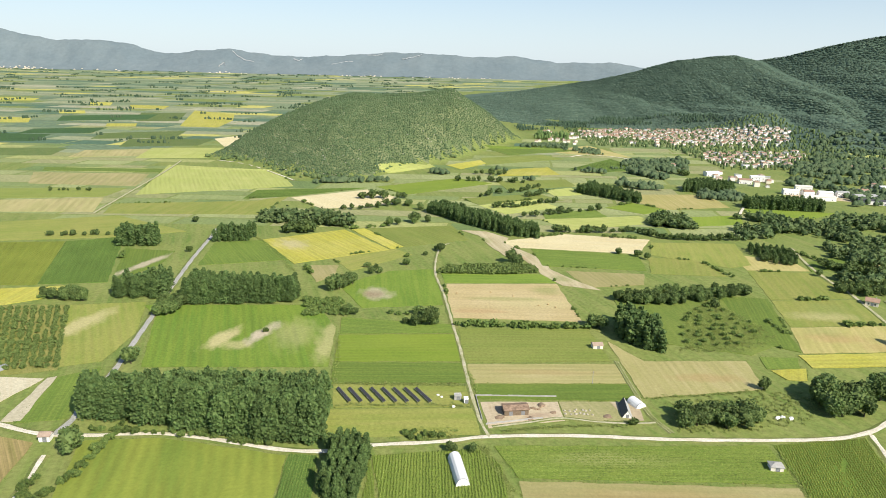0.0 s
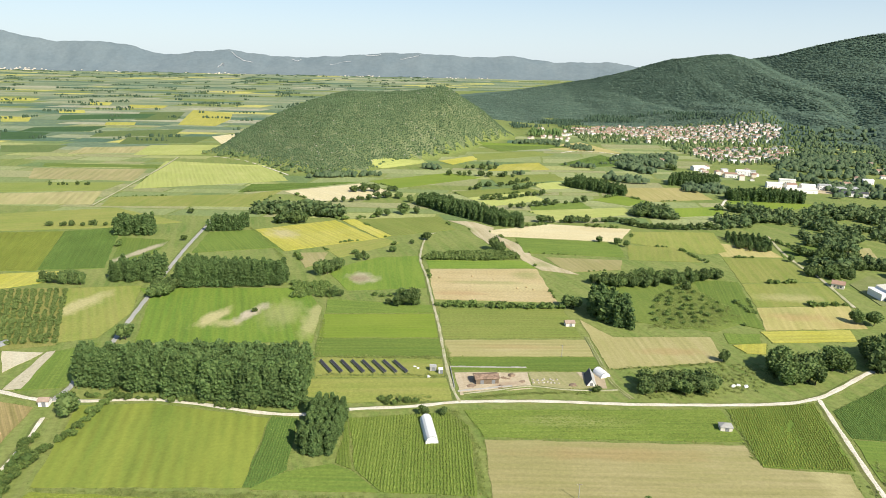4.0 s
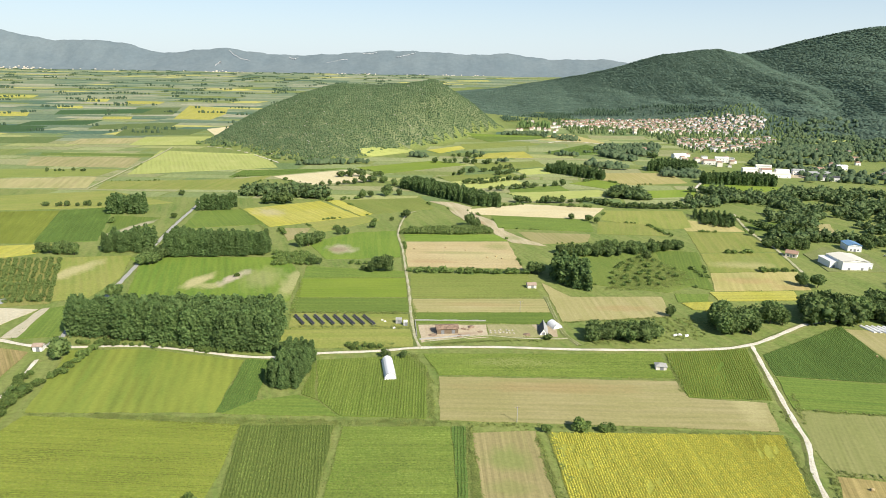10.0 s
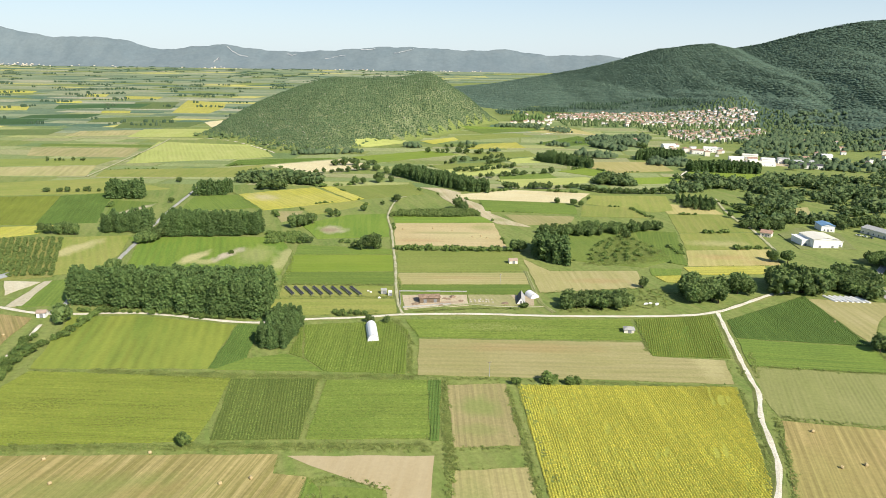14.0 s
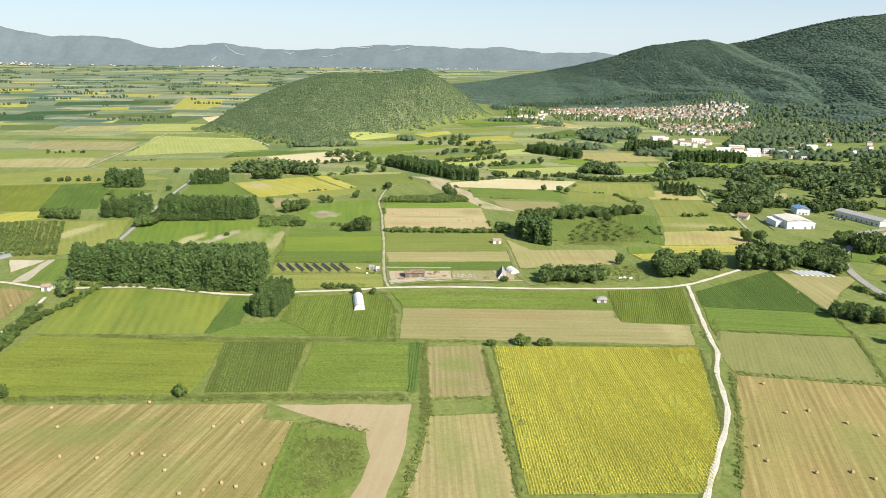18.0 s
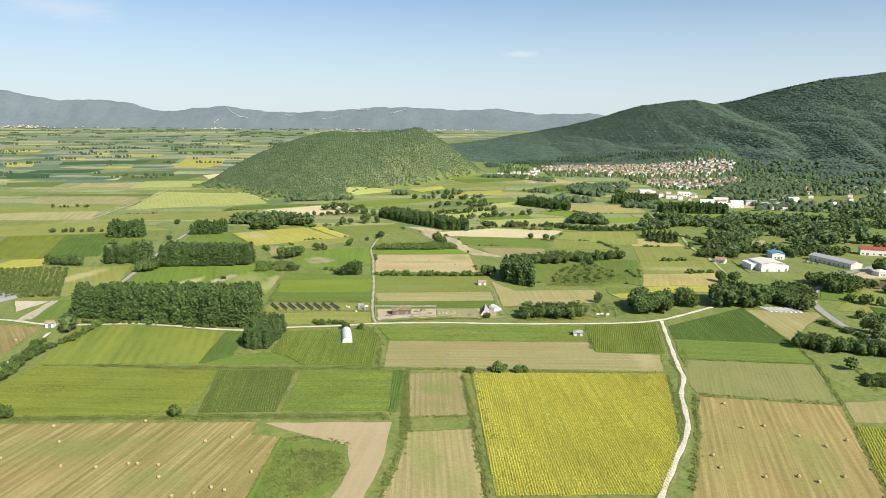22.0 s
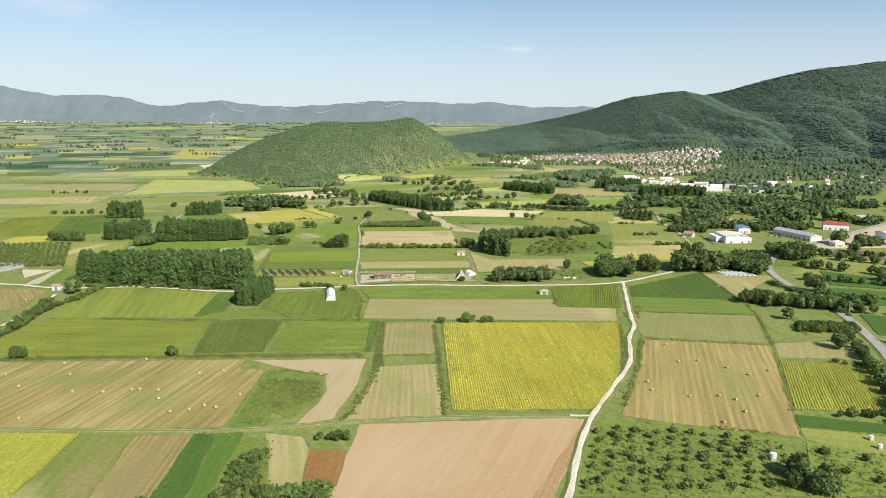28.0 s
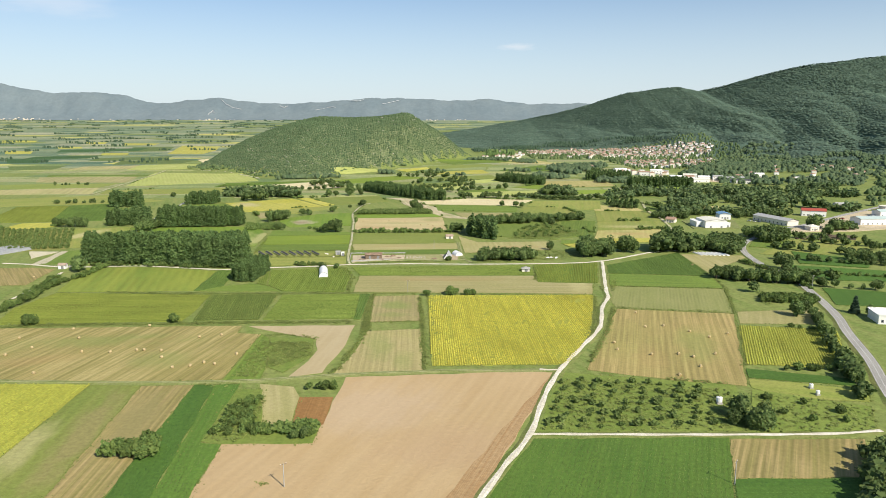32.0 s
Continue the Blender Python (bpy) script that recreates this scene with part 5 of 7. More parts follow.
scrub_leaf = leaf_mat("hill_scrub_leaves", (0.070, 0.120, 0.052), (0.130, 0.186, 0.086), 0.0, ((0.3, 45, 60, 0.2), (1.2, 9, 9, 0.16)))


WILD = []


CLEARED = ((551, 588, 16), (585, 560, 14), (565, 525, 24), (484, 526, 18), (516, 470, 28), (421, 484, 34), (381, 508, 14), (348, 456, 22))


def stand(kind, gap, high, *poly):
    """A stand of trees that keeps off the roads and buildings and leaves small glades."""
    pts = np.array([p for p in spread(poly, gap, 0.42, False) if (int(p[0]), int(p[1])) not in on_road and all(math.hypot(p[0] - a, p[1] - b) > c for a, b, c in CLEARED)
                    and math.sin(p[0] * 0.043 + 1.3 * math.sin(p[1] * 0.021)) * math.sin(p[1] * 0.052 + 0.02 * p[0]) < (0.10 if gap > 9.8 else 0.25 if gap > 8 else 2)])
    if not len(pts):
        return
    r = np.random.RandomState(len(pts))
    pos = np.column_stack([pts, height(pts[:, 0], pts[:, 1])])
    h2 = high * r.uniform(0.5, 1.3, len(pts))
    near = np.mean(pts[:, 1]) < 760
    if near and not WILD:
        for k in range(4):
            vs, fs, tb = tree_mesh("broad", 60 + k, 0.075, 5)
            tb.free()
            WILD.append((np.array(vs), np.array(fs)))
    tagged(joined("woodland", SLIM if kind == "poplar" else WILD if near else FULL, pos, h2, h2 * r.uniform(0.9, 1.5, len(pts)), poplar_leaf if kind == "poplar" else valley_leaf if np.mean(pts[:, 1]) > 900 else wild_leaf),
           "dense dark green woodland on the valley floor", "woodland", kind="stuff")


wood("poplar", 3.9, 20.5, (-166.4, 293.5), (-133.2, 289.6), (-99.4, 281.8), (-75.2, 276.4), (-51.1, 275.0), (-51.8, 312.7), (-53.2, 306.3), (-100.7, 307.1), (-140.4, 305.2), (-162.5, 301.0))
wood("poplar", 3.2, 10.6, (-44.6, 236.5), (-29.6, 231.3), (-28.8, 268.3), (-41.6, 274.4))
wood("poplar", 4.4, 18, (-174.3, 451.3), (-98.5, 459.6), (-99.4, 470.8), (-175.9, 476.2))
wood("poplar", 4.8, 15, (-227.6, 462.0), (-192.0, 461.9), (-197.2, 494.8), (-227.4, 478.1))
wood("poplar", 5, 16, (-284.5, 599.7), (-250.5, 602.6), (-258.9, 624.9), (-291.2, 621.7))
wood("poplar", 5, 14, (-208.3, 622.6), (-176.7, 625.4), (-175.6, 643.4), (-208.8, 638.6))
wood("broad", 6, 9, (-274.6, 454.2), (-243.3, 453.8), (-249.7, 468.6), (-275.0, 460.4))
stand("broad", 5.6, 11, (-192, 704), (-128, 700), (-88, 686), (-92, 702), (-124, 733), (-182, 734))
wood("broad", 6, 11, (-154.2, 660.6), (-123.3, 663.5), (-124.6, 672.6), (-152.0, 669.8))
wood("poplar", 4.4, 12.5, (-18, 772), (2, 790), (98, 682), (98, 660), (72, 668), (24, 722))
wood("poplar", 3.6, 15, (112.4, 408.4), (125.6, 391.2), (138.6, 383.4), (138.2, 383.3), (136.6, 421.7), (122.7, 439.3))
wood("broad", 6.5, 7.5, (129.1, 476.6), (154.7, 466.2), (236.0, 496.3), (237.7, 511.6), (136.3, 491.6))
wood("bush", 3.2, 2.5, (169.4, 450.1), (203.0, 487.7), (218.0, 412.3), (186.3, 388.4), (147.2, 388.9))
wood("broad", 5.0, 8.5, (117, 295.5), (144, 296), (158, 304), (150, 313), (124, 311.5))
wood("broad", 6.5, 13, (192.7, 312.2), (214.1, 311.2), (220.5, 326.2), (196.2, 331.2))
wood("broad", 6.5, 12, (225.5, 326.6), (239.7, 327.2), (241.1, 333.5), (229.6, 335.6))
wood("broad", 6.5, 13, (248.6, 327.6), (287.2, 334.5), (297.3, 350.4), (259.4, 351.0))
wood("broad", 7, 10, (288.8, 409.1), (297.4, 398.2), (299.6, 401.5), (286.5, 403.8))
wood("broad", 4.5, 8, (259.5, 238.4), (318.2, 221.2), (318.8, 227.3), (268.9, 249.7))
wood("bush", 3, 4, (268.7, 183.1), (296.0, 176.8), (304.9, 187.7), (275.3, 194.5))
wood("broad", 5.5, 9, (186.9, 21.3), (197.4, 19.1), (202.8, 27.4), (186.5, 22.1))
wood("bush", 3.2, 5, (-17.9, 3.2), (-4.4, 2.0), (-3.8, 12.2), (-17.2, 8.3))
wood("broad", 4.2, 3.8, (25.0, 18.9), (44.5, 13.8), (44.0, 17.9), (28.2, 18.0))
wood("bush", 2.6, 2.4, (9.0, 14.8), (23.3, 14.9), (20.2, 52), (11.0, 50))
wood("bush", 3.3, 2.7, (10, 17), (21, 20), (19, 48), (12, 46))
wood("bush", 2.6, 3, (27.0, 57.5), (45.9, 57.3), (46.7, 59.8), (28.3, 58.8))
wood("bush", 2.0, 1.9, (15.6, 80.8), (28.5, 94.5), (26.2, 114.9), (9.1, 115.1))
wood("bush", 4, 5, (-128.3, 146.6), (-112.9, 144.5), (-111.7, 143.0), (-123.9, 142.2))
wood("fruit", 2.7, 4.3, (1, 538), (55, 539), (80, 544), (80, 558), (52, 562), (7, 552))
tree("broad", (63, 573), 12)
tree("broad", (69, 570), 10)
wood("broad", 7, 10, (231, 724), (264, 722), (270, 754), (246, 767))
wood("poplar", 5.5, 8, (286.6, 620.1), (301.9, 580.8), (314.0, 585.2), (327.0, 630.2), (289.4, 635.4))
wood("poplar", 4.6, 13, (370, 836), (465, 822), (474, 850), (440, 868), (382, 858))
wood("poplar", 5.0, 13, (335, 945), (392, 930), (416, 975), (380, 1000), (345, 975))
wood("poplar", 5.0, 12, (178, 925), (248, 846), (256, 872), (212, 950))
wood("broad", 6, 9, (-187.2, 428.5), (-171.3, 427.4), (-177.7, 467.4), (-189.6, 457.6))
wood("bush", 4, 3, (-15.1, 281.2), (5.3, 281.0), (2.7, 287.1), (-12.9, 286.5))
wood("broad", 7, 8, (371.6, 316.8), (400.9, 276.4), (413.6, 297.6), (374.9, 308.3))
wood("bush", 11, 2.8, (207.9, 48.0), (238.8, 36.8), (230.8, 22.8), (206.1, 23.1))
tree("broad", (191, 30), 9.5)
tree("broad", (197, 25), 9)
tree("broad", (186, 25), 7)
wood("broad", 6, 6, (254.4, 86.4), (253.9, 76.3), (246.0, 55.1), (241.7, 43.3), (249.9, 55.1), (261.8, 86.3))
wood("broad", 6, 9, (284.8, 344.8), (309.1, 321.7), (327.7, 344.4), (328.4, 358.6), (296.9, 367.1))
wood("broad", 6, 8, (355.3, 396.5), (382.8, 382.3), (392.0, 402.2), (362.6, 408.8))
wood("broad", 7, 8, (333.6, 566.3), (369.7, 548.2), (382.1, 570.0), (330.1, 579.9))
wood("broad", 7, 7, (301.7, 507.3), (337.8, 496.5), (351.5, 520.5), (313.2, 522.2))
wood("broad", 6, 8, (-81.2, 492.1), (-63.6, 496.0), (-65.7, 513.3), (-80.3, 509.2))
wood("bush", 4.5, 3.5, (-87.8, 434.5), (-58.0, 436.3), (-70.4, 470.2), (-94.3, 468.6))
tree_rows("fruit", 5.2, 2.6, 2.8, (-331.6, 435.7), (-249.0, 440.9), (-206.4, 347.5), (-271.7, 337.2))
hedge("bush", 3.6, 4, (-146.9, 163.2), (-149.1, 193.2), (-152.4, 230.0), (-144.7, 250.0), (-143.7, 288.7))
hedge("bush", 4, 3.5, (-160.1, 247.3), (-156.7, 227.0), (-155.1, 203.3))
hedge("bush", 1.9, 1.7, (75.5, 196.1), (77.6, 146.5), (79.8, 78.1))
hedge("bush", 2.2, 1.0, (51.0, 145.8), (76.1, 147.5))
hedge("bush", 2.4, 1.6, (47.0, 191.4), (50.8, 132.5), (43.7, 81.8), (39.6, 70.3))
hedge("bush", 1.9, 1.8, (47.8, 202.7), (48.0, 165.3), (48.6, 125.4))
hedge("bush", 2.6, 1.2, (-140.6, 208.2), (-101.8, 206.0), (-48.1, 202.0))
hedge("bush", 2.8, 1.3, (-113.6, 143.4), (-53.5, 144.1), (-13.2, 145.0))
hedge("bush", 2.7, 4.4, (12.6, 422.9), (31.7, 424.0), (57.3, 422.5), (97.7, 422.9))
hedge("broad", 4.6, 7, (117, 690), (165, 692), (200, 700), (222, 672), (252, 668), (300, 672))
hedge("broad", 5.5, 6, (62, 805), (92, 812), (122, 838), (146, 850))
hedge("broad", 5, 6, (90, 905), (112, 925), (136, 955))
stand("broad", 6.5, 9, (226, 735), (262, 712), (276, 722), (262, 770), (240, 782))
stand("broad", 7, 9, (300, 1110), (330, 1040), (352, 1060), (330, 1140))
stand("broad", 7, 8, (318, 1215), (372, 1105), (402, 1120), (352, 1250))
hedge("broad", 6, 5.5, (315.2, 225.7), (334.3, 215.3), (353.3, 206.8))
hedge("broad", 5.0, 7, (285.0, 163.3), (276.1, 134.9), (266.2, 107.2), (257.3, 82.9), (249.4, 60.8), (241.4, 41.8))
hedge("bush", 4, 3, (260.6, 135.0), (271.3, 131.2), (280.4, 127.5))
hedge("bush", 4, 3, (227.5, 76.5), (237.0, 76.4), (248.8, 76.3), (257.0, 78.2))
hedge("bush", 3, 2.2, (176.9, 66.4), (199.9, 61.3))
hedge("bush", 2.2, 2.2, (21.7, 276.8), (26.6, 259.1), (31.0, 242.5))
hedge("broad", 7, 6, (-367.3, 629.7), (-338.3, 634.6), (-303.6, 640.0))
hedge("broad", 8, 5, (-488, 851), (-431, 858))
hedge("bush", 5, 3.5, (-32.1, 442.2), (2.3, 440.0))
hedge("broad", 9, 7, (-114, 775), (-90, 784), (-59, 807), (-33, 817))
hedge("bush", 6, 4, (-142, 734), (-90.1, 685.9), (-51, 702))
hedge("bush", 2.5, 2.2, (177.5, 196.5), (169.1, 155.8), (156.4, 118.2))
hedge("bush", 2.5, 2.0, (182.2, 172.1), (168.0, 126.8), (151.0, 87.5))
hedge("bush", 2.4, 2, (192.0, 238.3), (185.5, 210.5))
hedge("bush", 2.4, 2, (200.4, 238.6), (190.7, 207.9))
hedge("bush", 2.6, 1.6, (80.6, 199.3), (83.7, 154.0), (85.2, 125.6))
hedge("bush", 4, 3, (-164.3, 284.2), (-106.6, 280.5), (-71.7, 272.4))
hedge("broad", 9, 8, (17, 996), (74, 994), (122, 986))
hedge("broad", 9, 8, (53, 1065), (104, 1061))
hedge("broad", 10, 9, (-97, 845), (-42, 859))
hedge("broad", 9, 8, (51, 870), (83, 906))
hedge("broad", 9, 8, (113, 877), (145, 922))
hedge("broad", 9, 7, (89, 757), (144, 784), (189, 808))
hedge("broad", 9, 8, (388, 1090), (379, 1161))
hedge("bush", 5, 3, (350.6, 570.9), (332.6, 633.9))
hedge("bush", 4, 3, (230.4, 587.5), (242.5, 543.6))
hedge("broad", 6, 6, (197.4, 514.0), (236.0, 496.3))
hedge("bush", 4, 2.5, (-116.3, 535.9), (-150.5, 603.3), (-173.4, 643.0))
hedge("bush", 4, 2.5, (278.9, 208.8), (270.7, 177.1))
hedge("bush", 1.8, 1.1, (236.3, 137.2), (215.5, 81.3))
hedge("bush", 2, 1.0, (35.6, 205.6), (86.1, 203.8), (171.9, 199.2))
tree("broad", (-168.8, 355.2), 13)
tree("broad", (-156.0, 265.5), 10)
tree("bush", (-48.6, 145.8), 5.5)
tree("bush", (79.3, 199.3), 4.5)
tree("bush", (93.5, 200.8), 5.6)
tree("bush", (96.5, 201.2), 4.6)
tree("bush", (103.7, 200.5), 4.4)
tree("bush", (106.7, 200.8), 3.6)
tree("broad", (-44.2, 271.1), 8)
tree("broad", (323.8, 269.8), 12)
tree("broad", (105.2, 423.3), 9)
tree("broad", (163.7, 610.0), 8)
tree("broad", (178.5, 601.7), 8)
tree("broad", (184.6, 593.0), 7)
tree("broad", (65.5, 569.4), 9)
tree("bush", (-217.9, 586.1), 5)
tree("broad", (-252, 701), 7)
tree("broad", (-58.7, 549.8), 6)
tree("broad", (-51.1, 543.9), 6)
tree("broad", (-13.1, 443.4), 7)
tree("broad", (-22, 785), 9)
tree("broad", (-27, 715), 9)
tree("broad", (-12, 722), 8)
tree("broad", (1.8, 604.4), 8)
tree("bush", (-27.8, 585.1), 4)
tree("broad", (174.6, 339.2), 7)
tree("broad", (324.4, 508.8), 8)
tree("broad", (316.5, 552.1), 7)
tree("bush", (94.4, 298.8), 4)
tree("bush", (-106.9, 405.4), 3.5)
tree("broad", (202.4, 315.6), 11)
tree("broad", (204.1, 340.5), 8)
tree("broad", (322.9, 619.2), 9)
tree("broad", (198.0, 469.0), 8)
tree("conifer", (308.7, 159.8), 9)
tree("broad", (275.0, 154.8), 8)
tree("broad", (313.9, 154.4), 7)
tree("broad", (7.7, 271.6), 6)
tree("broad", (16.4, 272.0), 5)
tree("broad", (357.8, 404.2), 10.4)
tree("broad", (366.3, 408.1), 8.8)
tree("broad", (365.7, 387.0), 15.0)
tree("broad", (369.2, 382.4), 14.3)
tree("broad", (376.4, 382.4), 14.3)
tree("broad", (383.4, 385.1), 12.1)
tree("broad", (435.7, 441.9), 12.1)
tree("broad", (439.2, 438.6), 13.3)
tree("broad", (430.3, 403.6), 10.0)
tree("broad", (454.3, 431.0), 10.7)
tree("broad", (460.4, 431.0), 9.5)
tree("broad", (442.2, 368.5), 8.3)
tree("broad", (431.1, 335.8), 8.8)
tree("broad", (-20, 425), 5.0)
tree("broad", (-14, 424), 7.6)
tree("broad", (-10, 424), 9.9)
tree("broad", (-5, 424), 11.9)
tree("broad", (-2, 424), 9.3)
tree("broad", (-78, 489), 12.0)
tree("broad", (-73, 492), 12.0)
tree("broad", (-69, 500), 12.0)
tree("broad", (-65, 504), 12.0)
tree("broad", (-53, 533), 6.9)
tree("broad", (-47, 535), 5.7)
tree("broad", (-27, 560), 6.4)
tree("broad", (-12, 591), 4.4)
tree("broad", (-3, 611), 5.0)
tree("broad", (1, 615), 5.1)
tree("broad", (-60, 440), 7.3)
tree("broad", (-55, 439), 5.5)
tree("broad", (-38, 807), 10.1)
tree("broad", (-27, 718), 12.0)
tree("broad", (-52, 701), 10.5)
tree("broad", (-44, 708), 9.5)
tree("broad", (104, 428), 8.4)
tree("broad", (101, 425), 10.0)
stand("broad", 11, 9, (493, 965), (583, 894), (841, 1314), (690, 1329), (532, 1065))
stand("broad", 9, 9, (250, 979), (299, 941), (327, 1010), (265, 1027))
stand("broad", 9, 9, (349, 1156), (414, 1166), (454, 1288), (371, 1234))
stand("broad", 9, 8, (257, 1348), (311, 1324), (325, 1386), (274, 1414))
stand("broad", 9, 8, (36, 1097), (106, 1095), (107, 1109), (46, 1118))
stand("broad", 9, 8, (208, 1105), (264, 1095), (268, 1115), (216, 1126))
stand("broad", 9, 8, (75, 1014), (136, 1003), (139, 1026), (84, 1018))
stand("broad", 8, 8, (-173, 942), (-71, 974), (-73, 997), (-173, 963))
stand("broad", 8, 8, (-17, 1054), (19, 1049), (19, 1076), (-13, 1071))
stand("broad", 9, 8, (-79, 713), (13, 722), (7, 722), (-76, 713))
stand("broad", 10, 9, (350.3, 588.0), (385.3, 573.5), (413.3, 621.2), (359.5, 616.6))
stand("poplar", 8, 14, (211, 1593), (285, 1574), (300, 1669), (228, 1680))
stand("broad", 8, 8, (470.2, 458.6), (477.7, 395.6), (484.7, 407.9), (466.2, 434.8))
tree_rows("fruit", 6.0, 4.7, 2.2, (137.7, 69.2), (198.0, 56.8), (184.4, 22.2), (120.0, 21.2), 1.5)
stand("broad", 9, 8, (366.2, 616.9), (396.5, 591.6), (441.4, 666.7), (360.1, 648.2))
stand("broad", 12, 9, (647, 1202), (743, 1153), (1007, 1583), (824, 1546))
stand("broad", 12, 8, (521, 1183), (640, 1188), (674, 1255), (532, 1210))
stand("broad", 12, 8, (261, 1143), (350, 1126), (402, 1175), (311, 1195))
stand("broad", 10, 8, (160, 1422), (246, 1381), (277, 1499), (178, 1478))
wood("bush", 3.1, 1.5, (136.6, 69.3), (197.5, 55.6), (190.7, 21.3), (119.5, 20.4))
wood("bush", 3, 1.8, (206.1, 52.7), (242.7, 38.2), (232.2, 19.9), (191.3, 20.4))
wood("broad", 6, 7, (350.7, 351.3), (399.7, 312.6), (402.7, 318.7), (352.8, 339.6))
hedge("broad", 6, 6, (317.4, 256.7), (331.0, 242.9), (346.6, 229.9))
hedge("broad", 7, 6, (364.0, 396.4), (389.9, 391.6), (445.8, 384.6))
hedge("bush", 3.5, 3, (302.7, 295.3), (313.9, 264.0), (312.8, 211.9))
wood("broad", 6, 7, (273.7, 212.0), (287.3, 200.8), (289.6, 200.4), (274.5, 205.0))
hedge("bush", 3, 1.6, (21.5, 325.8), (18.1, 352.6), (12.9, 401.0), (8.0, 440.3))
hedge("bush", 3, 1.5, (-59.9, 397.0), (-55.6, 356.3), (-53.0, 328.8))
hedge("bush", 2.6, 1.4, (-54.2, 336.7), (-21.3, 335.5), (14.5, 335.9))
hedge("bush", 4, 2.2, (107.6, 326.5), (141.4, 331.2), (174.0, 337.9))
hedge("bush", 3, 1.6, (154.4, 277.7), (148.5, 236.9))
hedge("bush", 3, 1.4, (-88.5, 66.8), (-20.4, 63.7), (6.5, 62.3))
hedge("bush", 2.5, 1.3, (1.6, 124.1), (10.5, 126.6), (27.7, 121.3))
wood("broad", 4.5, 8, (218.4, 3.0), (229.9, 4.8), (203.6, -34.9), (196.3, -34.8))
wood("bush", 6, 2.2, (150.1, 408.5), (191.8, 468.6), (215.0, 421.7), (180.3, 390.6))
stand("broad", 8.5, 9, (293.6, 660.9), (347.6, 692.4), (403.5, 672.3), (506.4, 644.1), (569, 766), (506, 779), (441, 791), (334, 776))
wood("broad", 6, 5, (285.4, 588.5), (311.6, 580.6), (324.5, 623.0), (301.7, 641.8))
stand("broad", 8.5, 8, (318.1, 524.4), (380.0, 535.5), (405.9, 528.6), (432.6, 535.9), (439.3, 545.1), (388.3, 556.6), (330.2, 544.0))
stand("broad", 6, 12, (464.8, 582.1), (530.3, 582.8), (532.9, 589.8), (470.0, 589.0))
stand("broad", 9, 8, (413.4, 491.9), (443.9, 482.7), (464.6, 511.5), (430.6, 522.1))
stand("broad", 9.5, 8, (526, 859), (727, 833), (818, 977), (557, 933))
stand("broad", 10, 8, (601, 1057), (903, 1108), (1057, 1349), (863, 1378), (673, 1256))
stand("broad", 9, 9, (546, 706), (632.2, 685.4), (651, 716), (556, 727))
stand("broad", 9, 9, (510.2, 543.9), (537.0, 536.8), (581.9, 608.6), (547.6, 608.2))
stand("broad", 8, 8, (335, 887), (389, 880), (420, 988), (364, 986))
wood("broad", 7, 13, (254.4, 329.5), (284.9, 325.9), (292.9, 347.6), (263.9, 354.1))
wood("broad", 6.5, 9, (302.5, 333.3), (314.0, 315.3), (335.8, 367.9), (318.5, 379.4))
wood("broad", 6, 10, (354.2, 369.4), (372.4, 363.1), (381.5, 381.7), (363.2, 388.9))
wood("bush", 4, 1.8, (118.0, 322.7), (168.6, 332.4), (190.1, 339.9), (204.3, 321.6), (177.8, 303.3), (141.0, 293.8), (111.3, 292.6))
wood("bush", 2.8, 3.4, (22.6, 18.1), (44.8, 17.9), (42.7, 26.6), (32.4, 24.5), (23.4, 22.4))
wood("bush", 3, 2.4, (150, 392), (168, 452), (200, 486), (216, 430), (190, 392))
wood("bush", 9, 2.8, (150, 396), (168, 450), (200, 484), (214, 430), (190, 396))
stand("broad", 10.5, 8.5, (430, 562), (470, 556), (520, 615), (600, 700), (690, 830), (640, 850), (540, 720), (440, 640))
stand("broad", 10, 8, (590, 600), (640, 590), (900, 950), (860, 1010), (740, 830), (660, 720))
stand("broad", 13, 8, (700, 930), (860, 1000), (1120, 1350), (1050, 1400), (880, 1150))
for off in (-1.6, 0.0, 1.5):
    hedge("bush", 2.4, 1.1, (-11, 204.5 + off), (12, 205.5 + off), (34, 205.5 + off))
    hedge("bush", 2.4, 1.2, (-112, 207.4 + off), (-80, 205.6 + off), (-48, 204.6 + off), (-12, 204.5 + off))
    hedge("bush", 2.4, 1.2, (-135, 141 + off), (-60, 144.6 + off), (-13, 146 + off), (42, 147 + off))
hedge("bush", 2.0, 1.5, (18.6, 277), (29.6, 250), (32, 210))
hedge("bush", 2.2, 1.2, (184.8, 172), (243, 161.5))
hedge("bush", 2.2, 1.3, (244, 160), (262, 214), (267, 247))
hedge("bush", 2.2, 1.2, (192, 222), (260, 214))
for p, q, f0, f1, high in edge_growth:
    a, b = (Vector(p).lerp(Vector(q), f) for f in (f0, f1))
    for k in range(int((b - a).length / 4.2)):
        x, y = a.lerp(b, (k + edge_rnd.random()) * 4.2 / (b - a).length)
        if (int(x), int(y)) not in on_road:
            rest.setdefault("bush", []).append((x, y, high * edge_rnd.uniform(0.5, 1.2)))
wood("bush", 2.2, 1.5, (2, 118), (8, 116), (13, 84), (12, 70), (3, 72))
wood("bush", 2.2, 2.2, (14, 84), (27, 96), (25, 114), (9, 114))
wood("broad", 6.5, 7, (392, 506), (404, 542), (470, 548), (462, 528), (440, 516), (428, 520))
hedge("broad", 6, 6.5, (330, 522), (358, 532), (388, 530))
hedge("broad", 5.5, 6, (398, 370), (430, 352), (462, 342))
hedge("broad", 5.5, 5, (336, 303), (372, 288), (402, 278))
hedge("broad", 6, 6, (500, 552), (520, 566), (546, 574))
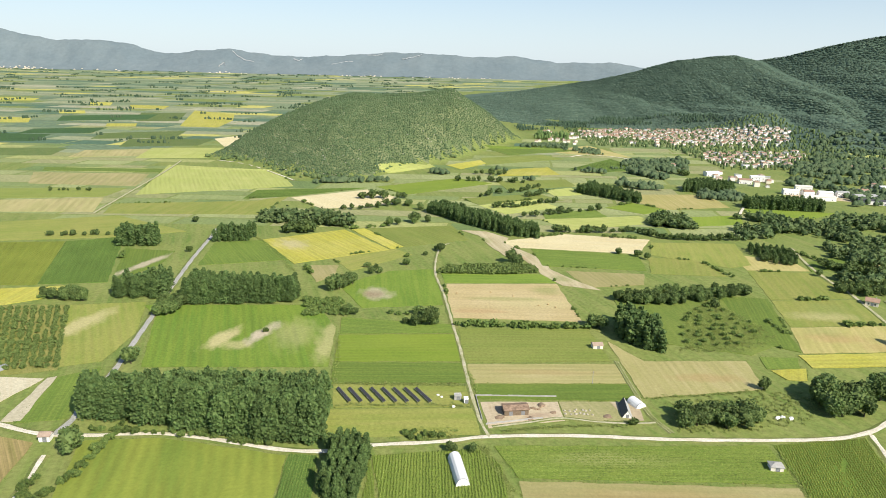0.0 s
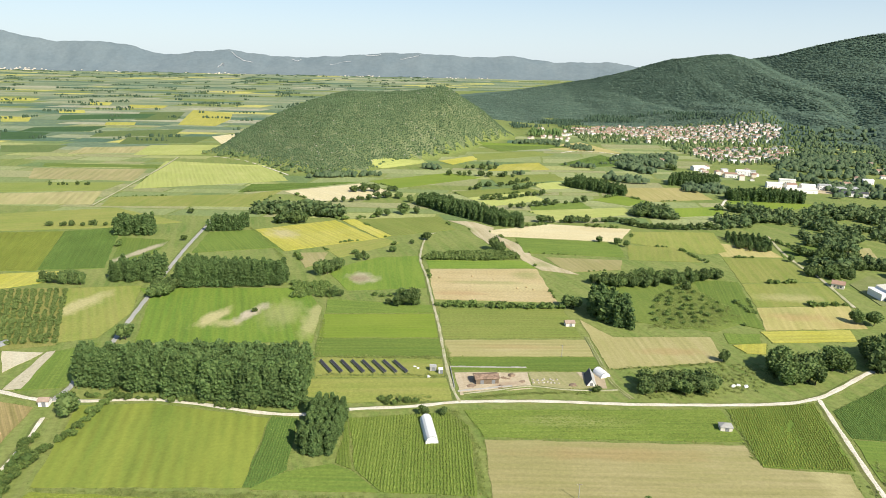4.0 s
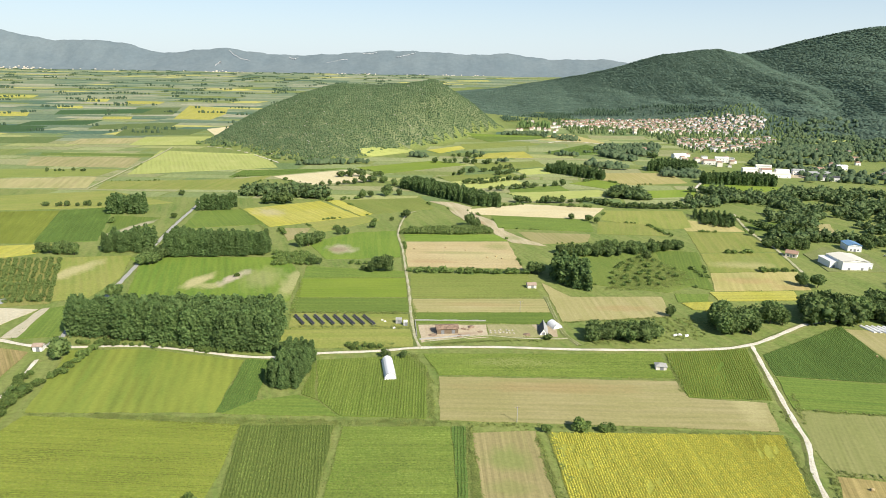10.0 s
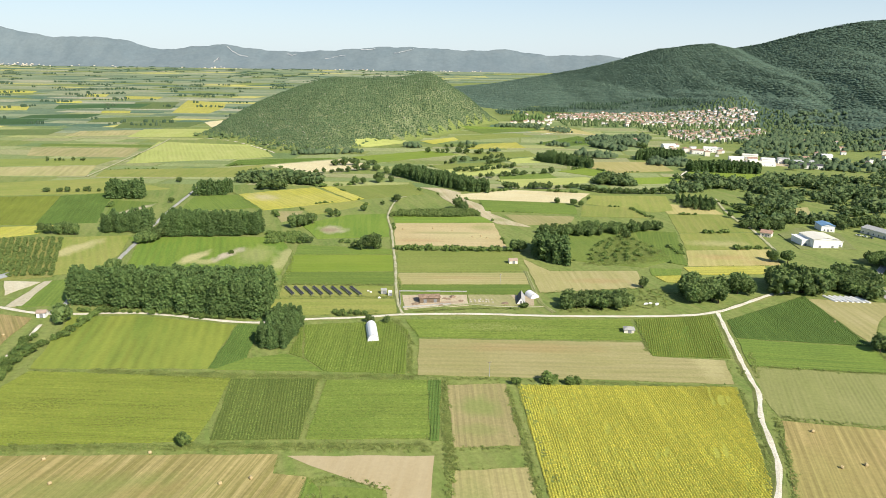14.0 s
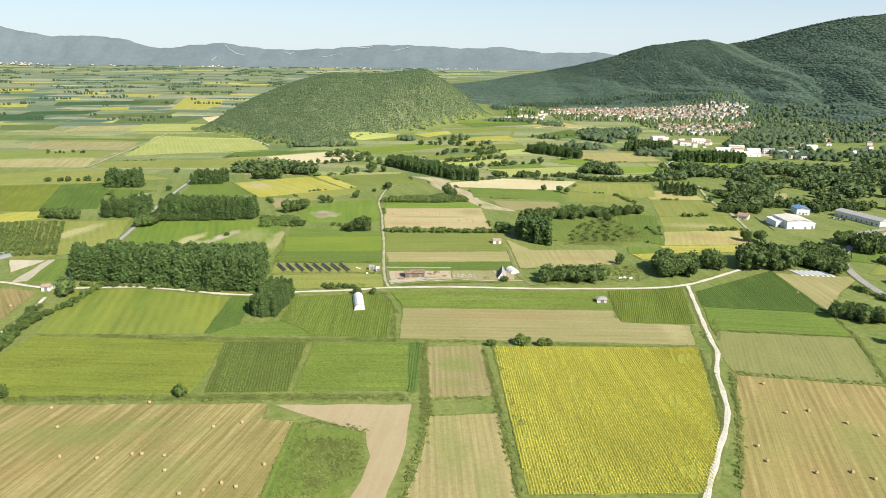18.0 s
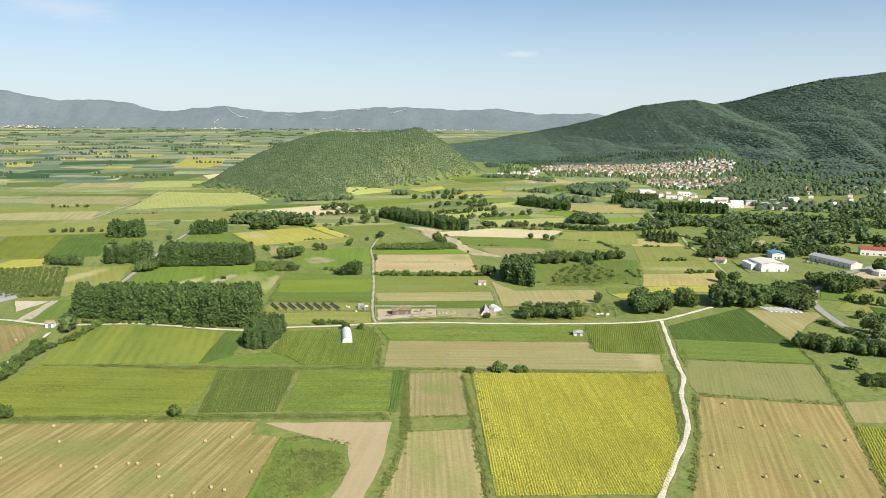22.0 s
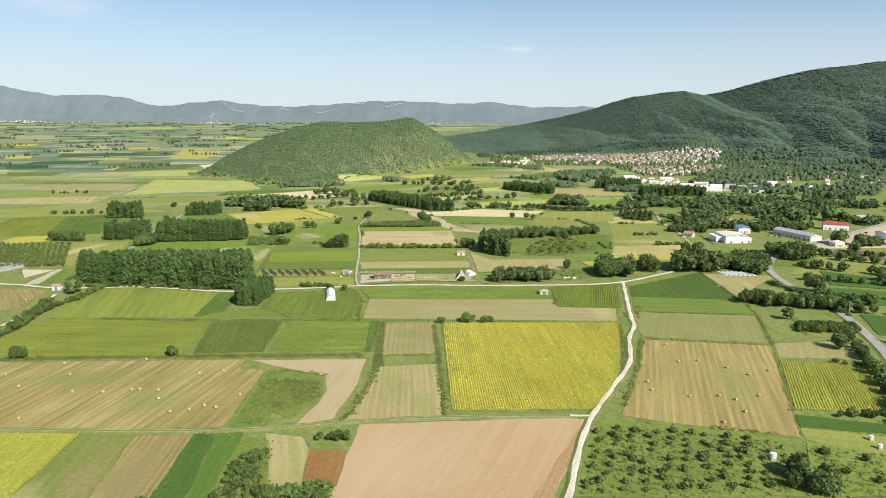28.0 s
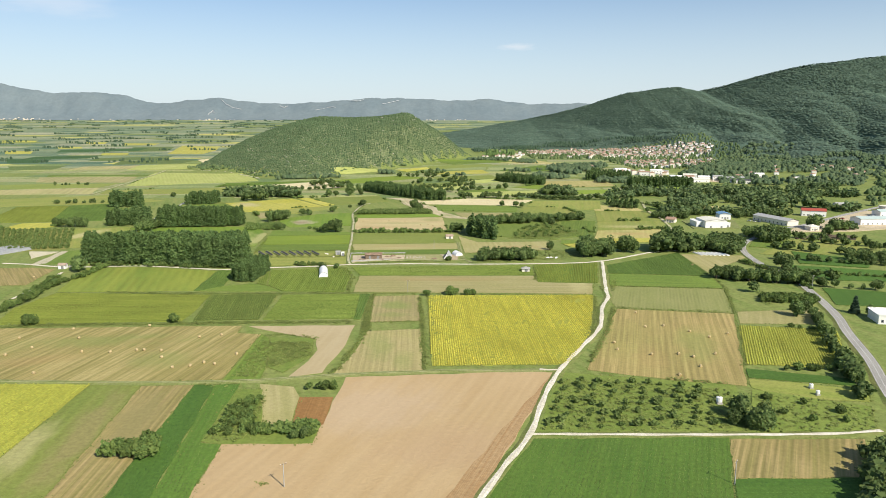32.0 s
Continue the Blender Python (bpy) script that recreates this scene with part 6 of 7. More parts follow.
hedge("bush", 4, 3.2, (322, 262), (352, 252), (384, 240))
hedge("bush", 2.2, 1.5, (30, 290.5), (62, 296), (101, 299))
hedge("bush", 2.4, 1.8, (-50, 312), (-20, 313.5), (18, 314.5))
hedge("bush", 2.6, 1.6, (-52, 336.5), (14, 338.5))
wood("bush", 3, 2.0, (-10, 281.5), (14, 283), (10, 292), (-8, 290))
wood("bush", 0.9, 1.0, (32.5, -13.7), (35.1, -13.3), (34.0, -11.1))
join_rest()
# ---- scrub on the hill, forest on the mountain ----
def scatter(x0, x1, y0, y1, gap, seed, keep):
    r = np.random.RandomState(seed)
    x, y = np.meshgrid(np.arange(x0, x1, gap, float), np.arange(y0, y1, gap, float))
    x[::2] += gap / 2
    x, y = x.ravel() + r.uniform(-0.42, 0.42, x.size) * gap, y.ravel() + r.uniform(-0.42, 0.42, x.size) * gap
    z = height(x, y)
    k = keep(x, y, z, r)
    return np.column_stack([x, y, z])[k], r


def on_hill(x, y, z, r):
    bare = np.sin(x * 0.045 + 2 * np.sin(y * 0.02)) * np.sin(y * 0.05 + x * 0.017) + 0.5 * np.sin(x * 0.13) * np.sin(y * 0.11)
    low = np.clip(1 - z / 55, 0, 1) * (np.abs(x + 120) < 190)              # stonier towards the near foot
    return (z > 0.8) & (x < 185) & (y < hill_y(x) + 70) & (0.75 * bare + 0.3 * low + r.uniform(-0.6, 0.6, len(x)) < 1.12)


GLADE = (815, 1365)                                      # an open pasture on the lower slope


def on_mountain(x, y, z, r):
    ff, my = np.interp(x, FOOT_X, FOOT_Y), np.interp(x, CREST_X, CREST_Y)
    seen = (np.abs(x - 40) < 0.70 * (y + 230)) & (x > 0.02 * y + 20)
    town = (x > 330) & (x < 880) & (y < 1600 + 0.28 * x) & (y < 1850)
    glade = np.hypot((x - GLADE[0]) / 60, (y - GLADE[1]) / 55) < 1.0 + 0.25 * np.sin(x * 0.09)
    return seen & (z > 1.5) & (y > ff + 20) & (y < my + 50) & ~town & ~glade


P, r = scatter(-400, 190, 940, 1660, 3.2, 5, on_hill)
h = r.uniform(0.8, 2.4, len(P)) * np.where(r.rand(len(P)) < 0.06, 1.7, 1.0)
tagged(joined("hill_scrub", DOMES, P, h, h * r.uniform(1.4, 2.3, len(P)), scrub_leaf, soft=True), "dense low evergreen scrub covering a rounded hill", "scrub", kind="stuff")
# pale limestone showing through the scrub
P, r = scatter(-380, 180, 950, 1640, 9.0, 15, lambda x, y, z, r: (z > 1.5) & (x < 180) & (y < hill_y(x) + 40) & (r.rand(len(x)) < 0.07 + 0.30 * np.clip(1 - z / 60, 0, 1) * (np.abs(x + 120) < 170) + 0.30 * (np.abs(x - 30) < 45) * (z > 80)))
h = r.uniform(0.5, 1.5, len(P))
rock_mat = plain_mat("pale_limestone", (0.46, 0.43, 0.35), 0.95, 0, 0.15, 0.5)
tagged(joined("hill_rocks", DOMES, P + (0, 0, 0.5), h, r.uniform(1.0, 2.8, len(P)), rock_mat), "pale limestone boulders among the scrub of the hill", "rocks", kind="stuff")
# trees along the foot of the hill
r = np.random.RandomState(44)
fx2 = np.arange(-395, 175, 3.6)
fx2 = fx2[np.sin(fx2 * 0.07) + 0.6 * np.sin(fx2 * 0.023) + r.uniform(-0.6, 0.6, len(fx2)) > -0.55] + r.uniform(-2, 2)
fy2 = front_y(fx2) + r.uniform(-10, 14, len(fx2))
h = r.uniform(3.0, 7.5, len(fx2))
tagged(joined("hill_foot_trees", FULL, np.column_stack([fx2, fy2, height(fx2, fy2)]), h, h * r.uniform(1.0, 1.6, len(fx2)), wild_leaf), "green trees and shrubs along the foot of the hill", "trees", kind="stuff")
P, r = scatter(90, 1900, 900, 3060, 7.0, 6, on_mountain)
big = r.rand(len(P)) < 0.12
h = r.uniform(0.9, 2.0, len(P)) * np.where(big, 1.8, 1.0)
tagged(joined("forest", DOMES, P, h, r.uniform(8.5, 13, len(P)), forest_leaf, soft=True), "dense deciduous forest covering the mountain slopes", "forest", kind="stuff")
# darker pines above the town
P, r = scatter(200, 760, 1700, 2150, 8.5, 8, lambda x, y, z, r: (y > np.interp(x, [200, 330, 500, 640, 760], [1780, 1850, 1990, 1930, 1890])) & (y < np.interp(x, [200, 330, 500, 640, 760], [1900, 2010, 2150, 2060, 1990])))
P = P[np.sin(P[:, 0] * 0.033 + P[:, 1] * 0.011) + 0.7 * np.sin(P[:, 1] * 0.041 - P[:, 0] * 0.013) + r.uniform(-0.5, 0.5, len(P)) > -0.25]
h = r.uniform(7, 12, len(P))
tagged(joined("pine_wood", SLIM, P, h, h * 1.1, pine_leaf), "dark pine wood at the foot of the mountain", "pine wood", kind="stuff")

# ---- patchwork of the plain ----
# crop colours of the plain, greyed and blued to stand for distance haze
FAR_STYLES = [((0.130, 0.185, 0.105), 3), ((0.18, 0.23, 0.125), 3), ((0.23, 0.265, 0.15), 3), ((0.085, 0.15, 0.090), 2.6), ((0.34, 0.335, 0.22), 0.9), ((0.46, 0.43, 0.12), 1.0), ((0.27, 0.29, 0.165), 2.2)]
# valley crops, with a weaker haze lightening and blue in the colours
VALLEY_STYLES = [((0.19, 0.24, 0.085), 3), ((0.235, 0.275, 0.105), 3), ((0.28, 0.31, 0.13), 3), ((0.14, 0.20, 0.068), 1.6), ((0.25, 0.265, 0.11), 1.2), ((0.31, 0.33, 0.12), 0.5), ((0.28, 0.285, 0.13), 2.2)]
valley_mats = [soil_mat("hazed_valley_field", c, tuple(v * 1.2 for v in c), tuple(v * 0.85 for v in c), 0.12 * k, 7, 0.5, 0.012, 0.3, k * 17) for k, (c, wgt) in enumerate(VALLEY_STYLES)]
far_mats = [soil_mat("hazed_plain_field", c, tuple(v * 1.2 for v in c), tuple(v * 0.85 for v in c), 0.1 * k, 14, 0.4, 0.006, 0.08, k * 31) for k, (c, wgt) in enumerate(FAR_STYLES)]


def warp(x, d):
    """A place d metres away on the wide plain, drawn together beyond three kilometres."""
    if d <= 3000:
        return x, d, 0.0
    u = (1 - 3000 / d) / 0.786
    y = 3000 + 1600 * u
    return x * y / d, y, float(plain_z(y))


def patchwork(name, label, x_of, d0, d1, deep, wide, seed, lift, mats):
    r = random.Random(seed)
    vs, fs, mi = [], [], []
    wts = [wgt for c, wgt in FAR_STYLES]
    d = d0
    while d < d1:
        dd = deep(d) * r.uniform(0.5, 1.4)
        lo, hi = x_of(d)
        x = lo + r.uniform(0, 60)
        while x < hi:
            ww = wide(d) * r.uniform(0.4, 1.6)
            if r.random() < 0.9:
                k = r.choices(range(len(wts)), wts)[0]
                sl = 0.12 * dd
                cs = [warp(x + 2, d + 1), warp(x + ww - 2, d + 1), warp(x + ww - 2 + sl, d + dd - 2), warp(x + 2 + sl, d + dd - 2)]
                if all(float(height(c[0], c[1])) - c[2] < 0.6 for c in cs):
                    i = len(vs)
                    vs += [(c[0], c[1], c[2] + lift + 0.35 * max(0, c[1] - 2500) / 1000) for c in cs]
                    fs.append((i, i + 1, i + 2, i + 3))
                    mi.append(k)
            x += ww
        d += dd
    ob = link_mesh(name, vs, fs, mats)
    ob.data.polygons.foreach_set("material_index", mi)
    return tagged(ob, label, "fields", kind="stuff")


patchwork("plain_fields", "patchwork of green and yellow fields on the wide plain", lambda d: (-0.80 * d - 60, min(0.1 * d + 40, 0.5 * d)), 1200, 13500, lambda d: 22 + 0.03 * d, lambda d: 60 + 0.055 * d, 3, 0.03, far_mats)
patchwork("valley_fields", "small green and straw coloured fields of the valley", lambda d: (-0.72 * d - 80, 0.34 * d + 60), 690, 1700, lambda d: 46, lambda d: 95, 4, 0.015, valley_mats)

# tree lines and copses on the plain
r = np.random.RandomState(12)
pos, hh = [], []
for k in range(460):
    d = 1350 + 9000 * r.rand() ** 1.4
    x = r.uniform(-0.78, 0.02) * d
    n = r.randint(2, 12)
    run = r.uniform(6, 11)
    ang = r.choice([0.0, 0.05, -0.06, 1.4], p=[.4, .25, .25, .1])
    for j in range(n):
        q = warp(x + j * run * math.cos(ang) + r.uniform(-3, 3), d + j * run * math.sin(ang) + r.uniform(-5, 5))
        if float(height(q[0], q[1])) - q[2] < 0.5:
            s = q[1] / max(d, 1)
            pos.append(q)
            hh.append(r.uniform(4, 9) * min(1.0, s) * (0.8 + d / 9000))
pos, hh = np.array(pos), np.array(hh)
plain_leaf = leaf_mat("plain_tree_leaves", (0.050, 0.092, 0.052), (0.090, 0.135, 0.072), 0.0)
tagged(joined("tree_lines", ROUND, pos, hh, hh * r.uniform(0.9, 1.5, len(hh)), plain_leaf), "scattered tree lines and copses on the plain", "tree line", kind="stuff")

# ---- buildings ----
WALLS = [plain_mat("render_" + n, c, 0.85, 0, 0.06, 0.8) for n, c in (("white", (0.84, 0.82, 0.78)), ("cream", (0.76, 0.70, 0.60)), ("sand", (0.70, 0.62, 0.50)), ("pink", (0.74, 0.62, 0.53)))]
white_wall, cream_wall = WALLS[0], WALLS[1]
tile_roof = plain_mat("clay_tiles", (0.43, 0.28, 0.20), 0.85, 0, 0.2, 0.8)
old_roof = plain_mat("weathered_clay_tiles", (0.45, 0.34, 0.26), 0.85, 0, 0.2, 0.8)
red_roof = plain_mat("red_sheet_roof", (0.42, 0.09, 0.06), 0.5, 0, 0.12, 0.5)
blue_roof = plain_mat("blue_sheet_roof", (0.16, 0.30, 0.47), 0.5, 0, 0.1, 0.5)
grey_roof = plain_mat("grey_sheet_roof", (0.45, 0.45, 0.43), 0.5, 0, 0.12, 0.5)
green_roof = plain_mat("pale_green_sheet_roof", (0.50, 0.60, 0.56), 0.5, 0, 0.12, 0.5)
white_roof = plain_mat("white_sheet_roof", (0.82, 0.81, 0.78), 0.5, 0, 0.05, 0.5)
cream_roof = plain_mat("cream_sheet_roof", (0.74, 0.70, 0.58), 0.5, 0, 0.06, 0.5)
rust_roof = plain_mat("rusty_sheet_roof", (0.42, 0.29, 0.20), 0.8, 0, 0.35, 0.5)
dark_roof = plain_mat("dark_slate_roof", (0.09, 0.09, 0.095), 0.6, 0, 0.15, 1.0)
glass_mat = plain_mat("dark_window_glass", (0.04, 0.05, 0.06), 0.12, 0, 0.1, 1.0)
door_mat = plain_mat("grey_door_metal", (0.24, 0.25, 0.26), 0.5, 0, 0.15, 1.0)
concrete = plain_mat("concrete", (0.42, 0.41, 0.38), 0.9, 0, 0.15, 0.7)
wood_mat = plain_mat("weathered_timber", (0.24, 0.18, 0.12), 0.9, 0, 0.25, 2.0)
plastic_mat = plain_mat("white_plastic_film", (0.82, 0.82, 0.80), 0.45, 0, 0.06, 1.2)


def roof_mesh(w, d, h, rise, over, kind, thick=0.22):
    bm = bmesh.new()
    x0, x1, y0, y1 = -w / 2 - over, w / 2 + over, -d / 2 - over, d / 2 + over
    if kind == "flat":
        box(bm, x0, x1, y0, y1, h, h + thick)
        box(bm, x0, x1, y0, y0 + 0.3, h + thick, h + thick + 0.4)
        box(bm, x0, x1, y1 - 0.3, y1, h + thick, h + thick + 0.4)
        return bm
    drop = rise * over / (min(w, d) / 2)
    lo = h - drop
    if kind == "hip":
        k = min(w, d) / 2 + over
        if w >= d:
            r0, r1 = (x0 + k, 0), (x1 - k, 0)
        else:
            r0, r1 = (0, y0 + k), (0, y1 - k)
    elif w >= d:
        r0, r1 = (x0, 0), (x1, 0)
    else:
        r0, r1 = (0, y0), (0, y1)
    for dz in (thick, 0.0):
        c = [bm.verts.new(p) for p in ((x0, y0, lo + dz), (x1, y0, lo + dz), (x1, y1, lo + dz), (x0, y1, lo + dz), (*r0, h + rise + dz), (*r1, h + rise + dz))]
        F = ((0, 1, 5, 4), (2, 3, 4, 5), (1, 2, 5), (3, 0, 4)) if w >= d else ((1, 2, 5, 4), (3, 0, 4, 5), (0, 1, 4), (2, 3, 5))
        for f in F:
            if kind != "hip" and len(f) == 3:
                continue
            try:
                bm.faces.new([c[i] for i in (f if dz else f[::-1])])
            except ValueError:
                pass
        if dz:
            first = c
    for i in range(4):
        j = (i + 1) % 4
        bm.faces.new((c[i], c[j], first[j], first[i]))
    return bm


def wall_mesh(w, d, h, rise, kind):
    bm = bmesh.new()
    box(bm, -w / 2, w / 2, -d / 2, d / 2, -0.3, h)
    if kind == "gable":
        if w >= d:
            for s in (-1, 1):
                a = [bm.verts.new((s * w / 2, -d / 2, h)), bm.verts.new((s * w / 2, d / 2, h)), bm.verts.new((s * w / 2, 0, h + rise))]
                bm.faces.new(a if s > 0 else a[::-1])
        else:
            for s in (-1, 1):
                a = [bm.verts.new((w / 2, s * d / 2, h)), bm.verts.new((-w / 2, s * d / 2, h)), bm.verts.new((0, s * d / 2, h + rise))]
                bm.faces.new(a if s > 0 else a[::-1])
    return bm


def building(name, label, cat, at, size, turn, kind, rise, wall, roof, windows=0, doors=1, over=0.5, chimney=False, group=""):
    """Walls, roof, doors, framed windows and chimney as parts of one house."""
    w, d, h = size
    e = new(name)
    e.matrix_basis = pose(at[0], at[1], hz(*at), 0, 0, turn)
    part("wall", wall_mesh(w, d, h, rise, kind), wall, e)
    part("roof", roof_mesh(w, d, h, rise, over, kind), roof, e)
    floors = max(1, int(h / 3.2))
    for side in (-1, 1):
        for fl in range(floors):
            for k in range(windows):
                bm = bmesh.new()
                x = -w / 2 + (k + 0.5) * w / windows
                z = 1.0 + fl * 3.1
                box(bm, x - 0.55, x + 0.55, side * d / 2 - 0.06, side * d / 2 + 0.06, z, z + 1.2)
                win = part("window", bm, glass_mat, e, "dark glazed window")
                bm = bmesh.new()
                box(bm, x - 0.7, x + 0.7, side * d / 2 - 0.1, side * d / 2 + 0.1, z - 0.12, z)
                part("sill", bm, concrete, win)
    for k in range(doors):
        bm = bmesh.new()
        x = -w / 2 + (k + 0.5) * w / doors + 0.25
        box(bm, x - 0.9, x + 0.9, -d / 2 - 0.08, -d / 2 + 0.05, 0, 2.3)
        part("door", bm, door_mat, e, "grey metal door")
    if chimney:
        bm = bmesh.new()
        box(bm, w * 0.2, w * 0.2 + 0.6, -0.3, 0.3, h, h + rise + 0.9)
        part("chimney", bm, concrete, e)
    return tagged(e, label, cat, group)


# the town: houses of a few types under clay roofs
TYPES = []
for k, (w, d, h, rise, kind, wall, roof) in enumerate((
        (9, 7.5, 5.6, 1.9, "hip", 0, tile_roof), (10, 7.5, 5.0, 2.0, "gable", 1, tile_roof), (8.5, 8, 5.8, 1.8, "hip", 0, old_roof), (10.5, 8, 5.6, 2.0, "hip", 2, tile_roof),
        (7.5, 6.5, 3.4, 1.7, "gable", 0, old_roof), (9, 8.5, 8.4, 1.9, "hip", 1, tile_roof), (10, 7, 5.4, 1.8, "gable", 3, old_roof), (11, 8, 6.2, 0.3, "flat", 0, grey_roof))):
    TYPES.append((w, d, h, rise, kind, WALLS[wall], roof))
TOWN_LABELS = ["white two-storey house with a hipped red tile roof", "cream gabled house with a red tile roof", "white house with a weathered tile roof", "sand coloured house with a hipped tile roof",
               "low white house with a weathered roof", "tall white three-storey house with tile roof", "pinkish gabled house with an old tile roof", "white block house with a flat roof"]
BUILT = {}
town_left, far_houses = [290], []


def town_house(at, turn):
    k = rnd.choices(range(8), (5, 3, 4, 2, 3, 2, 2, 2))[0]
    m = pose(at[0], at[1], hz(*at) - 0.2, 0, 0, turn) @ Matrix.Scale(0.86, 4)
    if town_left[0] <= 0:
        far_houses.append((k, m))
        return None
    town_left[0] -= 1
    if k not in BUILT:
        w, d, h, rise, kind, wall, roof = TYPES[k]
        BUILT[k] = building("house", TOWN_LABELS[k], "house", at, (w, d, h), turn, kind, rise, wall, roof, 0, 1, 0.5, True, "houses of the town")
        return BUILT[k]
    return copy_thing(BUILT[k], m)


def town(gap, keep, *poly):
    for p in spread(poly, gap, 0.33, False):
        if rnd.random() < keep:
            town_house(p, rnd.choice((0, 90, 12, 100, -15, 70)) + rnd.uniform(-8, 8))


town(18, 0.75, (520, 1400), (760, 1450), (690, 1330), (605, 1200), (511, 1190), (485, 1285))
town(46, 0.45, (600, 1000), (800, 1050), (820, 1250), (690, 1300))
town(22, 0.6, (470, 1500), (700, 1500), (790, 1580), (640, 1565), (480, 1600))
town(22, 0.55, (225, 1650), (275, 1640), (280, 1700), (230, 1710))
town(26, 0.45, (330, 1620), (415, 1610), (480, 1490), (430, 1480))
town(14.5, 0.8, (351, 1790), (470, 1880), (600, 1850), (690, 1820), (735, 1790), (790, 1760), (838, 1690), (795, 1590), (640, 1560), (480, 1600), (415, 1660), (330, 1660))
town(24, 0.5, (250, 1800), (330, 1800), (310, 1500), (180, 1475))
town(23, 0.55, (412, 1103), (436, 1010), (470, 985), (500, 990), (513, 1088), (478, 1141))
town(40, 0.4, (640, 900), (860, 1010), (960, 1230), (840, 1250), (760, 1080))
# the houses farther back, joined
shape = {"wall": [], "roof": []}
for k, m in far_houses:
    w, d, h, rise, kind, wall, roof = TYPES[k]
    for what, bm in (("wall", wall_mesh(w, d, h, rise, kind)), ("roof", roof_mesh(w, d, h, rise, 0.5, kind))):
        bm.transform(m)
        shape[what].append((k, bm))
for what, rows in shape.items():
    vs, fs, mi = [], [], []
    for k, bm in rows:
        bm.verts.index_update()
        i = len(vs)
        vs += [tuple(v.co) for v in bm.verts]
        for f in bm.faces:
            fs.append(tuple(i + v.index for v in f.verts))
            mi.append(k)
        bm.free()
    if vs:
        ob = link_mesh("upper_town_" + what, vs, fs, [t[5] if what == "wall" else t[6] for t in TYPES])
        ob.data.polygons.foreach_set("material_index", mi)
        tagged(ob, "close-packed pale houses with clay roofs on the slope", "houses", kind="stuff")
# trees between the houses
P, r = scatter(330, 860, 1180, 1860, 12.5, 21, lambda x, y, z, r: (y > 1480 + 0.0 * x) | (x > 480))
h = r.uniform(4, 8, len(P))
tagged(joined("garden_trees", ROUND, P, h, h * 1.1, wild_leaf), "dark garden trees between the houses of the town", "garden trees", kind="stuff")

# works and sheds along the main road
hall_wall = plain_mat("white_panel_wall", (0.80, 0.79, 0.76), 0.6, 0, 0.06, 0.5)
building("warehouse", "large white factory hall with a low cream roof", "factory", (348, 456), (20, 24, 7), 0, "gable", 1.2, hall_wall, cream_roof, 0, 2, 0.3)
building("annex", "lower white wing of the factory hall", "annex", (335, 459), (6, 17, 5.2), 0, "flat", 0.3, hall_wall, white_roof, 0, 1, 0.2)
building("annex", "white stepped store beside the factory hall", "annex", (360.5, 453), (5, 11, 4.4), 0, "flat", 0.3, hall_wall, white_roof, 1, 1, 0.2)
building("workshop", "white workshop with a blue sheet roof", "workshop", (381, 508), (11, 15, 5.4), -8, "gable", 1.3, hall_wall, blue_roof, 2, 1, 0.5)
building("house", "small cream house with a clay tile roof by the track", "house", (319, 483), (8.5, 8, 3.4), -35, "gable", 1.8, cream_wall, tile_roof, 2, 1, 0.5, True)
building("warehouse", "long grey-roofed storage hall", "warehouse", (421, 480), (46, 13, 4.8), -73, "gable", 1.8, cream_wall, grey_roof, 9, 3, 0.4)
building("workshop", "workshop with a bright red sheet roof", "workshop", (484, 526), (23, 11, 6), -22, "gable", 2.0, white_wall, red_roof, 5, 2, 0.5)
building("warehouse", "grey-roofed hall among trees", "warehouse", (551, 588), (18, 9, 5), 0, "gable", 1.4, cream_wall, grey_roof, 3, 1, 0.4)
building("warehouse", "wide hall with a pale green roof", "warehouse", (516, 470), (44, 16, 6), 4, "gable", 1.8, white_wall, green_roof, 9, 3, 0.4)
building("warehouse", "pale hall with grey sheet roof on the yard", "warehouse", (565, 525), (34, 12, 5.5), 10, "gable", 1.8, white_wall, green_roof, 7, 2, 0.4)
building("house", "small yellow house on the works yard", "house", (432, 432), (9, 8, 4), 10, "hip", 1.6, cream_wall, cream_roof, 2, 1, 0.4)
building("shelter", "dark open shelter on the works yard", "shelter", (462, 436), (20, 8, 3.2), 3, "gable", 1.0, wood_mat, dark_roof, 0, 1, 0.6)
building("house", "white modern house beside the asphalt road", "house", (316, 146), (11, 14, 4.6), -12, "flat", 0.3, white_wall, white_roof, 3, 1, 0.3)
building("house", "cream house with flat roof among trees", "house", (585, 560), (14, 10, 6), 8, "flat", 0.3, cream_wall, cream_roof, 3, 1, 0.3)
